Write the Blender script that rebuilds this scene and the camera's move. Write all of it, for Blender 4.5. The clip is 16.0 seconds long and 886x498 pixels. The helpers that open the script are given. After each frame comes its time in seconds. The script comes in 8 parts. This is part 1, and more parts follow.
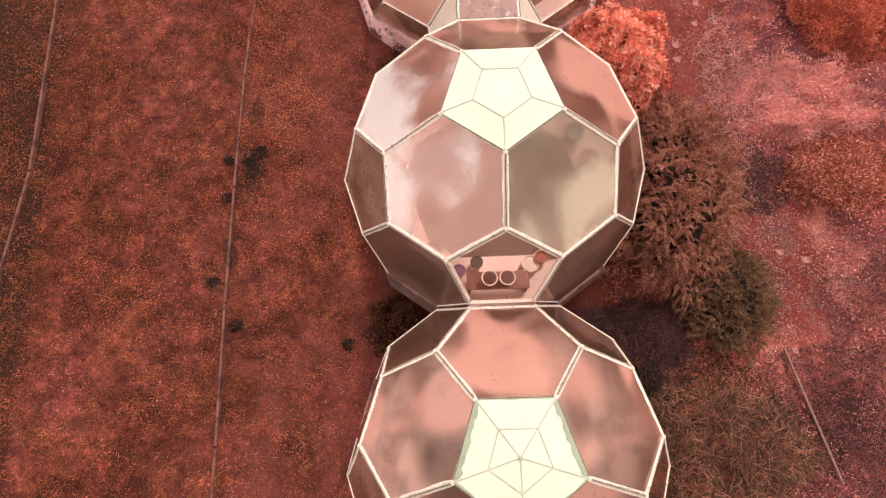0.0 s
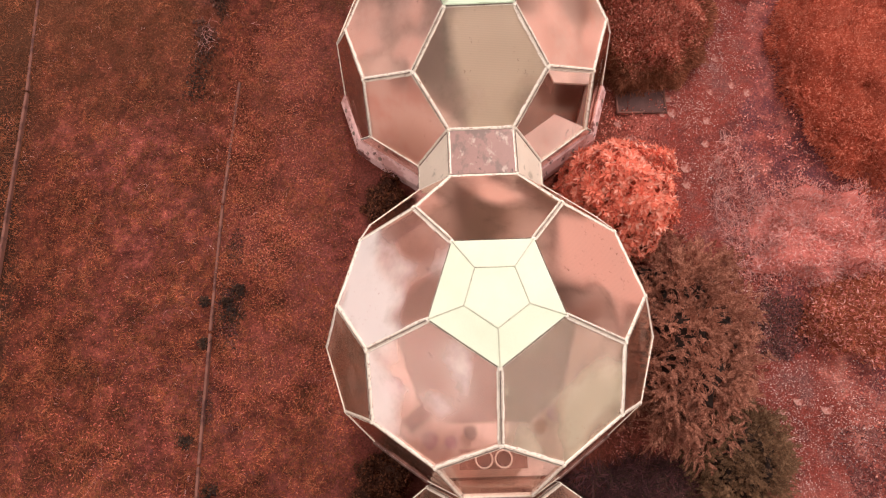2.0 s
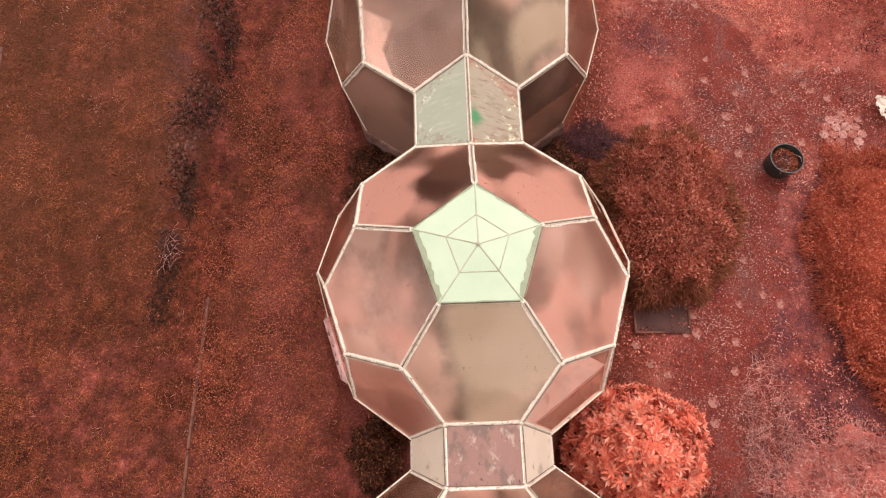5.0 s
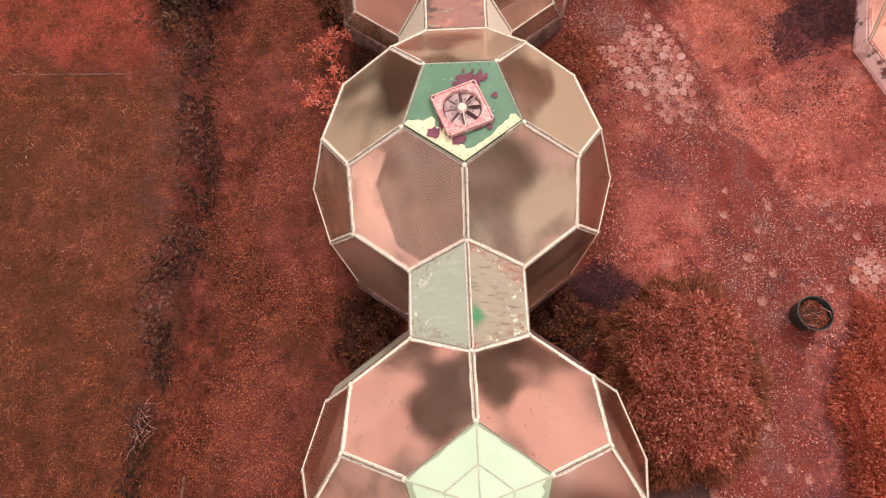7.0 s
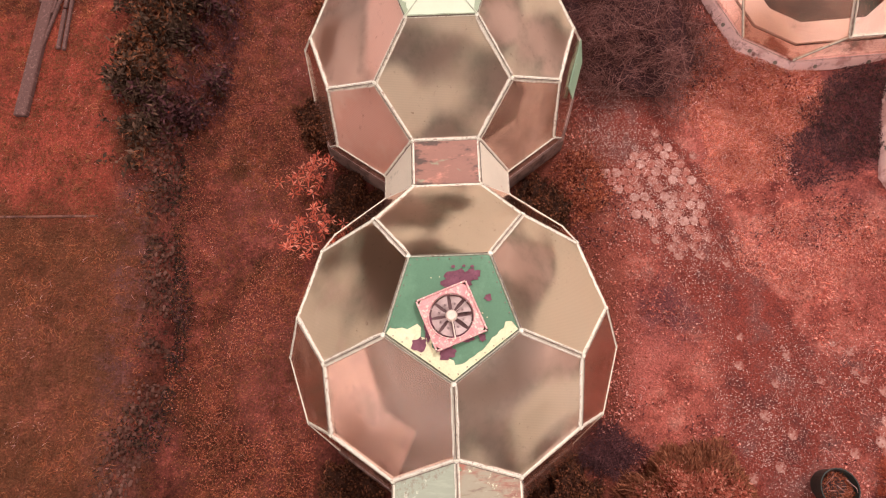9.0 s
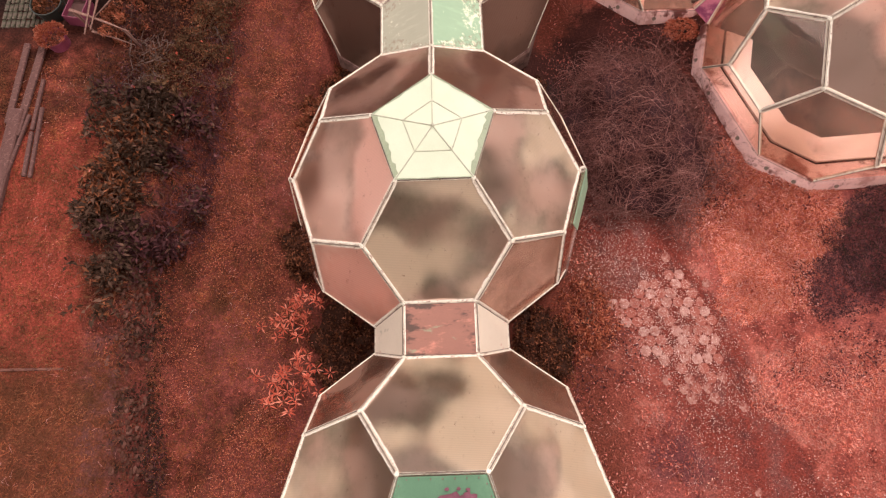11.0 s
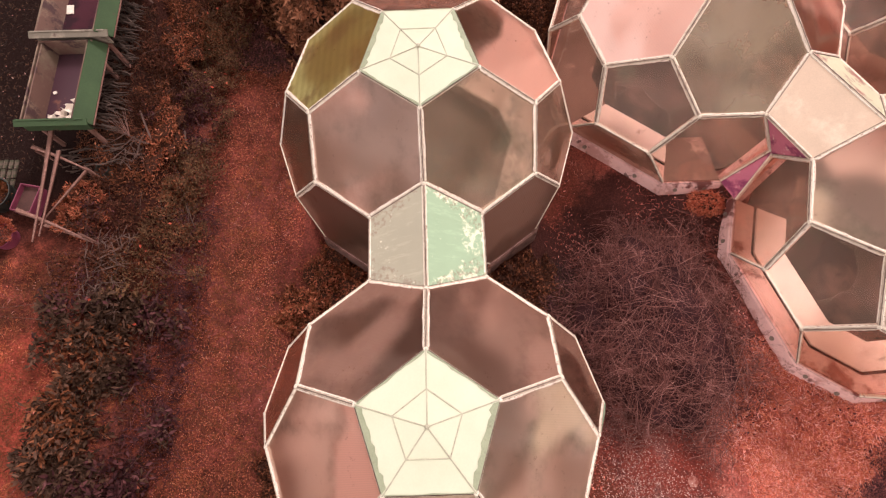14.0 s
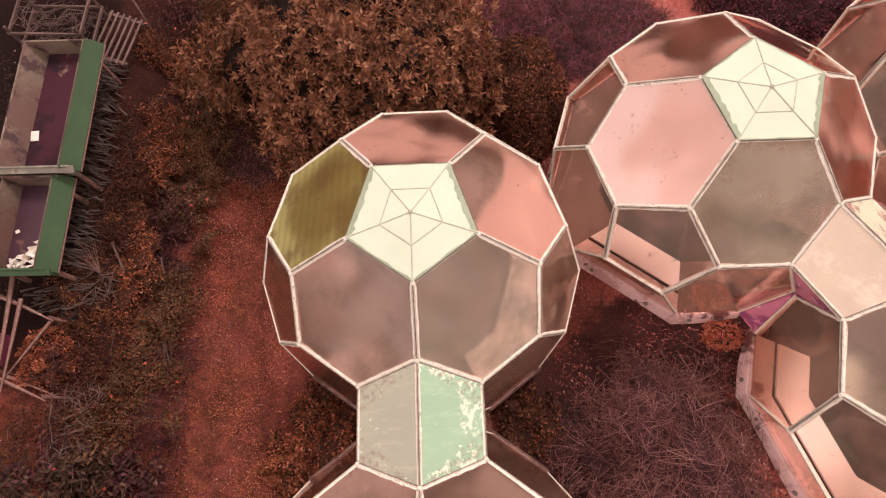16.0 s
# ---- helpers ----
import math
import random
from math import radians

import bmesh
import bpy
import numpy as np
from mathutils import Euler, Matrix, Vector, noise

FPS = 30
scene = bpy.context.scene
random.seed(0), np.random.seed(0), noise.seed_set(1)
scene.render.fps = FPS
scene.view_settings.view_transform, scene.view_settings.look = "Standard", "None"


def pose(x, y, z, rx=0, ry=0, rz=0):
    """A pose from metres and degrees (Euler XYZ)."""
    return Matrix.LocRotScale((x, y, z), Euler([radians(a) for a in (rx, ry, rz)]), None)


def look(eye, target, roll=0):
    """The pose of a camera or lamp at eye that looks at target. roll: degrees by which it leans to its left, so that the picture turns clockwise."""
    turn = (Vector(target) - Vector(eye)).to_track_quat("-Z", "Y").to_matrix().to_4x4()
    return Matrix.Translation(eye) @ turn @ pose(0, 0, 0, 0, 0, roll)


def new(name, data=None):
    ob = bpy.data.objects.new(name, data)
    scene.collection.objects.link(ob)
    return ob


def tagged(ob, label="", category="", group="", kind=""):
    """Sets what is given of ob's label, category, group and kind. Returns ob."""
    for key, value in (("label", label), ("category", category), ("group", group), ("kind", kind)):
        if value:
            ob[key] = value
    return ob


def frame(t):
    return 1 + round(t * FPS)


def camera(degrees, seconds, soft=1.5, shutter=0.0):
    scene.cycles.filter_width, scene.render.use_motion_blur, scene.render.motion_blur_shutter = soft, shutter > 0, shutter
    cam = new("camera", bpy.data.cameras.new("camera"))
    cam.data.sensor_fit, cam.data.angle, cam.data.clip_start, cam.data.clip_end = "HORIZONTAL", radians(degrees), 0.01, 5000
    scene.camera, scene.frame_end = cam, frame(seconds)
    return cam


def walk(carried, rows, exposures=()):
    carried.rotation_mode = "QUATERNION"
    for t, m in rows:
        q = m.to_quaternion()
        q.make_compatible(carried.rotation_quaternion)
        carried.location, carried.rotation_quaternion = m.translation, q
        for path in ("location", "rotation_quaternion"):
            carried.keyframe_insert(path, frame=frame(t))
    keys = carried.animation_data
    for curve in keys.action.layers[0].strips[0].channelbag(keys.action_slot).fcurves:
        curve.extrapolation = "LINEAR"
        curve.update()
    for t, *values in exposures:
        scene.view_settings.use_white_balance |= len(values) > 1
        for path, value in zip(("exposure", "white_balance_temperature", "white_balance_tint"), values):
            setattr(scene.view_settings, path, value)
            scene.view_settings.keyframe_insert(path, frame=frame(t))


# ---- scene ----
cam = camera(76.13, 16.0, 1.2)
# seconds, x, y, z, yaw, pitch, roll
ROWS = [
    (0.0, -0.860, -16.673, 11.616, 3.08, -72.24, -4.97),
    (0.5, -0.804, -15.949, 11.635, 3.25, -72.23, -5.11),
    (1.0, -0.737, -15.081, 11.668, 3.33, -72.25, -5.20),
    (1.5, -0.675, -14.304, 11.689, 3.29, -72.19, -5.15),
    (2.0, -0.587, -13.452, 11.691, 3.25, -72.19, -5.09),
    (2.5, -0.546, -12.656, 11.703, 3.14, -72.22, -5.02),
    (3.0, -0.516, -11.742, 11.684, 3.05, -72.19, -4.97),
    (3.5, -0.502, -10.926, 11.688, 2.91, -72.33, -4.89),
    (6.0, -0.334, -6.596, 11.767, 2.45, -72.52, -4.38),
    (6.5, -0.315, -5.771, 11.759, 2.44, -72.61, -4.39),
    (7.0, -0.264, -4.827, 11.774, 2.50, -72.73, -4.43),
    (7.5, -0.154, -4.023, 11.788, 2.52, -72.88, -4.39),
    (8.0, -0.065, -3.150, 11.790, 2.46, -72.92, -4.38),
    (8.5, -0.016, -2.310, 11.758, 2.40, -72.93, -4.29),
    (9.0, 0.009, -1.498, 11.742, 2.33, -73.02, -4.24),
    (11.5, 0.227, 2.162, 11.737, 2.09, -72.75, -4.03),
    (12.0, 0.249, 2.897, 11.734, 1.93, -72.59, -3.96),
    (12.5, 0.284, 3.621, 11.709, 1.90, -72.48, -3.97),
    (13.0, 0.332, 4.353, 11.691, 1.92, -72.43, -3.96),
    (13.5, 0.361, 5.034, 11.653, 1.89, -72.37, -3.94),
    (14.0, 0.361, 5.772, 11.623, 1.81, -72.31, -3.90),
    (14.5, 0.385, 6.483, 11.615, 1.83, -72.39, -3.95),
    (15.0, 0.413, 7.234, 11.618, 1.89, -72.60, -4.06),
    (15.5, 0.463, 7.926, 11.617, 1.95, -72.67, -4.09),
    (16.0, 0.532, 8.667, 11.633, 1.99, -72.73, -4.16),
]
walk(cam, [(t, pose(x, y, z, 90 + pitch, 0, yaw) @ pose(0, 0, 0, 0, 0, roll)) for t, x, y, z, yaw, pitch, roll in ROWS],
     exposures=[(0.0, 0.74, 6500, 12), (3.0, 0.63, 6500, 12), (6.0, 0.60, 6500, 10), (10.0, 0.60, 6500, 10), (13.0, 0.63, 6650, 15), (16.0, 0.53, 6700, 18)])

# ---- light ----
world = bpy.data.worlds.new("sky")
scene.world = world
world.use_nodes = True
wt = world.node_tree
wt.nodes.clear()
w_out = wt.nodes.new("ShaderNodeOutputWorld")
w_bg = wt.nodes.new("ShaderNodeBackground")
w_sky = wt.nodes.new("ShaderNodeTexSky")
w_sky.sky_type = "NISHITA"
w_sky.sun_disc = False
w_sky.sun_elevation = radians(48)
w_sky.sun_rotation = radians(35)
w_sky.air_density, w_sky.dust_density = 1.0, 4.0
# broken cloud, paler than the sky between
w_co = wt.nodes.new("ShaderNodeTexCoord")
w_map = wt.nodes.new("ShaderNodeMapping")
w_map.inputs["Scale"].default_value = (1.0, 1.0, 1.7)
wt.links.new(w_co.outputs["Generated"], w_map.inputs[0])
w_noise = wt.nodes.new("ShaderNodeTexNoise")
w_noise.inputs["Scale"].default_value = 2.6
w_noise.inputs["Detail"].default_value = 2
w_noise.inputs["Roughness"].default_value = 0.5
wt.links.new(w_map.outputs[0], w_noise.inputs["Vector"])
w_ramp = wt.nodes.new("ShaderNodeValToRGB")
for e, (p, c) in zip([w_ramp.color_ramp.elements[0], w_ramp.color_ramp.elements[1], w_ramp.color_ramp.elements.new(0.5)],
                     ((0.38, (0.10, 0.090, 0.073)), (0.64, (1.0, 0.80, 0.77)), (0.5, (0.34, 0.29, 0.262)))):
    e.position, e.color = p, (*c, 1)
wt.links.new(w_noise.outputs["Fac"], w_ramp.inputs[0])
w_gain = wt.nodes.new("ShaderNodeMix")
w_gain.data_type, w_gain.blend_type = "RGBA", "MULTIPLY"
w_gain.inputs[0].default_value = 1.0
w_gain.inputs[7].default_value = (27, 27, 27, 1)
wt.links.new(w_ramp.outputs[0], w_gain.inputs[6])
w_mix = wt.nodes.new("ShaderNodeMix")
w_mix.data_type = "RGBA"
w_mix.inputs[0].default_value = 0.94
w_warm = wt.nodes.new("ShaderNodeMix")
w_warm.data_type, w_warm.blend_type = "RGBA", "MULTIPLY"
w_warm.inputs[0].default_value = 1.0
w_warm.inputs[7].default_value = (1.0, 0.78, 0.5, 1)
wt.links.new(w_sky.outputs[0], w_warm.inputs[6])
wt.links.new(w_warm.outputs[2], w_mix.inputs[6])
wt.links.new(w_gain.outputs[2], w_mix.inputs[7])
wt.links.new(w_mix.outputs[2], w_bg.inputs[0])
w_bg.inputs[1].default_value = 0.1
wt.links.new(w_bg.outputs[0], w_out.inputs[0])

sun_data = bpy.data.lights.new("sun", "SUN")
sun_data.energy, sun_data.angle, sun_data.color = 1.6, radians(12), (1.0, 0.92, 0.89)
sun = new("sun", sun_data)
sun.matrix_world = look((12, 16, 24), (0, 0, 0))


# ---- materials ----
def material(name):
    m = bpy.data.materials.new(name)
    m.use_nodes = True
    m.node_tree.nodes.clear()
    return m


class Nodes:
    """A little sugar round one node tree."""

    def __init__(self, mat):
        self.t = mat.node_tree

    def n(self, kind, **at):
        node = self.t.nodes.new(kind)
        for key, value in at.items():
            if key == "data_type":
                node.data_type = value
            elif key == "blend_type":
                node.blend_type = value
            elif key == "operation":
                node.operation = value
            elif key == "vector_type":
                node.vector_type = value
        return node

    def link(self, a, b):
        self.t.links.new(a, b)

    def put(self, socket, value):
        if isinstance(value, (int, float)):
            socket.default_value = value
        elif isinstance(value, (tuple, list)):
            socket.default_value = (*value, 1) if len(value) == 3 and len(socket.default_value) == 4 else value
        else:
            self.link(value, socket)

    def coords(self, kind="Object"):
        return self.n("ShaderNodeTexCoord").outputs[kind]

    def position(self):
        return self.n("ShaderNodeNewGeometry").outputs["Position"]

    def noise(self, vec, scale, detail=4, rough=0.55, distort=0.0):
        node = self.n("ShaderNodeTexNoise")
        self.put(node.inputs["Vector"], vec)
        node.inputs["Scale"].default_value = scale
        node.inputs["Detail"].default_value = detail
        node.inputs["Roughness"].default_value = rough
        node.inputs["Distortion"].default_value = distort
        return node.outputs["Fac"]

    def voronoi(self, vec, scale, out="Distance"):
        node = self.n("ShaderNodeTexVoronoi")
        self.put(node.inputs["Vector"], vec)
        node.inputs["Scale"].default_value = scale
        return node.outputs[out]

    def ramp(self, fac, stops):
        node = self.n("ShaderNodeValToRGB")
        el = node.color_ramp.elements
        while len(el) < len(stops):
            el.new(0.5)
        for e, (p, c) in zip(el, stops):
            e.position = p
            e.color = (*c, 1) if isinstance(c, tuple) else (c, c, c, 1)
        self.link(fac, node.inputs[0])
        return node.outputs[0]

    def mix(self, fac, a, b, blend="MIX"):
        node = self.n("ShaderNodeMix", data_type="RGBA", blend_type=blend)
        self.put(node.inputs[0], fac)
        self.put(node.inputs[6], a)
        self.put(node.inputs[7], b)
        return node.outputs[2]

    def math(self, op, a, b=0.0, c=0.0):
        node = self.n("ShaderNodeMath", operation=op)
        for s, v in zip(node.inputs, (a, b, c)):
            self.put(s, v)
        return node.outputs[0]

    def span(self, value, lo, hi, to_lo=0.0, to_hi=1.0):
        node = self.n("ShaderNodeMapRange")
        node.interpolation_type = "SMOOTHSTEP"
        for s, v in zip(node.inputs, (value, lo, hi, to_lo, to_hi)):
            self.put(s, v)
        return node.outputs[0]

    def bump(self, height, strength, distance=0.02):
        node = self.n("ShaderNodeBump")
        node.inputs["Strength"].default_value = strength
        node.inputs["Distance"].default_value = distance
        self.link(height, node.inputs["Height"])
        return node.outputs[0]

    def random(self):
        return self.n("ShaderNodeObjectInfo").outputs["Random"]

    def island(self):
        return self.n("ShaderNodeNewGeometry").outputs["Random Per Island"]

    def surface(self, color, rough=0.6, metal=0.0, normal=None, spec=0.5, subsurface=None):
        p = self.n("ShaderNodeBsdfPrincipled")
        self.put(p.inputs["Base Color"], color)
        self.put(p.inputs["Roughness"], rough)
        self.put(p.inputs["Metallic"], metal)
        self.put(p.inputs["Specular IOR Level"], spec)
        if normal is not None:
            self.link(normal, p.inputs["Normal"])
        return p.outputs[0]

    def done(self, shader):
        self.link(shader, self.n("ShaderNodeOutputMaterial").inputs[0])


def worn(name, a, b, dirt, scale=3.0, rough=0.6, dirt_at=(0.55, 0.75), metal=0.0, bump=0.15, fine=40.0, grain_mix=0.25):
    """Two near tones, patches of dirt, a fine grain."""
    m = material(name)
    k = Nodes(m)
    v = k.coords()
    tone = k.ramp(k.noise(v, scale), [(0.3, a), (0.7, b)])
    grain = k.noise(v, fine, 3)
    patch = k.span(k.noise(v, scale * 2.3, 6, 0.65), dirt_at[0], dirt_at[1])
    col = k.mix(patch, tone, dirt)
    col = k.mix(grain_mix, col, k.ramp(grain, [(0.3, 0.35), (0.7, 1.0)]), "MULTIPLY")
    k.done(k.surface(col, rough, metal, k.bump(grain, bump, 0.006)))
    return m


def glazing(name, stops, milk=(0.35, 0.7), rough=0.12, sheen=2.6, streak=0.25, tint=(0.94, 0.83, 0.78), blur=0.42, wave=(0.42, 0.16), rib=0.0, glare=0.85):
    """Weathered twin-wall sheet: partly clear, partly milky, with a soft gloss and painted pale reflections."""
    m = material(name)
    k = Nodes(m)
    v = k.coords()
    pos = k.position()
    # each sheet has its own offset so that stains do not repeat
    off = k.n("ShaderNodeVectorMath", operation="ADD")
    k.link(v, off.inputs[0])
    comb = k.n("ShaderNodeCombineXYZ")
    r = k.random()
    k.link(k.math("MULTIPLY", r, 37.0), comb.inputs[0])
    k.link(k.math("MULTIPLY", r, 91.0), comb.inputs[1])
    k.link(comb.outputs[0], off.inputs[1])
    ov = off.outputs[0]
    big = k.noise(ov, 0.7, 1.2, 0.4, 0.4)
    fine = k.noise(ov, 9.0, 6, 0.7)
    tone = k.ramp(r, stops)
    # soft pale blobs put bright reflections into the sheet's own colour
    tone = k.mix(k.span(big, 0.44, 0.62, 0, glare), tone, tuple(min(0.95, 2.6 * c + w) for c, w in zip(stops[-1][1], (0.30, 0.198, 0.162))))
    tone = k.mix(k.span(fine, 0.62, 0.8, 0, streak), tone, (0.12, 0.08, 0.07))
    if rib:
        wave_tex = k.n("ShaderNodeTexWave")
        k.link(v, wave_tex.inputs["Vector"])
        wave_tex.inputs["Scale"].default_value = rib
        wave_tex.inputs["Distortion"].default_value = 0.9
        wave_tex.bands_direction = "Y"
        tone = k.mix(k.span(k.noise(v, 1.3, 4, 0.6), 0.45, 0.65, 0, 0.75), tone, (0.25, 0.14, 0.06))
        tone = k.mix(0.3, tone, k.ramp(wave_tex.outputs["Fac"], [(0.2, 0.45), (0.8, 1.0)]), "MULTIPLY")
    if blur > 0.3:
        # the fine inner walls of the sheet
        cell = k.n("ShaderNodeTexWave")
        k.link(v, cell.inputs["Vector"])
        cell.inputs["Scale"].default_value = 14.0
        cell.inputs["Distortion"].default_value = 0.15
        tone = k.mix(0.22, tone, k.ramp(cell.outputs["Fac"], [(0.2, 0.55), (0.8, 1.0)]), "MULTIPLY")
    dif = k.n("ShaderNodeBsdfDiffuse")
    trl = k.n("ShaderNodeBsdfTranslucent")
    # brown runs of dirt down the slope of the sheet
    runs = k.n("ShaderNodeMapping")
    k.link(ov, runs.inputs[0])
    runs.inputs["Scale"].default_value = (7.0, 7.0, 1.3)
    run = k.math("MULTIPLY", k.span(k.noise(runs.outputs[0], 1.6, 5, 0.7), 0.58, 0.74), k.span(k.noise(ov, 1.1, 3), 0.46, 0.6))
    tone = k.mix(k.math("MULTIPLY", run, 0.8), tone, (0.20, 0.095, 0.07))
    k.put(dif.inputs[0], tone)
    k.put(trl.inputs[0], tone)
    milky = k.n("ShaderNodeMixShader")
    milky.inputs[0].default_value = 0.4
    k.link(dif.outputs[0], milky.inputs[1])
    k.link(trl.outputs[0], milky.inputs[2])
    clear = k.n("ShaderNodeBsdfTransparent")
    clear.inputs[0].default_value = (*tint, 1)
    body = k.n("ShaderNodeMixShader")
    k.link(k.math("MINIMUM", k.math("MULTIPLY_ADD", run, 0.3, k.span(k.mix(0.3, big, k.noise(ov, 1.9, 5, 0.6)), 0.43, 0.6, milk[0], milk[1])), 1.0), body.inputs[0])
    haze = k.n("ShaderNodeBsdfRefraction")
    haze.inputs["IOR"].default_value = 1.16
    haze.inputs["Roughness"].default_value = blur
    haze.inputs["Color"].default_value = (*tint, 1)
    seen = k.n("ShaderNodeMixShader")
    seen.inputs[0].default_value = 0.93 if blur > 0.1 else 0.0
    k.link(clear.outputs[0], seen.inputs[1])
    k.link(haze.outputs[0], seen.inputs[2])
    k.link(seen.outputs[0], body.inputs[1])
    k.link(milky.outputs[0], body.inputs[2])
    gl = k.n("ShaderNodeBsdfGlossy")
    gl.inputs["Roughness"].default_value = rough
    gl.inputs["Color"].default_value = (1.0, 0.75, 0.66, 1)   # gloss tinted warm, so every reflection turns pinkish
    wob = k.bump(k.noise(ov, wave[0], 2), 1.0, wave[1])
    k.link(wob, gl.inputs["Normal"])
    lw = k.n("ShaderNodeLayerWeight")
    lw.inputs[0].default_value = 0.5
    grazing = k.math("MULTIPLY_ADD", k.math("POWER", lw.outputs["Facing"], 5.0), 0.96, 0.04)
    out = k.n("ShaderNodeMixShader")
    k.link(k.math("MINIMUM", k.math("MULTIPLY", grazing, sheen), 0.9), out.inputs[0])
    k.link(body.outputs[0], out.inputs[1])
    k.link(gl.outputs[0], out.inputs[2])
    k.done(out.outputs[0])
    return m


M = {}
M["bar"] = worn("cream_paint", (0.78, 0.70, 0.60), (0.90, 0.85, 0.75), (0.36, 0.23, 0.18), 6.0, 0.55, (0.55, 0.68), bump=0.3)
M["gasket"] = worn("dark_gasket", (0.16, 0.11, 0.09), (0.26, 0.19, 0.16), (0.4, 0.33, 0.28), 3.0, 0.7)
M["putty"] = worn("crumbling_putty", (0.74, 0.60, 0.52), (0.88, 0.78, 0.70), (0.42, 0.26, 0.21), 9.0, 0.8, (0.52, 0.64), bump=0.5)
M["channel"] = worn("dulled_paint", (0.56, 0.45, 0.37), (0.74, 0.65, 0.54), (0.34, 0.22, 0.18), 5.0, 0.6, (0.5, 0.66), bump=0.3)
M["groove"] = worn("putty_line", (0.17, 0.12, 0.10), (0.34, 0.26, 0.21), (0.14, 0.09, 0.07), 6.0, 0.7)
TONES = [(0.0, (0.083, 0.046, 0.036)), (0.35, (0.14, 0.076, 0.06)), (0.6, (0.115, 0.09, 0.062)), (1.0, (0.21, 0.11, 0.09))]
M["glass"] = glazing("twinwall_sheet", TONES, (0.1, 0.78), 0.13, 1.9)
M["glass_wall"] = glazing("wall_sheet", [(0.0, (0.13, 0.078, 0.06)), (1.0, (0.23, 0.135, 0.105))], (0.7, 0.92), 0.13, 1.4, tint=(0.6, 0.48, 0.43), glare=0.25)
M["glass_olive"] = glazing("olive_sheet", [(0.0, (0.10, 0.104, 0.07)), (1.0, (0.145, 0.132, 0.092))], (0.12, 0.75), 0.13, 1.9, glare=0.9)
M["glass_pale"] = glazing("pale_pink_sheet", [(0.0, (0.78, 0.44, 0.36)), (1.0, (0.84, 0.50, 0.41))], (0.1, 0.75), 0.14, 3.0, glare=0.0)
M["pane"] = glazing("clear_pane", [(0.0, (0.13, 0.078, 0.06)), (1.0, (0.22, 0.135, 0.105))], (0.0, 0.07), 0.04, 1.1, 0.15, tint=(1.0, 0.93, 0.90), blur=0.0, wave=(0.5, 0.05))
M["pane_dull"] = glazing("dull_pane", [(0.0, (0.13, 0.078, 0.06)), (0.5, (0.17, 0.12, 0.09)), (1.0, (0.22, 0.135, 0.105))], (0.3, 0.62), 0.1, 1.5, 0.2, tint=(0.72, 0.6, 0.53), blur=0.24, wave=(0.5, 0.1), glare=0.5)
M["pane_soft"] = glazing("soft_pane", [(0.0, (0.16, 0.09, 0.07)), (1.0, (0.24, 0.15, 0.115))], (0.1, 0.35), 0.08, 1.4, 0.15, tint=(0.86, 0.74, 0.67), blur=0.2, wave=(0.5, 0.08), glare=0.3)
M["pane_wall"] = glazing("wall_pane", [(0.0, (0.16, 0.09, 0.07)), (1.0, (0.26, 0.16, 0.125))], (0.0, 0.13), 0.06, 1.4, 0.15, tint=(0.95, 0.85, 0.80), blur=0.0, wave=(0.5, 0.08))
M["glass_hazy"] = glazing("hazy_sheet", [(0.0, (0.60, 0.33, 0.28)), (1.0, (0.72, 0.43, 0.38))], (0.22, 0.66), 0.12, 2.2, 0.1, tint=(1.0, 0.88, 0.83), blur=0.2, wave=(0.5, 0.1), glare=0.9)
M["glass_hazy_clear"] = glazing("thin_hazy_sheet", [(0.0, (0.34, 0.19, 0.16)), (1.0, (0.40, 0.23, 0.19))], (0.05, 0.34), 0.12, 1.7, 0.15, tint=(1.0, 0.87, 0.82), blur=0.2, wave=(0.5, 0.1), glare=0.4)
M["glass_brown"] = glazing("browned_sheet", [(0.0, (0.13, 0.073, 0.058)), (1.0, (0.18, 0.10, 0.08))], (0.35, 0.8), 0.13, 1.8, glare=0.4)
M["glass_hazy_olive"] = glazing("hazy_olive_sheet", [(0.0, (0.085, 0.095, 0.062)), (1.0, (0.12, 0.118, 0.08))], (0.15, 0.6), 0.12, 1.9, 0.15, tint=(0.97, 0.88, 0.8), blur=0.2, wave=(0.5, 0.1), glare=0.5)
M["glass_hazy_pale"] = glazing("hazy_beige_sheet", [(0.0, (0.30, 0.25, 0.19)), (1.0, (0.32, 0.265, 0.20))], (0.35, 0.66), 0.12, 1.9, 0.15, tint=(0.98, 0.88, 0.82), blur=0.2, wave=(0.5, 0.1), glare=0.5)
M["glass_yellow"] = glazing("yellow_sheet", [(0.0, (0.40, 0.32, 0.11)), (1.0, (0.40, 0.32, 0.11))], (0.55, 0.9), 0.2, 2.5, rib=2.2, tint=(0.85, 0.72, 0.38), glare=0.4)
M["glass_white"] = glazing("whitewashed_sheet", [(0.0, (0.95, 0.60, 0.53)), (1.0, (0.95, 0.60, 0.53))], (0.7, 1.0), 0.2, 5.0, glare=0.3)
M["cap"] = worn("cap_sheet", (0.53, 0.575, 0.44), (0.62, 0.645, 0.51), (0.50, 0.49, 0.38), 1.2, 0.65, (0.62, 0.8), bump=0.02, grain_mix=0.06)
M["cap_mint"] = worn("mint_cap_sheet", (0.44, 0.56, 0.41), (0.53, 0.62, 0.47), (0.44, 0.50, 0.37), 1.2, 0.6, (0.6, 0.8), bump=0.02, grain_mix=0.06)
M["seal"] = worn("sealing_strip", (0.27, 0.31, 0.21), (0.35, 0.39, 0.27), (0.22, 0.21, 0.15), 4.0, 0.6)
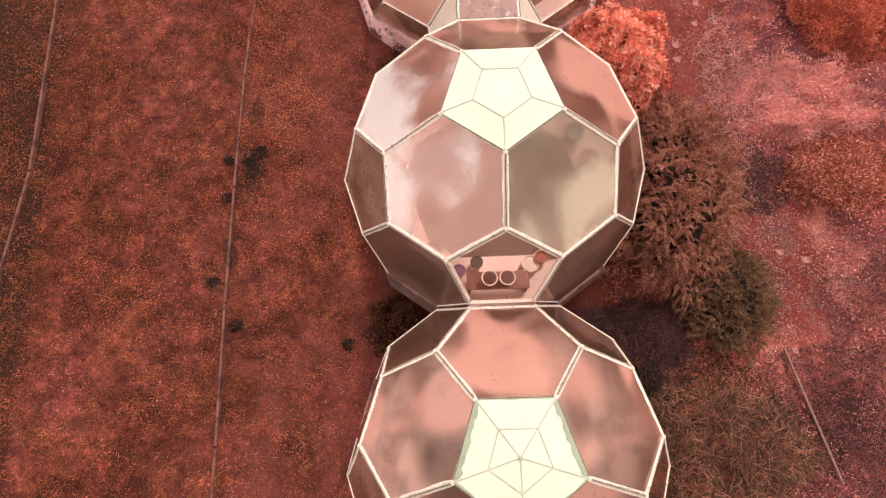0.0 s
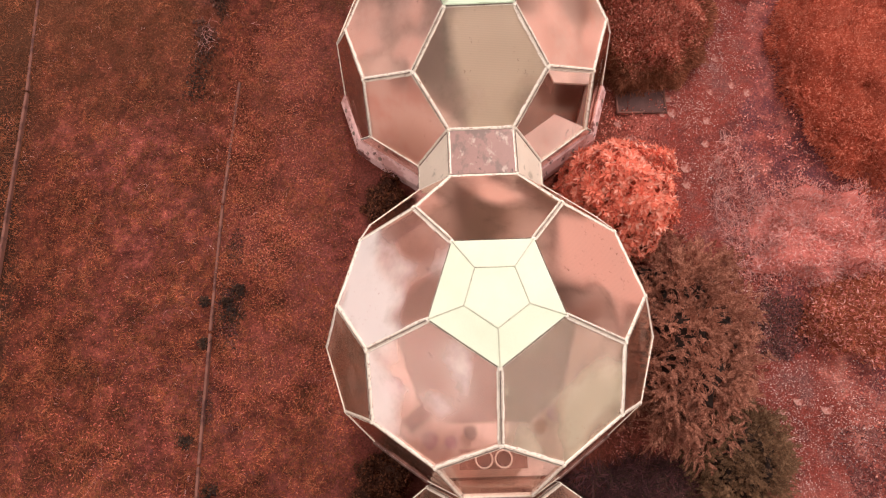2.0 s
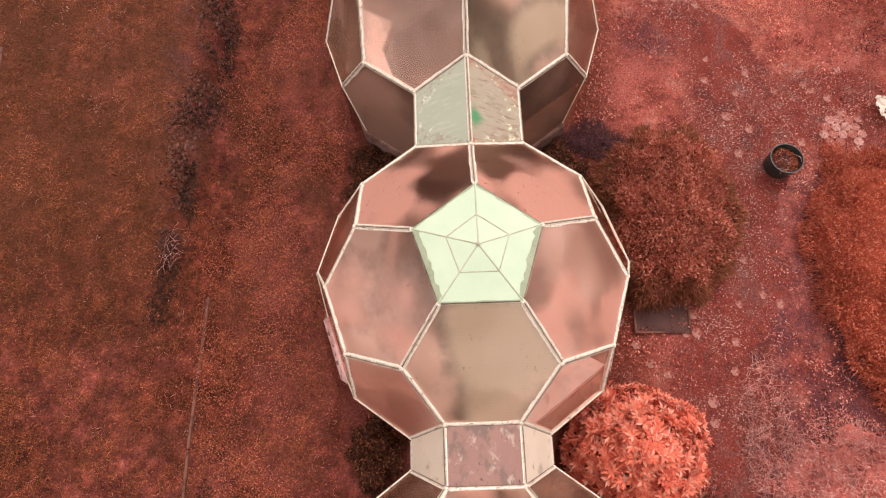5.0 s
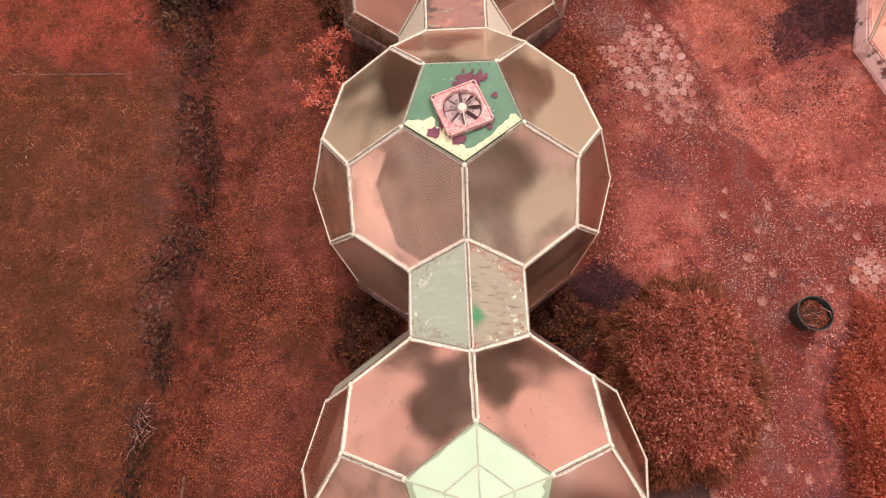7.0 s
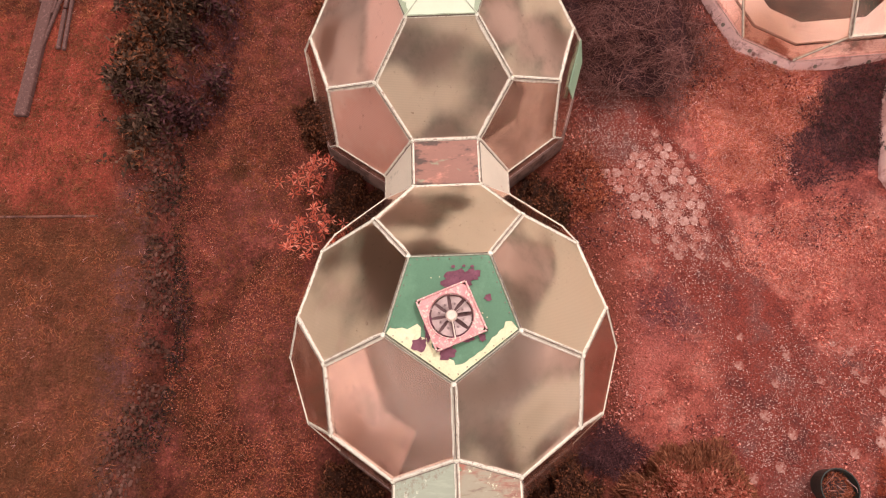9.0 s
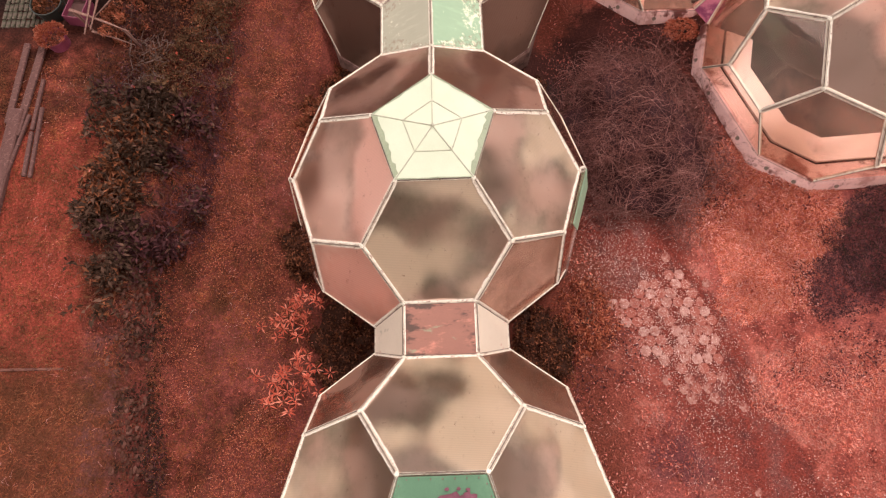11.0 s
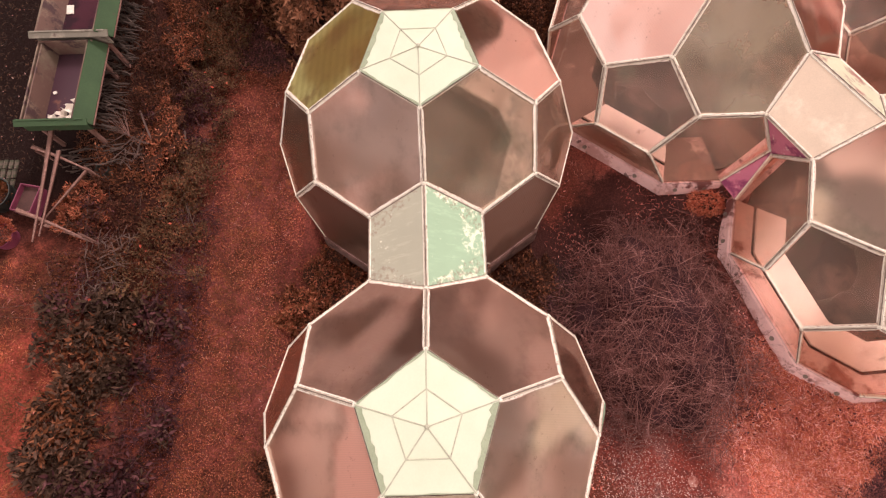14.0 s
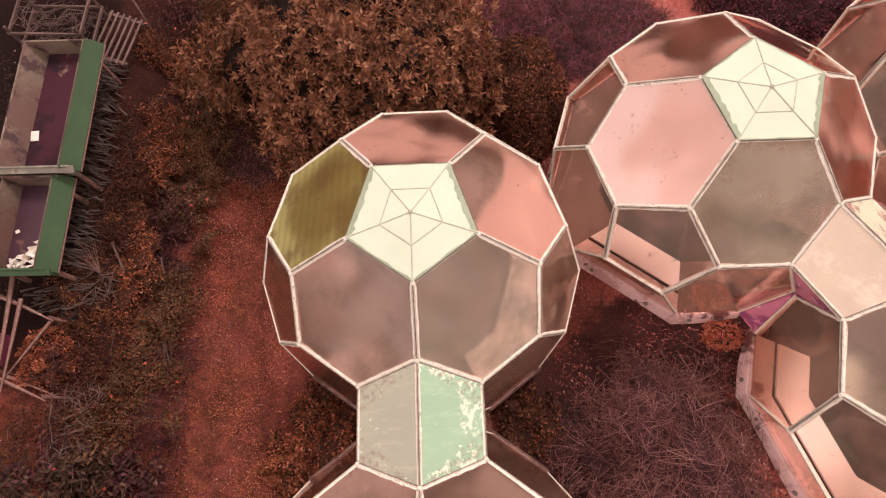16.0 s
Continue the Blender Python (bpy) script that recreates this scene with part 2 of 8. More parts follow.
M["seam"] = worn("seam_metal", (0.42, 0.40, 0.31), (0.56, 0.54, 0.43), (0.20, 0.16, 0.12), 5.0, 0.45)
M["plinth_dark"] = worn("brown_plinth", (0.15, 0.075, 0.06), (0.24, 0.13, 0.11), (0.09, 0.04, 0.032), 2.0, 0.9, (0.45, 0.65), bump=0.4)



def stained(name, base, spots, rough=0.45, scale=1.6, stretch=(1, 1, 1), gloss=0.5):
    """A sheet with blots: spots are (colour, scale, from, to)."""
    m = material(name)
    k = Nodes(m)
    mp = k.n("ShaderNodeMapping")
    k.link(k.coords(), mp.inputs[0])
    mp.inputs["Scale"].default_value = stretch
    v = mp.outputs[0]
    col = k.mix(k.noise(v, scale, 4), base, tuple(c * 0.75 for c in base))
    for n, (c, sc, lo, hi) in enumerate(spots):
        mv = k.n("ShaderNodeVectorMath", operation="ADD")
        k.link(v, mv.inputs[0])
        mv.inputs[1].default_value = (7.3 * n + 1, 3.1 * n, 5.7 * n)
        col = k.mix(k.span(k.noise(mv.outputs[0], sc, 6, 0.65), lo, hi), col, c)
    grain = k.noise(v, 60, 3)
    col = k.mix(0.2, col, k.ramp(grain, [(0.3, 0.4), (0.7, 1.0)]), "MULTIPLY")
    k.done(k.surface(col, rough, 0, k.bump(grain, 0.08, 0.004), gloss))
    return m


M["plinth"] = stained("plinth_concrete", (0.88, 0.55, 0.53), [((0.52, 0.27, 0.25), 2.2, 0.48, 0.62), ((0.17, 0.05, 0.045), 1.5, 0.54, 0.62), ((0.16, 0.08, 0.075), 4.5, 0.6, 0.66)], 0.9)
M["tunnel_rust"] = stained("stained_roof_sheet", (0.36, 0.16, 0.125), [((0.10, 0.055, 0.045), 1.6, 0.5, 0.6), ((0.30, 0.28, 0.19), 2.0, 0.58, 0.66), ((0.62, 0.25, 0.19), 1.5, 0.52, 0.64)], 0.3, 1.6, (1, 2.2, 1))
M["tunnel_dark"] = stained("mouldy_roof_sheet", (0.36, 0.20, 0.175), [((0.20, 0.13, 0.115), 2.6, 0.48, 0.6), ((0.46, 0.34, 0.29), 3.6, 0.55, 0.66), ((0.09, 0.06, 0.055), 5.0, 0.62, 0.68)], 0.3, 1.6, (1.5, 1, 1))
M["tunnel_pale"] = stained("pale_side_sheet", (0.86, 0.74, 0.62), [((0.46, 0.40, 0.32), 2.2, 0.59, 0.66), ((0.55, 0.22, 0.17), 3.0, 0.62, 0.72)], 0.35)
M["tunnel_grey"] = stained("frosted_grey_sheet", (0.41, 0.40, 0.31), [((0.62, 0.60, 0.48), 7.0, 0.66, 0.72), ((0.33, 0.29, 0.23), 1.2, 0.5, 0.7)], 0.5)


def roof_sheet(name, base, flake, middle, streaks=False, flaky=0.5):
    """A tunnel's roof sheet, its paint flaking along the edges; streaks: algae and rust washed across it. middle: the tunnel's y."""
    m = material(name)
    k = Nodes(m)
    pos = k.position()
    sep = k.n("ShaderNodeSeparateXYZ")
    k.link(pos, sep.inputs[0])
    x, y = k.math("ABSOLUTE", sep.outputs[0]), k.math("SUBTRACT", sep.outputs[1], middle)
    col = k.mix(k.noise(pos, 1.8, 4), base, tuple(c * 0.78 for c in base))
    smear = k.n("ShaderNodeMapping")
    k.link(pos, smear.inputs[0])
    smear.inputs["Scale"].default_value = (1.0, 5.0, 1.0)
    wash = k.noise(smear.outputs[0], 2.6, 6, 0.7)
    end = k.math("MULTIPLY_ADD", x, 0.72, k.math("ABSOLUTE", y))
    if streaks:
        north = k.math("MULTIPLY_ADD", x, 0.72, y)
        red = k.math("ADD", k.span(north, 0.45, 0.95, 0, 0.12), k.span(x, 0.2, 0.02, 0, 0.3))
        red = k.math("ADD", red, k.span(end, 0.72, 0.86, 0, 0.2))
        col = k.mix(k.span(k.math("ADD", wash, red), 0.7, 0.98, 0, 0.85), col, (0.40, 0.10, 0.075))
        col = k.mix(k.span(wash, 0.5, 0.66, 0, 0.75), col, (0.20, 0.12, 0.095))
        col = k.mix(k.span(k.noise(smear.outputs[0], 5.0, 6, 0.75), 0.56, 0.7, 0, 0.6), col, (0.60, 0.52, 0.43))
        spot = k.math("ADD", k.math("MULTIPLY", k.math("ABSOLUTE", k.math("ADD", y, 0.33)), 3.2), k.math("MULTIPLY", k.math("ABSOLUTE", k.math("SUBTRACT", x, 0.1)), 4.0))
        col = k.mix(k.span(k.math("MULTIPLY_ADD", k.math("SUBTRACT", wash, 0.5), 1.6, spot), 0.95, 0.2, 0, 0.9), col, (0.03, 0.24, 0.10))
        col = k.mix(k.math("MULTIPLY", k.span(x, 0.12, 0.02, 0, 0.8), k.span(wash, 0.5, 0.6)), col, (0.10, 0.30, 0.16))
    else:
        col = k.mix(k.span(wash, 0.5, 0.7, 0, 0.4), col, tuple(c * 1.25 for c in base))
    edge = k.math("MAXIMUM", k.math("MAXIMUM", k.span(x, 0.07, 0.02), k.span(x, 0.54, 0.6)), k.span(end, 0.77, 0.86))
    flakes = k.math("MULTIPLY_ADD", edge, 0.11, k.noise(pos, 6.0, 8, 0.78))
    col = k.mix(k.span(flakes, 0.72 - 0.1 * flaky, 0.76 - 0.1 * flaky, 0, 0.9), col, flake)
    grime = k.math("MULTIPLY_ADD", k.span(end, 0.78, 0.86), 0.2, k.noise(pos, 11.0, 6, 0.75))
    col = k.mix(k.span(grime, 0.68, 0.8, 0, 0.6), col, (0.26, 0.17, 0.13))
    k.done(k.surface(col, 0.4, 0, k.bump(k.noise(pos, 40, 3), 0.1, 0.004)))
    return m


M["tunnel_mint"] = roof_sheet("mint_sheet", (0.36, 0.52, 0.36), (0.82, 0.84, 0.66), 8.715, flaky=0.9)
M["tunnel_grey_north"] = roof_sheet("frosted_sheet", (0.44, 0.42, 0.33), (0.70, 0.68, 0.56), 8.715, flaky=0.2)
M["tunnel_grey_south"] = roof_sheet("scuffed_sheet", (0.42, 0.44, 0.35), (0.74, 0.74, 0.62), -2.905, flaky=0.35)
M["tunnel_mixed"] = roof_sheet("streaked_sheet", (0.40, 0.34, 0.26), (0.80, 0.84, 0.62), -2.905, streaks=True, flaky=0.5)
M["mint_flap"] = stained("mint_flap", (0.36, 0.52, 0.36), [((0.80, 0.82, 0.62), 4.5, 0.64, 0.7), ((0.30, 0.42, 0.29), 1.2, 0.5, 0.7)], 0.45)
M["tunnel_cream"] = stained("cream_sheet", (0.78, 0.60, 0.47), [((0.52, 0.38, 0.29), 6.0, 0.68, 0.74), ((0.84, 0.68, 0.55), 1.4, 0.5, 0.7)], 0.4)
M["tunnel_moss"] = stained("mossy_cream_sheet", (0.74, 0.74, 0.55), [((0.42, 0.20, 0.17), 3.2, 0.55, 0.64), ((0.28, 0.40, 0.22), 4.0, 0.6, 0.68)], 0.4)
M["tunnel_pink"] = stained("magenta_sheet", (0.74, 0.24, 0.36), [((0.30, 0.07, 0.16), 2.5, 0.48, 0.6), ((0.85, 0.55, 0.55), 4.0, 0.58, 0.66)], 0.15)
M["lid_green"] = stained("green_board", (0.10, 0.22, 0.13), [((0.13, 0.26, 0.16), 1.5, 0.45, 0.65)], 0.5)
M["lid_bare"] = worn("bare_cream_paint", (0.70, 0.62, 0.40), (0.78, 0.70, 0.48), (0.5, 0.4, 0.26), 4.0, 0.6)
M["lid_rust"] = worn("rust_blot", (0.13, 0.035, 0.06), (0.22, 0.07, 0.11), (0.08, 0.02, 0.035), 9.0, 0.8)
M["fan_frame"] = worn("pink_flaked_paint", (0.60, 0.23, 0.25), (0.74, 0.38, 0.38), (0.80, 0.62, 0.54), 9.0, 0.7, (0.52, 0.6), fine=90)
M["fan_blade"] = worn("fan_blade", (0.46, 0.32, 0.32), (0.58, 0.42, 0.41), (0.14, 0.07, 0.08), 4.0, 0.5)
M["fan_hub"] = worn("fan_hub", (0.72, 0.55, 0.48), (0.8, 0.64, 0.56), (0.55, 0.38, 0.33), 5.0, 0.5)
M["fan_shadow"] = worn("fan_shadow", (0.14, 0.075, 0.08), (0.2, 0.11, 0.115), (0.08, 0.04, 0.045), 3.0, 0.9)
M["green_paint"] = worn("green_paint", (0.03, 0.062, 0.024), (0.042, 0.082, 0.032), (0.075, 0.05, 0.03), 2.0, 0.85, (0.62, 0.75))
M["timber"] = stained("weathered_timber", (0.27, 0.13, 0.105), [((0.40, 0.22, 0.18), 2.5, 0.52, 0.68), ((0.13, 0.06, 0.05), 5.0, 0.56, 0.66)], 0.85, 3.0, (6, 6, 1))
M["old_wood"] = stained("rotting_wood", (0.13, 0.053, 0.047), [((0.22, 0.105, 0.095), 2.5, 0.52, 0.68), ((0.05, 0.022, 0.02), 5.0, 0.56, 0.66)], 0.9, 3.0, (6, 6, 1))
M["stick"] = worn("dry_stick", (0.10, 0.056, 0.046), (0.19, 0.11, 0.094), (0.12, 0.06, 0.055), 5.0, 0.9)
M["dark_stick"] = worn("dark_stick", (0.045, 0.028, 0.022), (0.13, 0.08, 0.066), (0.06, 0.03, 0.026), 5.0, 0.9)
M["board"] = worn("edging_board", (0.14, 0.048, 0.034), (0.23, 0.092, 0.068), (0.08, 0.025, 0.019), 0.8, 0.9, (0.48, 0.62))
M["black_plastic"] = worn("black_plastic", (0.02, 0.022, 0.02), (0.035, 0.04, 0.034), (0.08, 0.06, 0.05), 4.0, 0.45)
M["magenta_plastic"] = worn("magenta_plastic", (0.20, 0.035, 0.075), (0.28, 0.06, 0.11), (0.12, 0.03, 0.05), 3.0, 0.5)
M["violet_plastic"] = worn("violet_plastic", (0.30, 0.13, 0.26), (0.40, 0.19, 0.34), (0.2, 0.09, 0.16), 3.0, 0.5)
M["soil"] = worn("soil", (0.06, 0.025, 0.022), (0.11, 0.045, 0.04), (0.03, 0.014, 0.014), 4.0, 0.95, bump=0.8)
M["frame_board"] = stained("stained_inner_board", (0.22, 0.15, 0.11), [((0.15, 0.075, 0.06), 1.3, 0.42, 0.56), ((0.30, 0.21, 0.15), 1.0, 0.5, 0.66), ((0.07, 0.03, 0.032), 1.6, 0.53, 0.62)], 0.7)
M["liner"] = stained("dirty_liner", (0.07, 0.022, 0.032), [((0.035, 0.016, 0.022), 1.2, 0.48, 0.58), ((0.20, 0.12, 0.09), 1.6, 0.6, 0.7)], 0.95, gloss=0.1)
M["liner_wet"] = stained("wet_liner", (0.055, 0.013, 0.026), [((0.16, 0.06, 0.045), 1.1, 0.58, 0.64), ((0.03, 0.008, 0.016), 1.6, 0.52, 0.62)], 0.6)
M["frame_grey"] = stained("bare_grey_board", (0.20, 0.17, 0.135), [((0.30, 0.25, 0.20), 2.0, 0.5, 0.66), ((0.12, 0.08, 0.065), 3.0, 0.55, 0.66)], 0.8)
M["paper"] = worn("torn_paper", (0.78, 0.66, 0.58), (0.85, 0.76, 0.68), (0.5, 0.33, 0.28), 8.0, 0.8, (0.66, 0.76))
M["terracotta"] = worn("clay_pot", (0.35, 0.13, 0.08), (0.45, 0.18, 0.11), (0.5, 0.33, 0.27), 6.0, 0.85)
M["mossy_brick"] = worn("mossy_brick", (0.085, 0.058, 0.045), (0.15, 0.105, 0.082), (0.05, 0.045, 0.026), 5.0, 0.9, (0.45, 0.6), bump=0.5)


def paver_stone():
    m = material("paving_stone")
    k = Nodes(m)
    pos = k.position()
    col = k.mix(k.span(k.noise(pos, 7.0, 5, 0.7), 0.42, 0.62), (0.48, 0.265, 0.235), (0.33, 0.145, 0.125))
    moss = k.math("ADD", k.math("MULTIPLY", k.random(), 0.5), k.noise(pos, 9.0, 5, 0.7))
    col = k.mix(k.span(moss, 0.5, 0.85, 0, 0.85), col, (0.30, 0.075, 0.055))
    fleck = k.math("MULTIPLY", k.span(k.voronoi(pos, 46.0), 0.3, 0.15), k.span(k.noise(pos, 2.6, 4), 0.42, 0.58))
    col = k.mix(fleck, col, (0.88, 0.68, 0.62))
    k.done(k.surface(col, 0.9, 0, k.bump(k.noise(pos, 40, 4), 0.5, 0.01), 0.2))
    return m


M["paver"] = paver_stone()
M["paver_moss"] = worn("mossy_stone", (0.36, 0.15, 0.125), (0.50, 0.25, 0.215), (0.26, 0.06, 0.045), 6.0, 0.9, (0.45, 0.6))


def foliage(name, dark, light, tip=None, rough=0.55, glow=0.25, patchy=False):
    """Leaves: each its own tone, some light through them."""
    m = material(name)
    k = Nodes(m)
    stops = [(0.0, dark), (0.65, light)] + ([(1.0, tip)] if tip else [])
    col = k.ramp(k.island(), stops)
    col = k.mix(k.span(k.noise(k.position(), 1.4, 3), 0.35, 0.7, 0, 0.45), col, tuple(c * 0.55 for c in dark))
    if patchy:
        col = k.mix(0.85, col, k.ramp(k.noise(k.position(), 2.1, 6, 0.7), [(0.3, 0.4), (0.5, 0.95), (0.7, 1.7)]), "MULTIPLY")
        # duller, browner growth further along the lawn
        sep = k.n("ShaderNodeSeparateXYZ")
        k.link(k.position(), sep.inputs[0])
        dull = k.math("MULTIPLY", k.span(sep.outputs[1], -9.0, -4.5), k.span(sep.outputs[0], 3.4, 2.2))
        dull = k.math("MULTIPLY", dull, k.span(k.noise(k.position(), 0.8, 6, 0.7), 0.42, 0.6, 0.05, 0.6))
        col = k.mix(dull, col, (0.105, 0.042, 0.021))
    sh = k.surface(col, max(rough, 0.68), 0, None, 0.16)
    tr = k.n("ShaderNodeBsdfTranslucent")
    k.put(tr.inputs[0], col)
    mx = k.n("ShaderNodeMixShader")
    mx.inputs[0].default_value = glow
    k.link(sh, mx.inputs[1])
    k.link(tr.outputs[0], mx.inputs[2])
    k.done(mx.outputs[0])
    return m


M["clod"] = foliage("soil_clod", (0.07, 0.028, 0.02), (0.125, 0.05, 0.038), (0.19, 0.085, 0.068), 0.95, 0.0)
M["chip"] = foliage("stone_chip", (0.34, 0.15, 0.13), (0.62, 0.36, 0.32), (0.86, 0.66, 0.62), 0.8, 0.0)
M["leaf_salmon"] = foliage("salmon_leaf", (0.80, 0.175, 0.108), (0.94, 0.33, 0.225), (0.97, 0.55, 0.44))
M["leaf_turf"] = foliage("turf_leaf", (0.20, 0.053, 0.021), (0.38, 0.10, 0.043), (0.50, 0.150, 0.072), patchy=True)
M["leaf_turf_brown"] = foliage("turf_leaf_brown", (0.17, 0.058, 0.026), (0.32, 0.108, 0.052), (0.46, 0.18, 0.105), patchy=True)
M["leaf_turf_pink"] = foliage("turf_leaf_pink", (0.20, 0.042, 0.03), (0.48, 0.112, 0.082), (0.70, 0.22, 0.17), patchy=True)
M["leaf_yew"] = foliage("brown_needle", (0.18, 0.06, 0.037), (0.39, 0.15, 0.097), (0.57, 0.26, 0.18))
M["leaf_olive"] = foliage("olive_needle", (0.095, 0.048, 0.024), (0.185, 0.095, 0.05), (0.28, 0.15, 0.085))
M["leaf_bed"] = foliage("bed_leaf", (0.26, 0.05, 0.036), (0.64, 0.17, 0.125), (0.92, 0.46, 0.37), patchy=True)
M["leaf_bank"] = foliage("bank_leaf", (0.045, 0.016, 0.010), (0.11, 0.038, 0.022), (0.22, 0.08, 0.048))
M["leaf_rust"] = foliage("rust_leaf", (0.25, 0.06, 0.031), (0.48, 0.13, 0.07), (0.70, 0.28, 0.175))
M["leaf_orange"] = foliage("orange_leaf", (0.36, 0.082, 0.045), (0.62, 0.17, 0.098), (0.85, 0.37, 0.25))
M["leaf_mound"] = foliage("mound_leaf", (0.40, 0.078, 0.042), (0.62, 0.150, 0.088), (0.82, 0.32, 0.22))
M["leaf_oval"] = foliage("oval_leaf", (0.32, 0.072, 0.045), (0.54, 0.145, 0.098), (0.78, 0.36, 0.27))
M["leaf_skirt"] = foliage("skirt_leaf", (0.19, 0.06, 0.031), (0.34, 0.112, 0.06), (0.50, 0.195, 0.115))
M["leaf_pink"] = foliage("pink_heather", (0.52, 0.14, 0.115), (0.80, 0.29, 0.245), (0.92, 0.54, 0.48))
M["leaf_wisp"] = foliage("pale_straw", (0.48, 0.20, 0.18), (0.70, 0.36, 0.33), (0.82, 0.52, 0.48))
M["leaf_purple"] = foliage("purple_blade", (0.04, 0.013, 0.016), (0.105, 0.034, 0.038), (0.23, 0.085, 0.09))
M["leaf_plum"] = foliage("plum_leaf", (0.12, 0.036, 0.032), (0.24, 0.075, 0.066), (0.40, 0.165, 0.15))
M["leaf_magenta"] = foliage("magenta_blade", (0.12, 0.025, 0.045), (0.26, 0.06, 0.095), (0.42, 0.13, 0.17))
M["leaf_laurel"] = foliage("laurel_leaf", (0.10, 0.038, 0.019), (0.29, 0.11, 0.057), (0.48, 0.22, 0.135))
M["leaf_weed"] = foliage("weed_leaf", (0.045, 0.022, 0.014), (0.1, 0.052, 0.034), (0.21, 0.105, 0.075))
M["leaf_maple"] = foliage("maple_leaf", (0.48, 0.075, 0.045), (0.70, 0.165, 0.105), (0.84, 0.33, 0.24))
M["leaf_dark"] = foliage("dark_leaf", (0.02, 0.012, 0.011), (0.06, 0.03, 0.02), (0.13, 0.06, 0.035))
M["blade_lawn"] = foliage("lawn_blade", (0.19, 0.05, 0.02), (0.35, 0.092, 0.04), (0.54, 0.19, 0.1), patchy=True)
M["blade_dark"] = foliage("shaded_blade", (0.085, 0.028, 0.011), (0.17, 0.062, 0.026), (0.30, 0.125, 0.06), patchy=True)
M["blade_bed"] = foliage("bed_blade", (0.28, 0.055, 0.044), (0.5, 0.13, 0.108), (0.8, 0.36, 0.29))
M["twig"] = foliage("purple_twig", (0.12, 0.041, 0.037), (0.27, 0.107, 0.095), (0.50, 0.25, 0.225), 0.8, 0.0)
M["leaf_brown"] = foliage("brown_weed_leaf", (0.13, 0.045, 0.02), (0.26, 0.085, 0.04), (0.42, 0.15, 0.08))
M["bark"] = worn("bark", (0.10, 0.055, 0.045), (0.16, 0.09, 0.07), (0.05, 0.025, 0.02), 4.0, 0.95, bump=0.6)
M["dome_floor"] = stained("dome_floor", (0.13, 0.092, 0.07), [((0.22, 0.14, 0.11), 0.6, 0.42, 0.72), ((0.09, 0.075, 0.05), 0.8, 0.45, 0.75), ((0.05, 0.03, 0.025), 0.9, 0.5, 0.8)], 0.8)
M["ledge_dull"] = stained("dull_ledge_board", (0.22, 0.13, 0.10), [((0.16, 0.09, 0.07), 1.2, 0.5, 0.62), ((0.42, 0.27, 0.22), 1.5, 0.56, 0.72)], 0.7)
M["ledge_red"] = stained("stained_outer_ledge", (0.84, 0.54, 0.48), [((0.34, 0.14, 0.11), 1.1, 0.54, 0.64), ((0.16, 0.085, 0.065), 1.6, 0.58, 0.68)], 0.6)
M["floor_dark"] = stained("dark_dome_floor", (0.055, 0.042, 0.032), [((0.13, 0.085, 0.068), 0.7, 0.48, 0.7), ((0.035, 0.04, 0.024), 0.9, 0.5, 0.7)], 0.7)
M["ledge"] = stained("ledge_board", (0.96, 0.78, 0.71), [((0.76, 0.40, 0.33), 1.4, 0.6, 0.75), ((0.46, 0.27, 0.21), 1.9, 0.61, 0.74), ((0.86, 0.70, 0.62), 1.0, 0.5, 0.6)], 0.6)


# ---- helpers for things ----
def mesh_of(name, verts, faces, mats, slots=None, smooth=False):
    me = bpy.data.meshes.new(name)
    me.from_pydata([tuple(v) for v in verts], [], faces)
    for m in (mats if isinstance(mats, (list, tuple)) else [mats]):
        me.materials.append(m)
    if slots is not None:
        me.polygons.foreach_set("material_index", slots)
    if smooth:
        me.polygons.foreach_set("use_smooth", [True] * len(me.polygons))
    me.update()
    return me


def part(name, me, parent, label=""):
    """One mesh object under a thing or under a part. me: a mesh, or (bmesh, material)."""
    if isinstance(me, tuple):
        bm, mat = me
        me = bpy.data.meshes.new(name)
        bm.normal_update()
        bm.to_mesh(me)
        bm.free()
        me.materials.append(mat)
    ob = new(name, me)
    ob.parent = parent
    if label:
        ob["label"] = label
    return ob


def thing(name, m, label, category, group="", kind=""):
    ob = new(name)
    ob.empty_display_size = 0.2
    ob.matrix_world = m
    return tagged(ob, label, category, group, kind)


def solid(name, me, label, category, group="", kind="", m=None):
    ob = new(name, me)
    if m is not None:
        ob.matrix_world = m
    return tagged(ob, label, category, group, kind)


def box_bm(sx, sy, sz, at=(0, 0, 0), turn=None, bevel=0.0, bm=None):
    bm = bm or bmesh.new()
    made = bmesh.ops.create_cube(bm, size=1.0)["verts"]
    bmesh.ops.scale(bm, vec=(sx, sy, sz), verts=made)
    if bevel:
        edges = list({e for v in made for e in v.link_edges})
        made = list({v for f in bmesh.ops.bevel(bm, geom=edges, offset=bevel, segments=1, affect="EDGES")["faces"] for v in f.verts} | {v for v in made if v.is_valid})
    if turn is not None:
        bmesh.ops.rotate(bm, cent=(0, 0, 0), matrix=turn.to_3x3(), verts=made)
    bmesh.ops.translate(bm, vec=at, verts=made)
    return bm


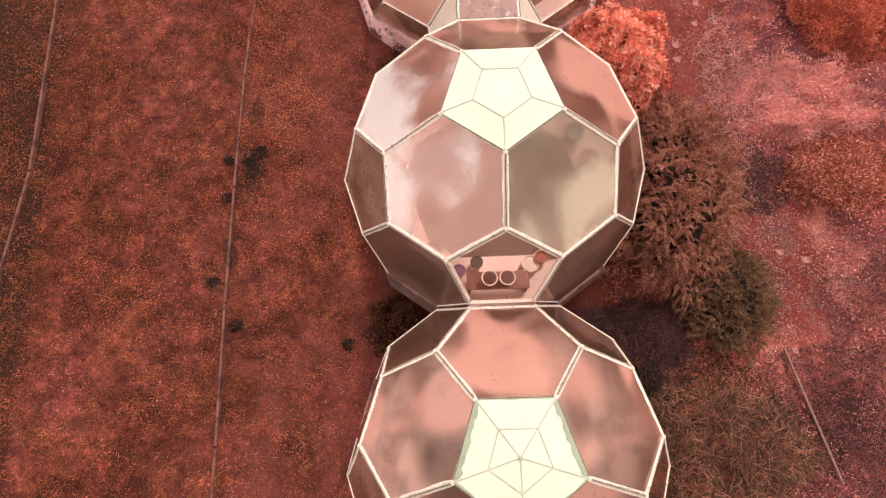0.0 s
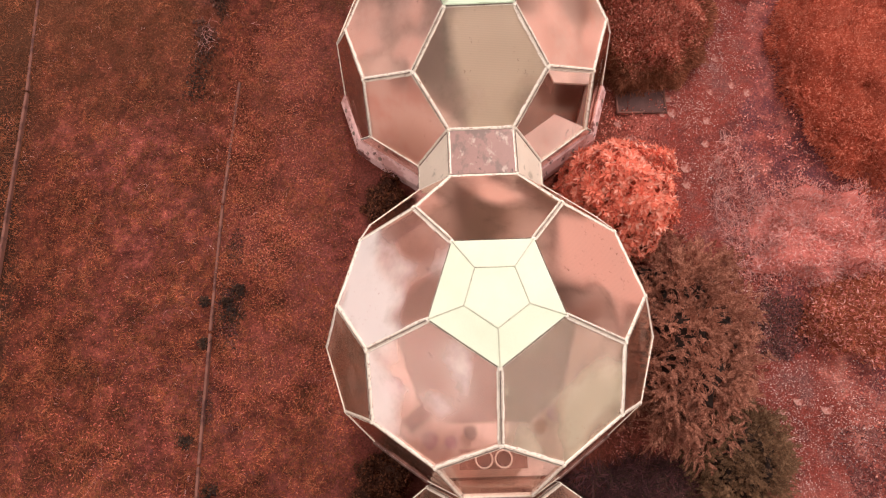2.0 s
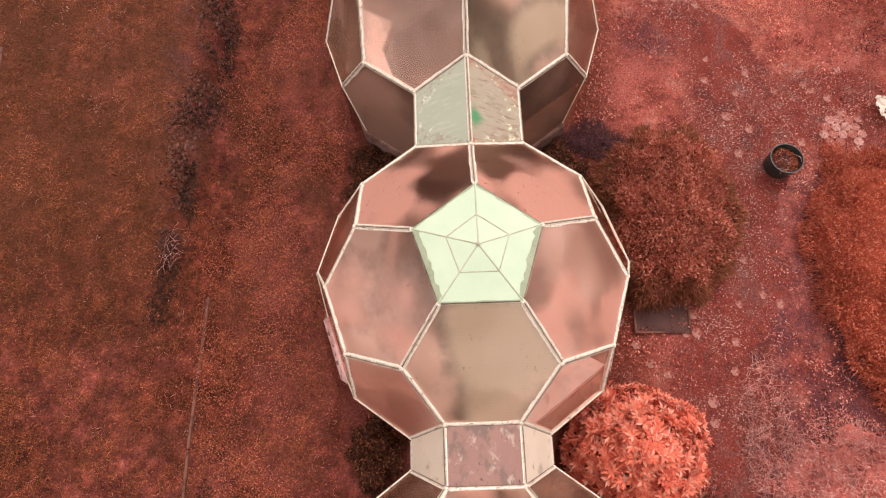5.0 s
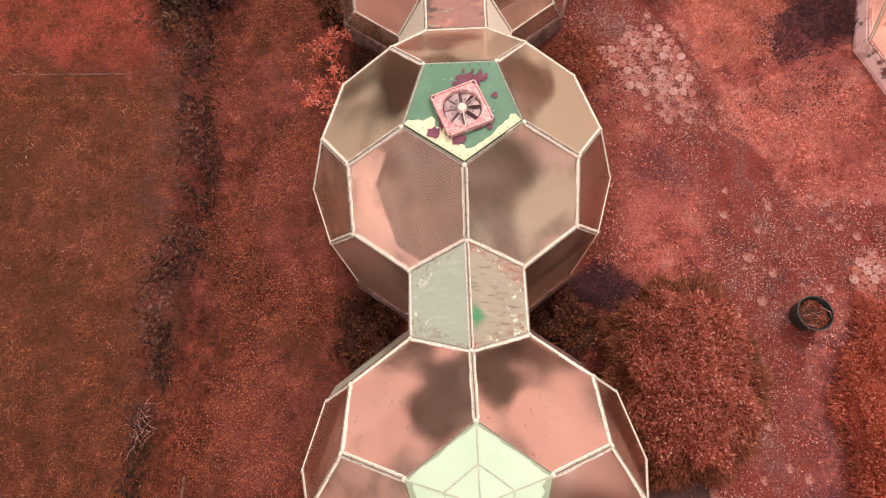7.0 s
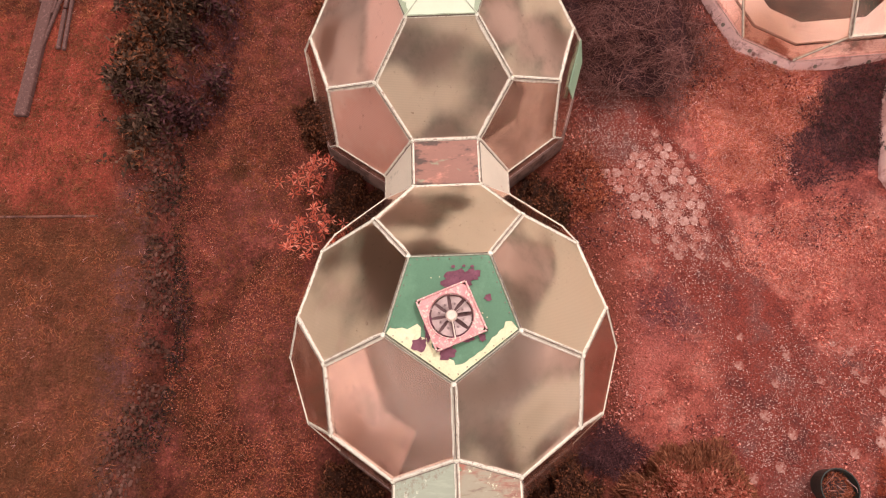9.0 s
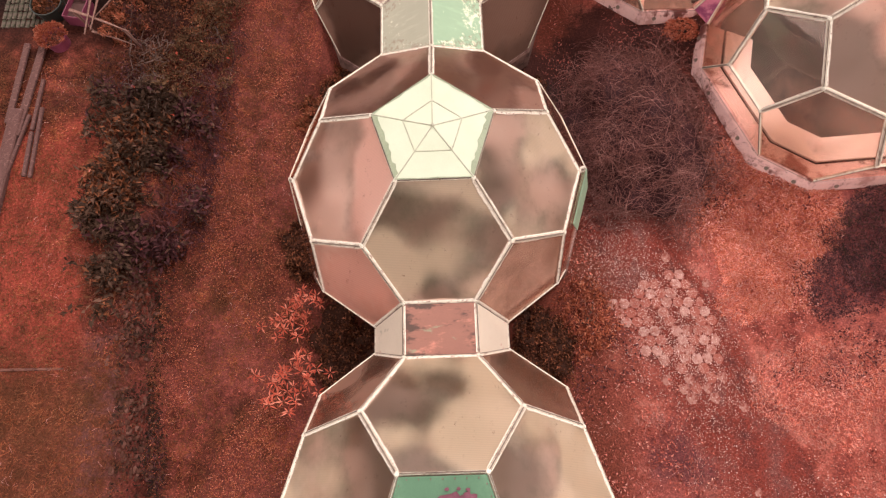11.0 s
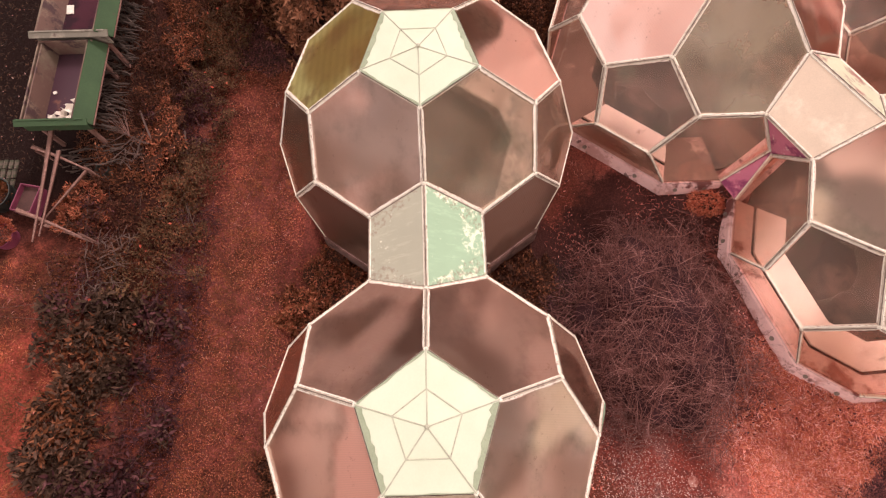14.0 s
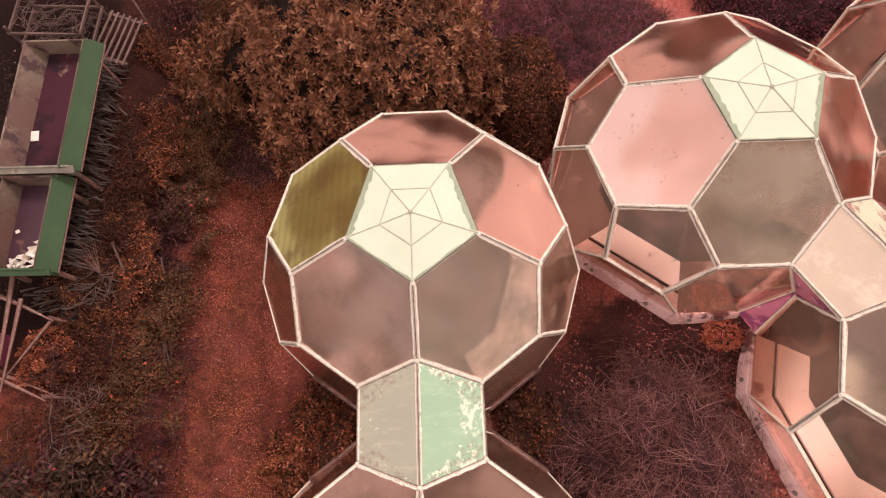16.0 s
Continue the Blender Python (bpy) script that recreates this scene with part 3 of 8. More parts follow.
def slab(points, thick, mats, out=None, name="sheet"):
    """A flat sheet through the points (one polygon), thick metres deep, behind the face that looks along out."""
    p = [Vector(q) for q in points]
    n = Vector((0, 0, 0))
    for i in range(len(p)):
        n += p[i].cross(p[(i + 1) % len(p)])
    n.normalize()
    if out is not None and n.dot(Vector(out)) < 0:
        p.reverse()
        n = -n
    back = [q - n * thick for q in p]
    k = len(p)
    faces = [tuple(range(k)), tuple(range(2 * k - 1, k - 1, -1))]
    faces += [(i, k + i, k + (i + 1) % k, (i + 1) % k) for i in range(k)]
    return mesh_of(name, p + back, faces, mats)


def inset(points, by):
    """The polygon's corners drawn in by so many metres from each edge (convex, flat)."""
    p = [Vector(q) for q in points]
    n = Vector((0, 0, 0))
    for i in range(len(p)):
        n += p[i].cross(p[(i + 1) % len(p)])
    n.normalize()
    res = []
    for i in range(len(p)):
        a, b, c = p[i - 1], p[i], p[(i + 1) % len(p)]
        u, v = (b - a).normalized(), (c - b).normalized()
        nu, nv = n.cross(u), n.cross(v)
        d = (nu + nv)
        res.append(b + d * (by / max(0.2, 1 + nu.dot(nv))))
    return res


def bar_mesh(a, b, up, width=0.085, depth=0.05, trim=0.03, name="bar", mats=None, putty=None, fold=0.34):
    """A glazing bar from a to b: two cover strips bent over the ridge with a dark groove between them, and ragged putty along both sides."""
    a, b, up = Vector(a), Vector(b), Vector(up).normalized()
    d = (b - a).normalized()
    a, b = a + d * trim, b - d * trim
    side = d.cross(up).normalized()
    up = side.cross(d)
    w, g = width / 2, 0.005
    low = fold * w
    lip = 0.62 * w
    prof = [(-w, -depth - low), (-w, 0.004 - low), (-w + 0.005, 0.010 - low), (-lip, 0.011 - 0.62 * low), (-lip + 0.002, 0.006 - 0.60 * low), (-g - 0.004, 0.012), (-g, 0.0), (g, 0.0), (g + 0.004, 0.012), (lip - 0.002, 0.006 - 0.60 * low), (lip, 0.011 - 0.62 * low), (w - 0.005, 0.010 - low), (w, 0.004 - low), (w, -depth - low)]
    k = len(prof)
    verts = [q + side * x + up * z for q in (a, b) for x, z in prof]
    faces = [(i, i + 1, k + i + 1, k + i) for i in range(k - 1)] + [(k - 1, 0, k, 2 * k - 1)]
    slots = [0, 0, 0, 1, 3, 1, 1, 1, 3, 1, 0, 0, 0, 1]
    faces += [tuple(range(k - 1, -1, -1)), tuple(range(k, 2 * k))]
    slots += [0, 0]
    if putty is not None:
        rnd = random.Random(putty)
        for s in (-1, 1):
            if rnd.random() < 0.25:
                continue
            steps = max(8, int((b - a).length / 0.035))
            swell, start = rnd.uniform(0.2, 1.0), len(verts)
            for i in range(steps + 1):
                q = a.lerp(b, 0.02 + 0.96 * i / steps)
                swell = min(1.0, max(0.05, swell + rnd.uniform(-0.33, 0.33)))
                r = 0.002 + 0.014 * swell ** 2
                verts += [q + side * (s * (w - 0.002)) - up * (low - 0.006), q + side * (s * (w + r)) - up * (0.345 * (w + r) - 0.005), q + side * (s * (w + r + 0.002)) - up * (0.345 * (w + r) + 0.012)]
            for i in range(steps):
                n = start + 3 * i
                for c in (0, 1):
                    f = (n + c, n + c + 1, n + c + 4, n + c + 3)
                    faces.append(f if s < 0 else f[::-1])
                    slots.append(2)
    return mesh_of(name, verts, faces, mats or [M["bar"], M["groove"], M["putty"], M["channel"]], slots)


# ---- ground ----
def smooth(v, lo, hi):
    s = np.clip((v - lo) / (hi - lo), 0, 1)
    return s * s * (3 - 2 * s)


def ditch_x(y):
    """The line of the furrow along the foot of the west bank."""
    return np.interp(y, [-5.5, -4.7, -4.0, -3.0, -1.8, -0.6, 0.8, 2.7, 4.6, 6.0], [-6.2, -6.12, -5.97, -5.95, -5.9, -5.64, -5.59, -5.76, -5.7, -5.55])


def ground_z(x, y):
    x, y = np.asarray(x, float), np.asarray(y, float)
    left = smooth(-x, 2.0, 3.3) * np.interp(y, [-20, -12, -2, 8, 20], [0.0, 0.06, 0.34, 0.46, 0.48])
    bank = smooth(-x, 5.0, 6.4) * np.interp(y, [-20, -12, -8, -2, 2, 20], [0.0, 0.05, 0.3, 0.95, 1.05, 1.05])
    line = ditch_x(y) + 0.07 * np.sin(y * 4.1) + 0.04 * np.sin(y * 9.7 + 1)
    ditch = (0.10 * np.exp(-(((x - line + 0.22) / 0.16) ** 2)) - 0.16 * np.exp(-(((x - line) / 0.13) ** 2)) * (1 + 0.6 * np.sin(y * 5.3))) * smooth(y, -5.0, -3.8) * (1 - smooth(y, 5.0, 6.5))
    low = smooth(-y, 10.5, 15.0) * (-0.25 - 0.68 * smooth(x, -3.4, -1.6))
    swell = 0.04 * np.sin(x * 1.3 + y * 0.7) + 0.03 * np.sin(x * 0.6 - y * 1.7)
    swell = swell - 0.13 * smooth(x, 4.4, 6.5) * (1 - smooth(y, 2.0, 5.0))
    # soil banked up against the eastern domes
    for cx, cy in ((5.585, 13.447), (9.0, 8.83), (11.4, 14.9), (12.45, 3.8), (13.15, -1.75)):
        swell = swell + 0.22 * (1 - smooth(np.hypot(x - cx, y - cy), 3.0, 4.1))
    fade = 1 - smooth(np.hypot(x, y), 60, 140)
    return (left + bank + low + swell + ditch) * fade


def ground_mesh():
    near = np.concatenate([np.arange(-12, -6.9, 0.2), np.arange(-6.8, -5.0, 0.07), np.arange(-4.95, 14.01, 0.2)])
    xs = np.concatenate([[-3000, -900, -300, -120, -60, -35, -22, -16], near, [17, 24, 36, 60, 120, 300, 900, 3000]])
    nearer = np.arange(-21, 22.01, 0.2)
    ys = np.concatenate([[-3000, -900, -300, -120, -70, -45, -32, -25], nearer, [25, 32, 45, 70, 120, 300, 900, 3000]])
    X, Y = np.meshgrid(xs, ys)
    Z = ground_z(X, Y)
    verts = np.stack([X, Y, Z], -1).reshape(-1, 3)
    nx, ny = len(xs), len(ys)
    i = (np.arange(ny - 1)[:, None] * nx + np.arange(nx - 1)[None]).ravel()
    faces = np.stack([i, i + 1, i + nx + 1, i + nx], -1)
    return mesh_of("ground", verts.tolist(), faces.tolist(), ground_material(), smooth=True)


# middle of the gravel walk on the east side: y, x, half width
PATH_Y = [-22, -17.0, -14.2, -12.5, -10.0, -7.5, -5.0, -2.5, -0.5, 1.5, 3.5, 5.0, 6.5]
PATH_X = [9.0, 7.2, 6.6, 6.2, 5.0, 5.0, 5.9, 6.2, 6.4, 5.6, 4.9, 4.2, 3.7]
PATH_W = [0.2, 0.35, 1.3, 1.0, 0.35, 0.9, 0.9, 0.95, 1.3, 1.0, 1.2, 1.0, 0.4]


def path_side(x, y):
    """0 in the middle of the walk, 1 at its edge, more beyond."""
    return np.abs(x - np.interp(y, PATH_Y, PATH_X)) / np.interp(y, PATH_Y, PATH_W)


def ground_material():
    m = material("turf_and_gravel")
    k = Nodes(m)
    pos = k.position()
    sep = k.n("ShaderNodeSeparateXYZ")
    k.link(pos, sep.inputs[0])
    x, y = sep.outputs[0], sep.outputs[1]
    big, mid, fine = k.noise(pos, 0.35, 4), k.noise(pos, 1.7, 5, 0.6), k.noise(pos, 26.0, 4, 0.7)
    wy = k.math("MULTIPLY_ADD", k.math("SUBTRACT", k.noise(pos, 0.9, 6, 0.7), 0.5), 3.0, y)
    near = k.span(k.math("MULTIPLY_ADD", k.math("SUBTRACT", k.noise(pos, 0.5, 6, 0.7), 0.5), 4.0, x), -15.0, -12.0)
    grass = k.ramp(mid, [(0.3, (0.075, 0.020, 0.012)), (0.5, (0.14, 0.034, 0.021)), (0.7, (0.20, 0.048, 0.034))])
    grass = k.mix(k.span(big, 0.45, 0.65, 0, 0.6), grass, (0.26, 0.066, 0.056))
    grass = k.mix(k.span(k.noise(pos, 2.6, 5, 0.7), 0.6, 0.72, 0, 0.6), grass, (0.075, 0.03, 0.038))
    grass = k.mix(0.85, grass, k.ramp(k.noise(pos, 2.1, 6, 0.7), [(0.3, 0.3), (0.5, 1.0), (0.7, 2.1)]), "MULTIPLY")
    grass = k.mix(0.7, grass, k.ramp(k.noise(pos, 5.0, 7, 0.75), [(0.32, 0.2), (0.5, 0.85), (0.68, 1.7)]), "MULTIPLY")
    grass = k.mix(k.span(k.noise(pos, 0.8, 6, 0.7), 0.5, 0.68, 0, 0.6), grass, (0.06, 0.024, 0.012))
    grass = k.mix(k.math("MULTIPLY", k.math("MULTIPLY", near, k.span(x, -9.7, -10.2)), k.span(wy, 0.5, -3.0)), grass, (0.05, 0.02, 0.013))
    grass = k.mix(k.span(k.math("ADD", k.noise(pos, 0.6, 6, 0.7), k.math("MULTIPLY", x, 0.045)), 0.22, 0.4, 0, 0.55), grass, (0.27, 0.075, 0.062))
    brown = k.math("MULTIPLY", k.span(k.math("ADD", x, k.math("MULTIPLY", mid, 1.0)), -5.0, -5.8), k.math("MULTIPLY", k.span(wy, -8.0, -3.0), k.span(wy, 4.0, 2.0)))
    grass = k.mix(k.math("MULTIPLY", k.math("MULTIPLY", brown, near), 0.6), grass, (0.16, 0.055, 0.027))
    # bare reddish top of the west bank, and the soil of the ditch along its foot
    top = k.math("MULTIPLY", k.math("MULTIPLY", near, k.span(x, -6.3, -7.0)), k.math("MULTIPLY", k.span(wy, 2.2, 3.6), k.span(wy, 8.2, 6.6)))
    grass = k.mix(k.math("MULTIPLY", top, k.span(mid, 0.3, 0.6, 0.35, 1)), grass, (0.36, 0.068, 0.046))
    far = k.math("MULTIPLY", k.span(k.math("ADD", x, k.math("MULTIPLY", k.noise(pos, 1.2, 7, 0.75), 2.6)), -3.5, -4.3), k.math("MULTIPLY", k.span(y, 8.6, 10.6), k.span(wy, 21.0, 18.0)))
    far = k.math("MULTIPLY", far, near)
    grass = k.mix(k.math("MULTIPLY", far, 0.9), grass, (0.045, 0.017, 0.013))
    peat = k.math("MULTIPLY", near, k.span(wy, 19.5, 17.5))
    peat = k.math("MULTIPLY", peat, k.span(y, 9.4, 11.0))
    peat = k.math("MULTIPLY", peat, k.span(k.math("ADD", x, k.math("MULTIPLY", mid, 1.2)), -5.6, -6.2))
    grass = k.mix(peat, grass, (0.019, 0.008, 0.007))
    soil = k.math("MULTIPLY", k.span(k.math("ABSOLUTE", k.math("ADD", k.math("ADD", x, 6.15), k.math("MULTIPLY", k.math("SUBTRACT", mid, 0.5), 0.9))), 0.6, 0.15), k.math("MULTIPLY", k.span(y, -5.5, -1.0), k.span(y, 8.0, 6.0)))
    grass = k.mix(k.math("MULTIPLY", soil, k.span(k.noise(pos, 3.5, 7, 0.78), 0.4, 0.65, 0.0, 0.75)), grass, (0.15, 0.062, 0.062))
    # east beds are paler and pinker
    bed = k.ramp(mid, [(0.3, (0.24, 0.052, 0.044)), (0.52, (0.50, 0.13, 0.10)), (0.7, (0.66, 0.25, 0.20))])
    bed = k.mix(k.span(k.noise(pos, 0.5, 8, 0.78), 0.52, 0.74, 0, 0.5), bed, (0.13, 0.042, 0.048))
    bed = k.mix(0.6, bed, k.ramp(k.noise(pos, 7.0, 6, 0.75), [(0.3, 0.3), (0.5, 0.85), (0.7, 1.35)]), "MULTIPLY")
    bed = k.mix(k.span(k.noise(pos, 0.4, 3), 0.5, 0.62, 0, 0.7), bed, (0.48, 0.13, 0.108))
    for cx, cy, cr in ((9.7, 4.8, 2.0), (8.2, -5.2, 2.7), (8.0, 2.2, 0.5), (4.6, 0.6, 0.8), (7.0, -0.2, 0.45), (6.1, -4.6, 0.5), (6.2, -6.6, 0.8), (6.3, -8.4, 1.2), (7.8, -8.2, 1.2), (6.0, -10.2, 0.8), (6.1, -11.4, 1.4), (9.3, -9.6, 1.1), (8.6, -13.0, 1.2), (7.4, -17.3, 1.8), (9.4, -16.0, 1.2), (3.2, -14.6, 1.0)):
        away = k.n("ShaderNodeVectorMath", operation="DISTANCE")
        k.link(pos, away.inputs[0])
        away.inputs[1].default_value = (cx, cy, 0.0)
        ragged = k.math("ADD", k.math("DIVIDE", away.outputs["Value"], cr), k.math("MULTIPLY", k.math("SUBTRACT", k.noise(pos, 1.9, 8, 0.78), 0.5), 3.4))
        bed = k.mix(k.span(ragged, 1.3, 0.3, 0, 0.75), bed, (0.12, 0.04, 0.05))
    grass = k.mix(k.span(k.math("ADD", x, k.math("MULTIPLY", big, 1.5)), 3.8, 5.0), k.mix(k.span(x, 0, 1), grass, (0.19, 0.05, 0.034)), bed)
    # dark soil and litter, with shade under the thicket and between domes put in
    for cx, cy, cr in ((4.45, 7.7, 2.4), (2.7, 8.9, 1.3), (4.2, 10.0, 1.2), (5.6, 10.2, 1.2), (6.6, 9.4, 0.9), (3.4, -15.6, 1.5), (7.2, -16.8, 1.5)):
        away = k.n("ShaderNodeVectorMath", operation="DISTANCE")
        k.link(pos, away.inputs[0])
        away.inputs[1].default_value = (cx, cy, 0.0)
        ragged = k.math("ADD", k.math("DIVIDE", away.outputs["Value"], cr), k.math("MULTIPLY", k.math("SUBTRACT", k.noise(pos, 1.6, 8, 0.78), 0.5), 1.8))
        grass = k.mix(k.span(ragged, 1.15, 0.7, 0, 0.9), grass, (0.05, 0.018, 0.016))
    # gravel walk: red moss between pale stones
    moss = k.ramp(k.noise(pos, 1.3, 6, 0.7), [(0.32, (0.13, 0.040, 0.038)), (0.5, (0.26, 0.050, 0.037)), (0.66, (0.22, 0.080, 0.073))])
    chips = k.voronoi(pos, 34.0)
    chip_on = k.math("MULTIPLY", k.span(chips, 0.28, 0.14), k.span(k.noise(pos, 3.0, 3), 0.42, 0.6))
    gravel = k.mix(chip_on, moss, (0.66, 0.36, 0.32))
    curve = k.n("ShaderNodeFloatCurve")
    xs = np.interp(np.linspace(-22, 7, 9), PATH_Y, PATH_X)
    pts = curve.mapping.curves[0].points
    ys = np.array(PATH_Y)
    pts[0].location, pts[1].location = (0, PATH_X[0] / 10), (1, PATH_X[-1] / 10)
    for yy, xx in zip(PATH_Y[1:-1], PATH_X[1:-1]):
        pts.new((yy + 22) / 28.5, xx / 10)
    curve.mapping.update()
    k.link(k.math("DIVIDE", k.math("ADD", y, 22.0), 28.5), curve.inputs["Value"])
    centre = k.math("MULTIPLY", curve.outputs[0], 10.0)
    wob = k.math("MULTIPLY", k.math("SUBTRACT", mid, 0.5), 1.6)
    off = k.math("ABSOLUTE", k.math("ADD", k.math("SUBTRACT", x, centre), wob))
    on = k.span(off, 1.25, 0.75)
    on = k.math("MULTIPLY", on, k.math("MULTIPLY", k.span(y, 6.6, 5.4), k.span(y, -15.4, -14.4)))
    spur = k.math("MULTIPLY", k.span(k.math("ABSOLUTE", k.math("ADD", k.math("ADD", y, 1.4), wob)), 1.3, 0.8), k.math("MULTIPLY", k.span(x, 5.0, 5.8), k.span(x, 10.2, 9.4)))
    on = k.math("MAXIMUM", on, spur)
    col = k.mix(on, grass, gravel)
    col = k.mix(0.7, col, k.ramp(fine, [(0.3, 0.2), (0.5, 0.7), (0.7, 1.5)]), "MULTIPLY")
    # one matt finish for the whole ground, bumped by the fine grain
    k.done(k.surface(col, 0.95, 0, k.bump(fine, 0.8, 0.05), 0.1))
    return m


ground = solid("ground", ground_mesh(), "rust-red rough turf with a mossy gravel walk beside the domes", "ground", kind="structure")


def far_woods():
    """A ragged ring of wood round the garden, added out of sight to darken what the glass mirrors."""
    r = np.random.default_rng(8)
    verts, faces = [], []
    for n in range(520):
        a, d = r.uniform(0, 2 * np.pi), r.uniform(38, 58)
        h, w = r.uniform(5, 11), r.uniform(1.8, 3.4)
        c = np.array([d * np.cos(a), d * np.sin(a), 0])
        u = r.normal(size=(26, 3))
        u /= np.linalg.norm(u, axis=1, keepdims=True)
        for q in u:
            p = c + np.array([0, 0, h * 0.55]) + q * [w, w, h * 0.5]
            s = r.uniform(0.5, 1.2)
            e = np.cross(q, r.normal(size=3))
            e /= np.linalg.norm(e)
            f = np.cross(q, e)
            i = len(verts)
            verts += [p + e * s, p + f * s, p - e * s, p - f * s, p + q * s * 0.5]
            faces += [(i, i + 1, i + 4), (i + 1, i + 2, i + 4), (i + 2, i + 3, i + 4), (i + 3, i, i + 4)]
    return mesh_of("far_woods", verts, faces, M["leaf_weed"])


solid("far_woods", far_woods(), "dark brown woods added out of view for the glass to mirror", "woods", kind="stuff")


# ---- domes: truncated icosahedra with a pentagon on top ----
EDGE = 1.2
GOLD = (1 + 5**0.5) / 2


def ball_corners():
    """The corners by level (1 on top) and by the pentagon axis beside which they lie."""
    pts = set()
    for base in ((0, 1, 3 * GOLD), (1, 2 + GOLD, 2 * GOLD), (GOLD, 2, 2 * GOLD + 1)):
        for s in range(8):
            q = [b * (-1 if s >> i & 1 else 1) for i, b in enumerate(base)]
            for r in range(3):
                pts.add(tuple(round(v * EDGE / 2, 7) for v in q[r:] + q[:r]))
    n = Vector((0, 1, GOLD)).normalized()
    ax = Vector((1, 0, 0))
    ay = n.cross(ax)
    flat = [Vector((Vector(p).dot(ax), Vector(p).dot(ay), Vector(p).dot(n))) for p in sorted(pts)]
    top = max(flat, key=lambda p: (round(p.z, 4), p.x, p.y))
    turn = Matrix.Rotation(-math.atan2(top.y, top.x), 3, "Z")
    flat = [turn @ p for p in flat]
    levels = sorted({round(p.z, 4) for p in flat}, reverse=True)
    named = {}
    for p in flat:
        a = math.degrees(math.atan2(p.y, p.x))
        j = round(a / 72) % 5
        d = (a - 72 * j + 180) % 360 - 180
        named[(levels.index(round(p.z, 4)) + 1, j, 0 if abs(d) < 1 else 1 if d > 0 else -1)] = p
    return named


C = ball_corners()
FACES, EDGES = {}, {}
for j in range(5):
    i = (j + 1) % 5
    FACES["hex", j] = [C[1, j, 0], C[1, i, 0], C[2, i, 0], C[3, i, -1], C[3, j, 1], C[2, j, 0]]
    FACES["pent", j] = [C[2, j, 0], C[3, j, 1], C[4, j, 1], C[4, j, -1], C[3, j, -1]]
    FACES["wall", j] = [C[3, j, 1], C[3, i, -1], C[4, i, -1], C[5, i, -1], C[5, j, 1], C[4, j, 1]]
    FACES["skirt", j] = [C[4, j, -1], C[4, j, 1], C[5, j, 1], C[5, j, -1]]
for face in FACES.values():
    for a, b in zip(face, face[1:] + face[:1]):
        key = tuple(sorted((tuple(round(v, 3) for v in a), tuple(round(v, 3) for v in b))))
        EDGES[key] = (a, b)
CENTRE_Z = 1.05
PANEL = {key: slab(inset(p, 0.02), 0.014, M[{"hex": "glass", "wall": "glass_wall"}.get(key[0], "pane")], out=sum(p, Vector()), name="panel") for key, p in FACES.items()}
CLEAR_WALL, DULL = {}, {}
for key, me in PANEL.items():
    if key[0] == "wall":
        CLEAR_WALL[key] = me.copy()
        CLEAR_WALL[key].materials[0] = M["pane_wall"]
    if key[0] in ("pent", "skirt"):
        DULL[key] = me.copy()
        DULL[key].materials[0] = M["pane_dull"]
BARS = [bar_mesh(a, b, a + b, 0.036 if min(a.z, b.z) > 2.5 else 0.088 if max(a.z, b.z) > 1 else 0.045, name="glazing_bar", putty=n + 11 if max(a.z, b.z) > 1 and min(a.z, b.z) < 2.5 else None) for n, (a, b) in enumerate(EDGES.values()) if max(a.z, b.z) > -0.5]
RAILS = [bar_mesh(a, b, a + b, 0.035, 0.03, 0.0, "bottom_rail", [M["plinth"], M["gasket"], M["gasket"], M["plinth"]]) for a, b in EDGES.values() if max(a.z, b.z) < -0.5]
DARK_RAILS = [me.copy() for me in RAILS]
for me in DARK_RAILS:
    me.materials[0] = M["plinth_dark"]
NODE_BM = bmesh.new()
bmesh.ops.create_cone(NODE_BM, cap_ends=True, segments=10, radius1=0.040, radius2=0.030, depth=0.016)
NODE = bpy.data.meshes.new("joint_plate")
NODE_BM.to_mesh(NODE)
NODE.materials.append(M["bar"])
JOINTS = [C[key] for key in C if key[0] <= 4]


def plinth_mesh(broad):
    """A kerb ring round the foot of a dome, with a sloping top."""
    ring = sorted([C[key] for key in C if key[0] == 5], key=lambda p: math.atan2(p.y, p.x))
    prof = [(0.015, -0.53), (0.05, -0.55), (0.2 * broad, -0.76), (0.22 * broad, -1.30), (-0.14, -1.30), (-0.14, -0.54)]
    verts, faces, k = [], [], len(prof)
    for p in ring:
        d = Vector((p.x, p.y, 0)).normalized()
        verts += [Vector((p.x, p.y, 0)) + d * r + Vector((0, 0, z)) for r, z in prof]
    for s in range(10):
        t = (s + 1) % 10
        faces += [(s * k + i, t * k + i, t * k + (i + 1) % k, s * k + (i + 1) % k) for i in range(k)]
    return mesh_of("plinth", verts, faces, M["plinth"])


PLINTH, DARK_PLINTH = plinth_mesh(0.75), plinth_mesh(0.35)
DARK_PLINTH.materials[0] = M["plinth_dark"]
# pale on the southern half, dark brown on the other
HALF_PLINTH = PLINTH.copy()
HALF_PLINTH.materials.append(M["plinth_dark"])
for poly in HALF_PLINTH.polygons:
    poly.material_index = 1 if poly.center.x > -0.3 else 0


def bolt_mesh():
    bm = bmesh.new()
    bmesh.ops.create_cone(bm, cap_ends=True, segments=8, radius1=0.05, radius2=0.044, depth=0.03)
    me = bpy.data.meshes.new("peg")
    bm.to_mesh(me)
    me.materials.append(M["gasket"])
    return me


PEG = bolt_mesh()


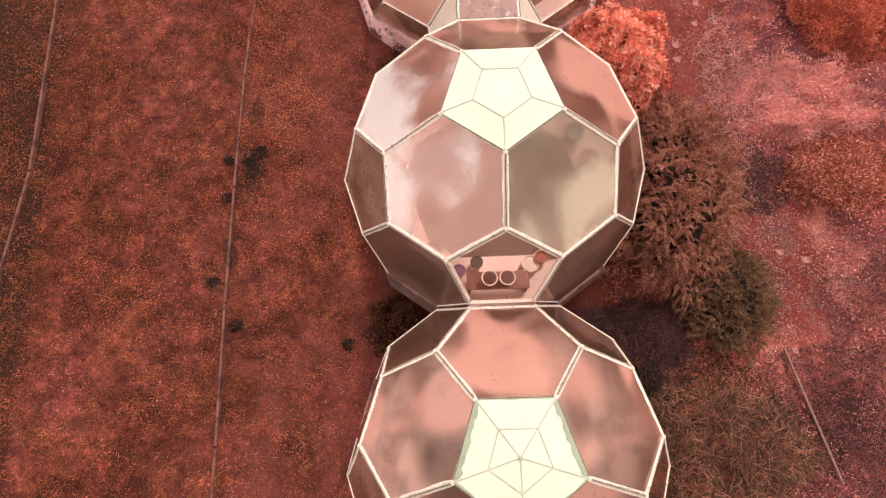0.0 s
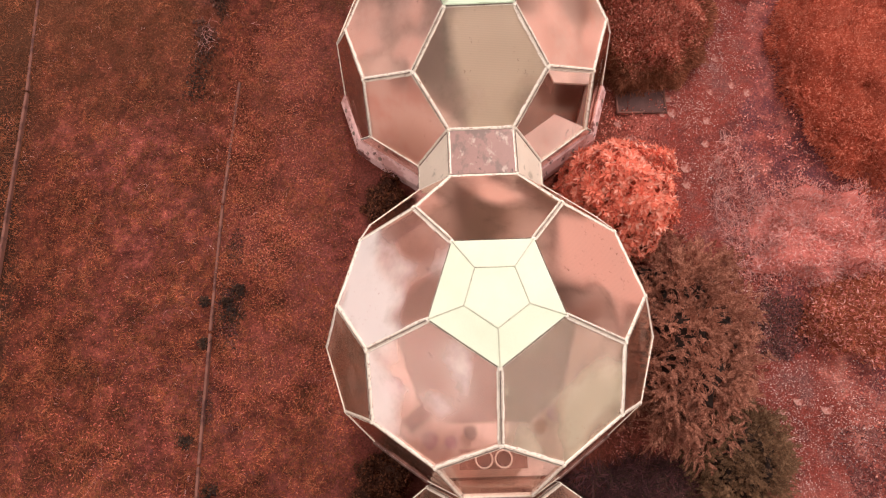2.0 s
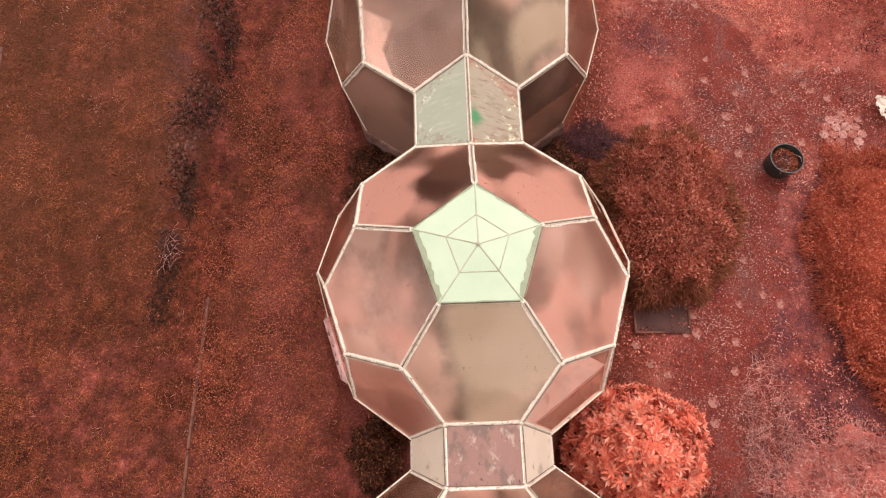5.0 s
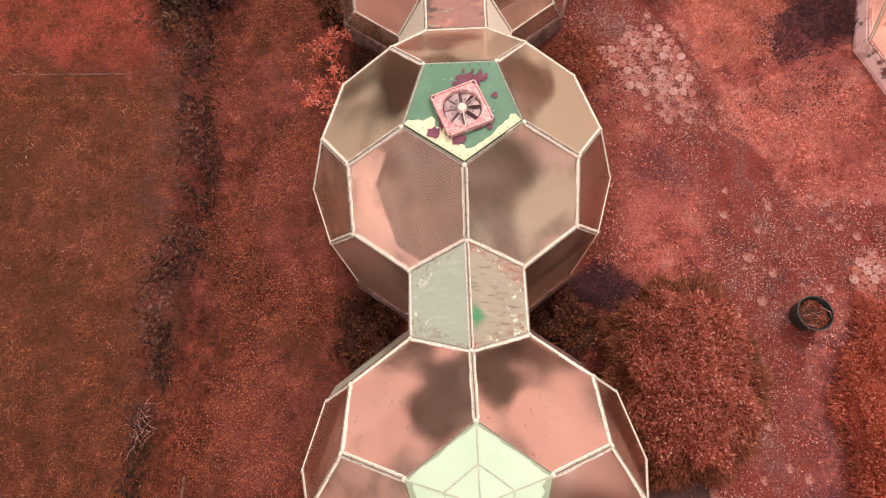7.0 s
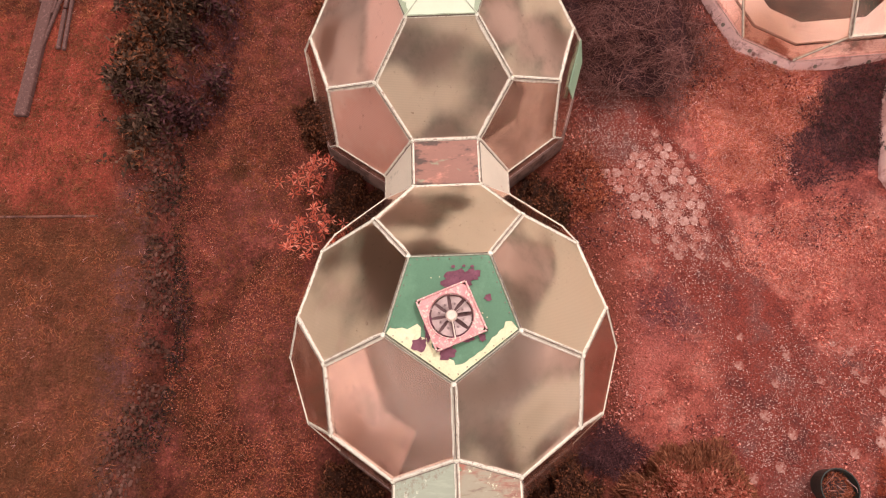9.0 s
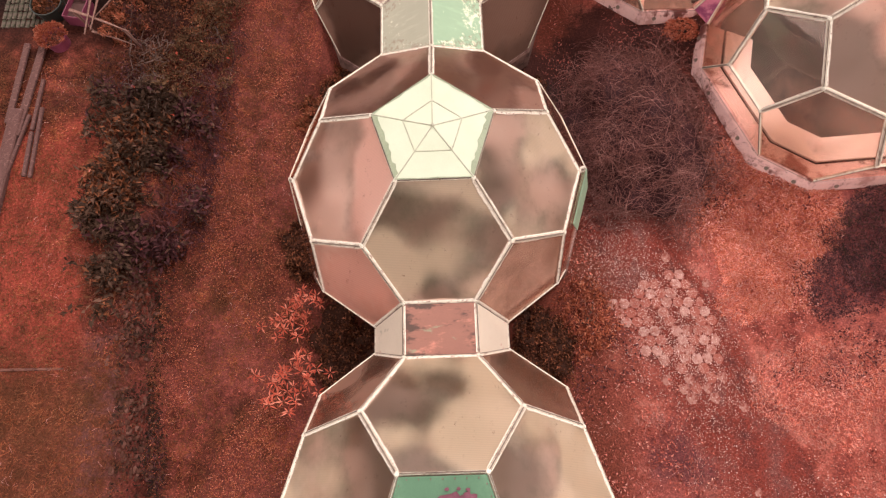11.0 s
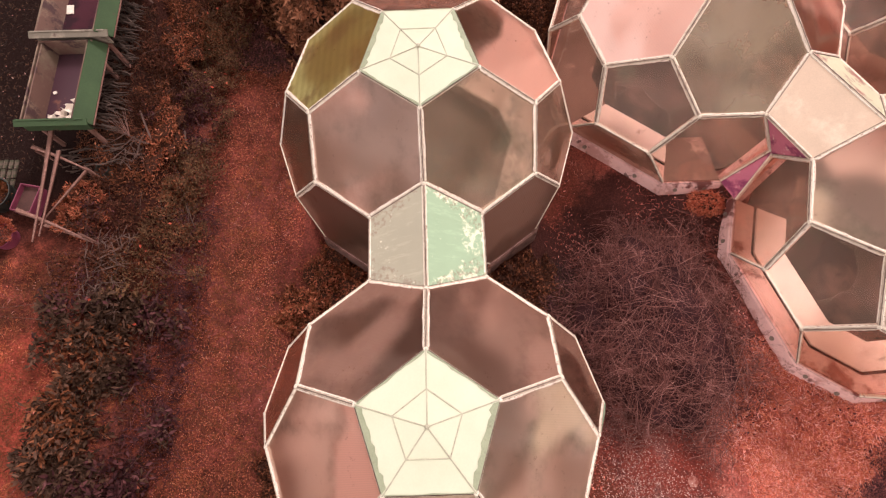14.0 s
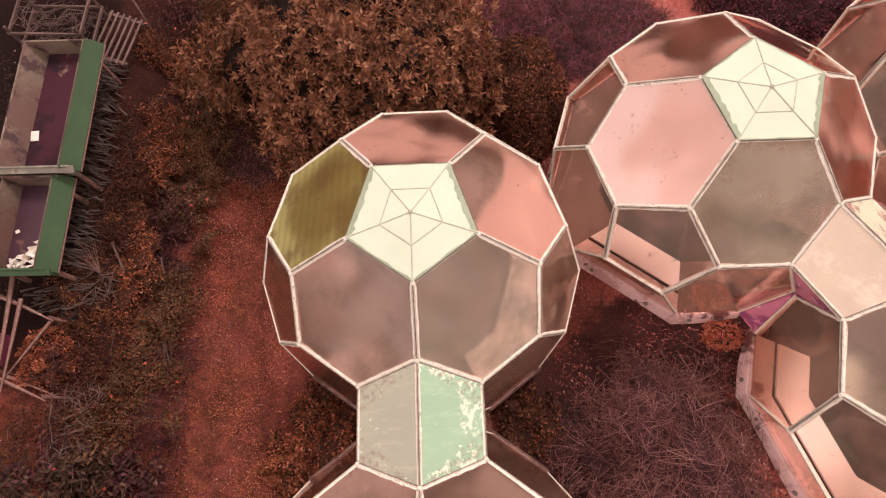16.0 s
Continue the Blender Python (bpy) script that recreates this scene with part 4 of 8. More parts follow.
def cap_meshes(kind, sheet="cap"):
    """The lid over the top pentagon: five sloping sheets round a small pyramid, or a flat vent lid."""
    out = [C[1, j, 0] for j in range(5)]
    mid = Vector((0, 0, out[0].z))
    rise = 0.16
    inner = [mid + (q - mid) * 0.475 + Vector((0, 0, rise * 0.55 if kind == "pyramid" else 0.10)) for q in out]
    rim = [mid + (q - mid) * 1.0 + Vector((0, 0, 0.024)) for q in out]
    apex = mid + Vector((0, 0, rise))
    sheets, seams, strips = [], [], []
    for j in range(5):
        i = (j + 1) % 5
        sheets.append(slab(inset([rim[j], rim[i], inner[i], inner[j]], 0.004), 0.012, M[sheet], out=(0, 0, 1), name="cap_sheet"))
        seams.append((rim[j], inner[j]))
        seams.append((inner[j], inner[i]))
        if kind == "pyramid":
            sheets.append(slab(inset([inner[j], inner[i], apex], 0.004), 0.012, M[sheet], out=(0, 0, 1), name="cap_sheet"))
            seams.append((inner[j], apex))
    if kind != "pyramid":
        sheets.append(slab(inner, 0.012, M[sheet], out=(0, 0, 1), name="vent_lid"))
    bars = []
    for a, b in seams:
        d = (b - a).normalized()
        s = d.cross(Vector((0, 0, 1))).normalized() * 0.009
        u = Vector((0, 0, 0.012))
        v = [a - s, a + s, a + s * 0.6 + u, a - s * 0.6 + u, b - s, b + s, b + s * 0.6 + u, b - s * 0.6 + u]
        bars.append(mesh_of("seam", v, [(0, 1, 5, 4), (1, 2, 6, 5), (2, 3, 7, 6), (3, 0, 4, 7), (0, 3, 2, 1), (4, 5, 6, 7)], M["seam"]))
    # ragged grey sealing tape along the outer rim
    rng = random.Random(5)
    for j in (range(5) if kind == "pyramid" else ()):
        i = (j + 1) % 5
        a, b, c, d = rim[j], rim[i], inner[i], inner[j]
        lo, hi, steps = 0.03, 0.0, 14
        wide = (0.06, 0.20, 0.03, 0.20, 0.07)[j]
        v = []
        for s in range(steps + 1):
            f = 0.02 + 0.96 * s / steps
            p, q = a.lerp(b, f), d.lerp(c, f)
            w = wide * (0.75 + 0.5 * rng.random()) + 0.02 * math.sin(s)
            v += [p.lerp(q, 0.01) + Vector((0, 0, 0.006)), p.lerp(q, max(0.03, w)) + Vector((0, 0, 0.006))]
        strips.append(mesh_of("sealing_strip", v, [(2 * s, 2 * s + 2, 2 * s + 3, 2 * s + 1) for s in range(steps)], M["seal"]))
    return sheets, bars, strips, apex


CAPS = {"pyramid": cap_meshes("pyramid"), "flat": cap_meshes("flat"), "mint_pyramid": cap_meshes("pyramid", "cap_mint")}
HUB_BM = bmesh.new()
bmesh.ops.create_uvsphere(HUB_BM, u_segments=10, v_segments=6, radius=0.035)
HUB = bpy.data.meshes.new("hub")
HUB_BM.to_mesh(HUB)
HUB.materials.append(M["seam"])


def dome(at, yaw, lid, label, skip=(), sheets=None, pale=None, clear_walls=False, dark_foot=False, deep=(), clear=(), dull_skirts=False, half_foot=False):
    """One glazed ball. skip: faces that open into a tunnel; clear: pentagons that can be seen through; deep: bearing, half width and inner rim of other ledges."""
    m = pose(*at, 0, 0, yaw)
    foot = thing("glazed_dome", m @ pose(0, 0, -CENTRE_Z), label, "greenhouse", "domes")
    up = Matrix.Translation((0, 0, CENTRE_Z))

    def add(name, me, parent=foot, label="", place=None):
        ob = part(name, me, parent, label)
        ob.matrix_local = up @ place if place is not None else up
        return ob

    for key, me in PANEL.items():
        if key not in skip:
            ob = add("panel", me)
            ob.visible_shadow = False   # lets the daylight in
            if clear_walls and key[0] == "wall":
                ob.data = CLEAR_WALL[key]
            if key in DULL and (key[0] == "pent" and key[1] not in clear or key[0] == "skirt" and (dull_skirts or not clear_walls)):
                ob.data = DULL[key]
            if sheets and key in sheets:
                ob.data = me.copy()
                ob.data.materials[0] = M[sheets[key]]
                ob["label"] = {"glass_yellow": "yellowed ribbed sheet", "glass_white": "whitewashed sheet", "glass_olive": "dull olive-grey sheet", "glass_brown": "dulled brown sheet", "glass_hazy": "hazy pinkish sheet", "glass_hazy_clear": "thin hazy sheet", "glass_hazy_olive": "hazy olive sheet", "glass_hazy_pale": "hazy beige sheet", "glass_pale": "pale pinkish sheet"}.get(sheets[key], "")
    for me in BARS:
        add("glazing_bar", me)
    for me in (DARK_RAILS if dark_foot else RAILS):
        add("bottom_rail", me)
    for p in JOINTS:
        add("joint_plate", NODE, place=Matrix.Translation(p + p.normalized() * 0.002) @ p.to_track_quat("Z", "Y").to_matrix().to_4x4())
    ring5 = sorted([C[key] for key in C if key[0] == 5], key=lambda p: math.atan2(p.y, p.x))
    for a, b in zip(ring5, ring5[1:] + ring5[:1]):
        m2 = (a + b) / 2
        az = math.degrees(math.atan2(m2.y, m2.x)) % 360
        shut = any(abs((az - (72 * j + (36 if kind == "wall" else 0)) + 180) % 360 - 180) < 10 for kind, j in skip)
        if not shut:
            # boards at the given bearings are pinkish, all others dull brown
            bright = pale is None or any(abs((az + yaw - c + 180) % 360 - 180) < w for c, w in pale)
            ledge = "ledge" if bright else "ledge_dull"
            rim = 0.63
            for c, w, f in deep:
                if abs((az + yaw - c + 180) % 360 - 180) < w:
                    rim = f
            q = [Vector((p.x * f, p.y * f, -0.485)) for p, f in ((a, 0.985), (b, 0.985), (b, rim), (a, rim))]
            if clear_walls and bright:
                split = [Vector((p.x * f, p.y * f, -0.485)) for p, f in ((a, 0.985), (b, 0.985), (b, 0.86), (a, 0.86))]
                add("ledge_board", slab(inset(split, 0.0005), 0.05, M["ledge_red"], out=(0, 0, 1), name="ledge_board"), label="pinkish stained outer ledge board")
                q = [Vector((p.x * f, p.y * f, -0.475)) for p, f in ((a, 0.835), (b, 0.835), (b, rim), (a, rim))]
            add("ledge_board", slab(inset(q, 0.0005), 0.06, M[ledge], out=(0, 0, 1), name="ledge_board"), label="pale planting ledge inside the glass" if ledge == "ledge" else "dull brown planting ledge inside the glass")
            q = [Vector((p.x * f, p.y * f, z)) for p, f, z in ((a, rim + 0.01, -0.55), (b, rim + 0.01, -0.55), (b, rim + 0.01, -1.0), (a, rim + 0.01, -1.0))]
            add("ledge_front", slab(inset(q, 0.01), 0.03, M["timber"], out=m2, name="ledge_front"))
    plinth = add("plinth", DARK_PLINTH if dark_foot else HALF_PLINTH if half_foot else PLINTH, label="dark brown concrete kerb" if dark_foot else "pinkish weathered concrete kerb")
    ring = sorted([C[key] for key in C if key[0] == 5], key=lambda p: math.atan2(p.y, p.x))
    for a, b in zip(ring, ring[1:] + ring[:1]):
        for f in () if dark_foot or half_foot and (a + b).x > -0.6 else (0.25, 0.75):
            q = a.lerp(b, f)
            d = Vector((q.x, q.y, 0)).normalized()
            ob = part("peg", PEG, plinth)
            ob.matrix_local = Matrix.Translation(q + d * 0.098 + Vector((0, 0, -0.135))) @ (d * 0.8 + Vector((0, 0, 0.6))).to_track_quat("Z", "Y").to_matrix().to_4x4()
    if lid in CAPS:
        parts, seams, strips, apex = CAPS[lid]
        roof = add("lid", parts[0], label="pale mint plastic lid of sloping sheets" if lid == "mint_pyramid" else "cream plastic lid of sloping sheets")
        for me in parts[1:]:
            part("lid_sheet", me, roof)
        for me in seams:
            part("seam", me, roof)
        for me in strips:
            part("sealing_strip", me, roof, "grey ragged sealing tape")
        if lid != "flat":
            hub = part("hub", HUB, roof)
            hub.matrix_local = Matrix.Translation(apex + Vector((0, 0, 0.01)))
    return foot


def corner(at, yaw, level, j, s):
    return pose(*at, 0, 0, yaw) @ C[level, j % 5, s]


SITES = {
    "A": ((0, -17.08, 0.13), -90), "B": ((0, -11.65, 1.05), -90), "C": ((0, -5.81, 1.05), 90), "D": ((0, 0, 1.05), -90),
    "E": ((0, 5.81, 1.05), 90), "F": ((0, 11.62, 1.05), -90), "G": ((5.585, 13.447, 1.02), 89.5), "H": ((9.0, 8.83, 1.02), 201),
    "I": ((11.4, 14.9, 1.02), 200), "J": ((12.45, 3.8, 1.02), 21), "K": ((13.15, -1.75, 0.95), 57),
}
DOMES = {}
DOMES["A"] = dome(*SITES["A"], "pyramid", "low-set glazed dome with a cream lid and white bars", dark_foot=True)
DOMES["B"] = dome(*SITES["B"], "flat", "glazed dome of hexagon sheets with a flat vent lid", clear={0}, skip={("wall", 2)}, sheets={("hex", 4): "glass_hazy", ("hex", 3): "glass_hazy", ("hex", 0): "glass_hazy_pale"}, dark_foot=True)
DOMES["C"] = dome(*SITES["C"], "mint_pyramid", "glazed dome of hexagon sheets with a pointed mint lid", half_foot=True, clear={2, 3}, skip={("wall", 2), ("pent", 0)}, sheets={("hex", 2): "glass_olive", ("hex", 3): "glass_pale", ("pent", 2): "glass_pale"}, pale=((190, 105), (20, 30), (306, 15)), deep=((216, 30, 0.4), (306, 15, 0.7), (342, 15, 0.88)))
DOMES["D"] = dome(*SITES["D"], "fan", "glazed dome with a green board lid and an extractor fan", skip={("wall", 2), ("pent", 0)}, sheets={("hex", 0): "glass_olive", ("hex", 1): "glass_olive", ("hex", 2): "glass_olive", ("hex", 3): "glass_olive", ("hex", 4): "glass_hazy_clear"}, pale=((205, 62), (20, 45)), dark_foot=True)
DOMES["E"] = dome(*SITES["E"], "pyramid", "glazed dome of hexagon sheets with a pointed cream lid", skip={("wall", 2), ("pent", 0)}, sheets={("hex", 0): "glass_brown", ("hex", 4): "glass_brown", ("hex", 3): "glass_olive", ("hex", 2): "glass_olive", ("pent", 2): "glass_pale", ("pent", 3): "pane_soft"}, clear={3}, dark_foot=True)
DOMES["F"] = dome(*SITES["F"], "pyramid", "glazed dome at the chain's end with one yellowed sheet", skip={("pent", 0)}, sheets={("hex", 3): "glass_yellow", ("hex", 0): "glass_hazy_olive"}, pale=((5, 60), (-120, 15), (-55, 25)), dark_foot=True)
DOMES["G"] = dome(*SITES["G"], "pyramid", "glazed dome with a whitewashed sheet beside the chain", skip={("pent", 3)}, sheets={("hex", 1): "glass_white", ("hex", 2): "glass_hazy_olive"}, clear_walls=True, clear=range(5), pale=((233, 20), (305, 20)), dull_skirts=True)
DOMES["H"] = dome(*SITES["H"], "pyramid", "glazed dome on a pegged concrete kerb", skip={("pent", 4)}, sheets={("hex", 4): "glass_olive"}, clear_walls=True, clear=range(5))
DOMES["I"] = dome(*SITES["I"], "pyramid", "glazed dome seen past its neighbour", pale=(), clear_walls=True, clear=range(5))
DOMES["J"] = dome(*SITES["J"], "pyramid", "glazed dome on a pink kerb east of the walk", clear_walls=True, clear=range(5))
DOMES["K"] = dome(*SITES["K"], "pyramid", "glazed dome on a pink kerb east of the walk", clear_walls=True, clear=range(5))


# ---- tunnels between the domes ----
def tunnel(quads, edges, at, label):
    """quads: (name, corners, material, outward); edges: (a, b, outward). All in world metres."""
    foot = thing("link_tunnel", Matrix.Translation(at), label, "tunnel", "tunnels")
    back = Matrix.Translation([-v for v in at])

    def add(name, me, note=""):
        ob = part(name, me, foot, note)
        ob.matrix_local = back

    for name, p, mat, out in quads:
        add(name, slab(inset(p, 0.015), 0.014, M[mat], out=out, name=name))
    for a, b, out in edges:
        add("glazing_bar", bar_mesh(a, b, out, 0.075, 0.05, 0.03, "glazing_bar"))
    return foot


def flat_tunnel(low, high, mats, at, label):
    """Between two domes that face one another with an upright hexagon each: low's lies to the north, high's to the south."""
    a = {k: corner(*SITES[low], *k) for k in ((3, 2, 1), (3, 3, -1), (4, 2, 1), (4, 3, -1), (5, 2, 1), (5, 3, -1))}
    b = {k: corner(*SITES[high], *k) for k in a}
    (ae, aw, be, bw) = (a[3, 2, 1], a[3, 3, -1], b[3, 3, -1], b[3, 2, 1])
    a4e, a4w, b4e, b4w = a[4, 2, 1], a[4, 3, -1], b[4, 3, -1], b[4, 2, 1]
    a5e, a5w, b5e, b5w = a[5, 2, 1], a[5, 3, -1], b[5, 3, -1], b[5, 2, 1]
    e, w, u = Vector((1, 0, 0.6)), Vector((-1, 0, 0.6)), Vector((0, 0, 1))
    lift = Vector((0, 0, 0.012))
    quads = [("roof_sheet", [ae + lift, be + lift, bw + lift, aw + lift], mats[0], u),
             ("side_sheet", [ae, be, b4e, a4e], mats[1], e), ("side_sheet", [aw, bw, b4w, a4w], mats[2], w),
             ("side_sheet", [a4e, b4e, b5e, a5e], "pane", e), ("side_sheet", [a4w, b4w, b5w, a5w], "pane", w)]
    edges = [(ae, be, e + u), (aw, bw, w + u), (a4e, b4e, e), (a4w, b4w, w)]
    return tunnel(quads, edges, at, label)


def gable_tunnel(one, j, two, i, mats, at, label):
    """Between two domes that face one another with a pentagon each."""
    a = {k: corner(*SITES[one], k[0], j, k[1]) for k in ((2, 0), (3, 1), (3, -1), (4, 1), (4, -1), (5, 1), (5, -1))}
    b = {k: corner(*SITES[two], k[0], i, k[1]) for k in a}
    u = Vector((0, 0, 1))
    quads, edges = [], [(a[2, 0], b[2, 0], u)]
    for n, s in enumerate((1, -1)):
        out = (a[3, s] - a[3, -s]).normalized()
        quads.append(("roof_sheet", [a[2, 0], b[2, 0], b[3, -s], a[3, s]], mats[n], u))
        quads.append(("side_sheet", [a[3, s], b[3, -s], b[4, -s], a[4, s]], mats[2], out))
        quads.append(("side_sheet", [a[4, s], b[4, -s], b[5, -s], a[5, s]], mats[3], out))
        edges += [(a[3, s], b[3, -s], out + u), (a[4, s], b[4, -s], out)]
    return tunnel(quads, edges, at, label)


flat_tunnel("B", "C", ("tunnel_dark", "tunnel_pale", "tunnel_pale"), (0, -8.73, 0), "short link tunnel with a mould-stained roof sheet")
flat_tunnel("D", "E", ("tunnel_rust", "tunnel_pale", "tunnel_pale"), (0, 2.9, 0), "short link tunnel with a rust-stained roof sheet")
# seen from the north dome of each pair, the side +1 of its south pentagon lies to the east
gable_tunnel("D", 0, "C", 0, ("tunnel_mixed", "tunnel_grey_south", "pane", "pane"), (0, -2.9, 0), "gabled link tunnel with a grey and a streaked sheet")
gable_tunnel("F", 0, "E", 0, ("tunnel_mint", "tunnel_grey_north", "pane", "pane"), (0, 8.7, 0), "gabled link tunnel with a grey and a mint sheet")
gable_tunnel("G", 3, "H", 4, ("tunnel_moss", "tunnel_cream", "tunnel_pink", "tunnel_pink"), (7.3, 11.1, 0), "gabled link tunnel with cream sheets and magenta cheeks")


# the two southern domes meet edge to edge over a gutter
def gutter():
    a1, a2 = corner(*SITES["A"], 3, 2, 1), corner(*SITES["A"], 3, 3, -1)
    b1, b2 = corner(*SITES["B"], 4, 0, 1), corner(*SITES["B"], 4, 0, -1)
    if a1.x < a2.x:
        a1, a2 = a2, a1
    if b1.x < b2.x:
        b1, b2 = b2, b1
    d = Vector((0, 0, 0.02))
    quads = [("gutter_sheet", [a1 + d, b1 + d, b2 + d, a2 + d], "tunnel_dark", Vector((0, 0, 1)))]
    for s, (p, q) in ((1, (a1, b1)), (-1, (a2, b2))):
        p4 = corner(*SITES["A"], 4, 2 if s > 0 else 3, 1 if s > 0 else -1)
        quads.append(("cheek_sheet", [p, q, q + Vector((s * 0.35, 0.02, -0.8)), p4], "pane", Vector((s, 0, 0.4))))
    return tunnel(quads, [(a1, a2, Vector((0, 1, 1)))], (0, -14.6, 0), "narrow gutter joint between two glazed domes")


gutter()


# ---- lid with the extractor fan ----
def fan_lid():
    foot = DOMES["D"]
    up = Matrix.Translation((0, 0, CENTRE_Z))
    out = [C[1, j, 0] for j in range(5)]
    mid = Vector((0, 0, out[0].z))
    rim = [mid + (q - mid) * 0.955 + Vector((0, 0, 0.03)) for q in out]
    lid = part("lid", slab(rim, 0.03, M["lid_green"], out=(0, 0, 1), name="lid"), foot, "green board lid with peeled and rusty patches")
    lid.matrix_local = up
    z = out[0].z + 0.034
    rng = random.Random(12)

    def blot(name, x, y, rx, ry, mat, jag=0.25, n=22, lift=0.0):
        # the lid's own frame is turned against the world by the dome's quarter turn
        v = [Vector((0, 0, 0))]
        for s in range(n):
            a = 2 * math.pi * s / n
            r = 1 + jag * (rng.random() - 0.5) * 2
            v.append(Vector((rx * r * math.cos(a), ry * r * math.sin(a), 0)))
        turn = Matrix.Rotation(radians(90), 3, "Z")
        v = [turn @ (q + Vector((x, y, 0))) + Vector((0, 0, z + lift)) for q in v]
        ob = part(name, mesh_of(name, v, [(0, 1 + s, 1 + (s + 1) % n) for s in range(n)], M[mat]), lid)
        return ob

    # peeled band along the two southern edges (x east, y north in the world's sense)
    turn = Matrix.Rotation(radians(90), 3, "Z")
    tip, east, west = (Vector((0, -0.968, 0)), Vector((0.92, -0.299, 0)), Vector((-0.92, -0.299, 0)))
    for end, reach in ((east, (0.17, 0.11, 0.07, 0.14, 0.17)), (west, (0.17, 0.24, 0.25, 0.30, 0.10))):
        v, steps = [], 16
        inner = Vector((-end.y, end.x, 0)) if end.x < 0 else Vector((end.y, -end.x, 0))
        inward = (Vector((0, 0, 0)) - (tip + end) / 2).normalized()
        for s in range(steps + 1):
            f = s / steps
            p = tip.lerp(end, f)
            w = float(np.interp(f, [0, 0.25, 0.5, 0.75, 1], reach)) * (0.8 + 0.4 * rng.random())
            v += [p, p + inward * w]
        v = [turn @ q + Vector((0, 0, z + (0.001 if end.x > 0 else 0.004))) for q in v]
        part("peeled_patch", mesh_of("peeled_patch", v, [(2 * s, 2 * s + 2, 2 * s + 3, 2 * s + 1) for s in range(steps)], M["lid_bare"]), lid, "bare cream patch")
    level = 0.006
    for x, y, rx, ry in ((0.13, 0.455, 0.25, 0.125), (0.32, 0.50, 0.12, 0.09), (0.0, 0.38, 0.12, 0.06), (0.53, 0.16, 0.05, 0.05), (-0.45, -0.47, 0.10, 0.09), (-0.08, -0.58, 0.12, 0.11),
                         (0.42, -0.40, 0.05, 0.06), (0.15, -0.40, 0.16, 0.06), (-0.33, -0.22, 0.06, 0.2), (0.32, 0.62, 0.03, 0.02), (0.2, 0.63, 0.03, 0.02), (0.05, 0.63, 0.03, 0.02)):
        level += 0.0016
        blot("rust_patch", x, y, rx, ry, "lid_rust", 0.3, lift=level)
    for s in range(14):
        blot("paint_chip", rng.uniform(-0.5, 0.5), rng.uniform(-0.45, 0.55), 0.012, 0.009, "lid_bare", 0.6, 7, 0.002)
    # screws round the rim
    bm = bmesh.new()
    bmesh.ops.create_cone(bm, cap_ends=True, segments=6, radius1=0.012, radius2=0.009, depth=0.012)
    screw = bpy.data.meshes.new("screw")
    bm.to_mesh(screw)
    screw.materials.append(M["gasket"])
    for j in range(5):
        for f in range(7):
            q = rim[j].lerp(rim[(j + 1) % 5], (f + 0.5) / 7)
            q = mid + (q - mid) * 0.955
            ob = part("screw", screw, lid)
            ob.matrix_local = Matrix.Translation((q.x, q.y, z + 0.004))


fan_lid()


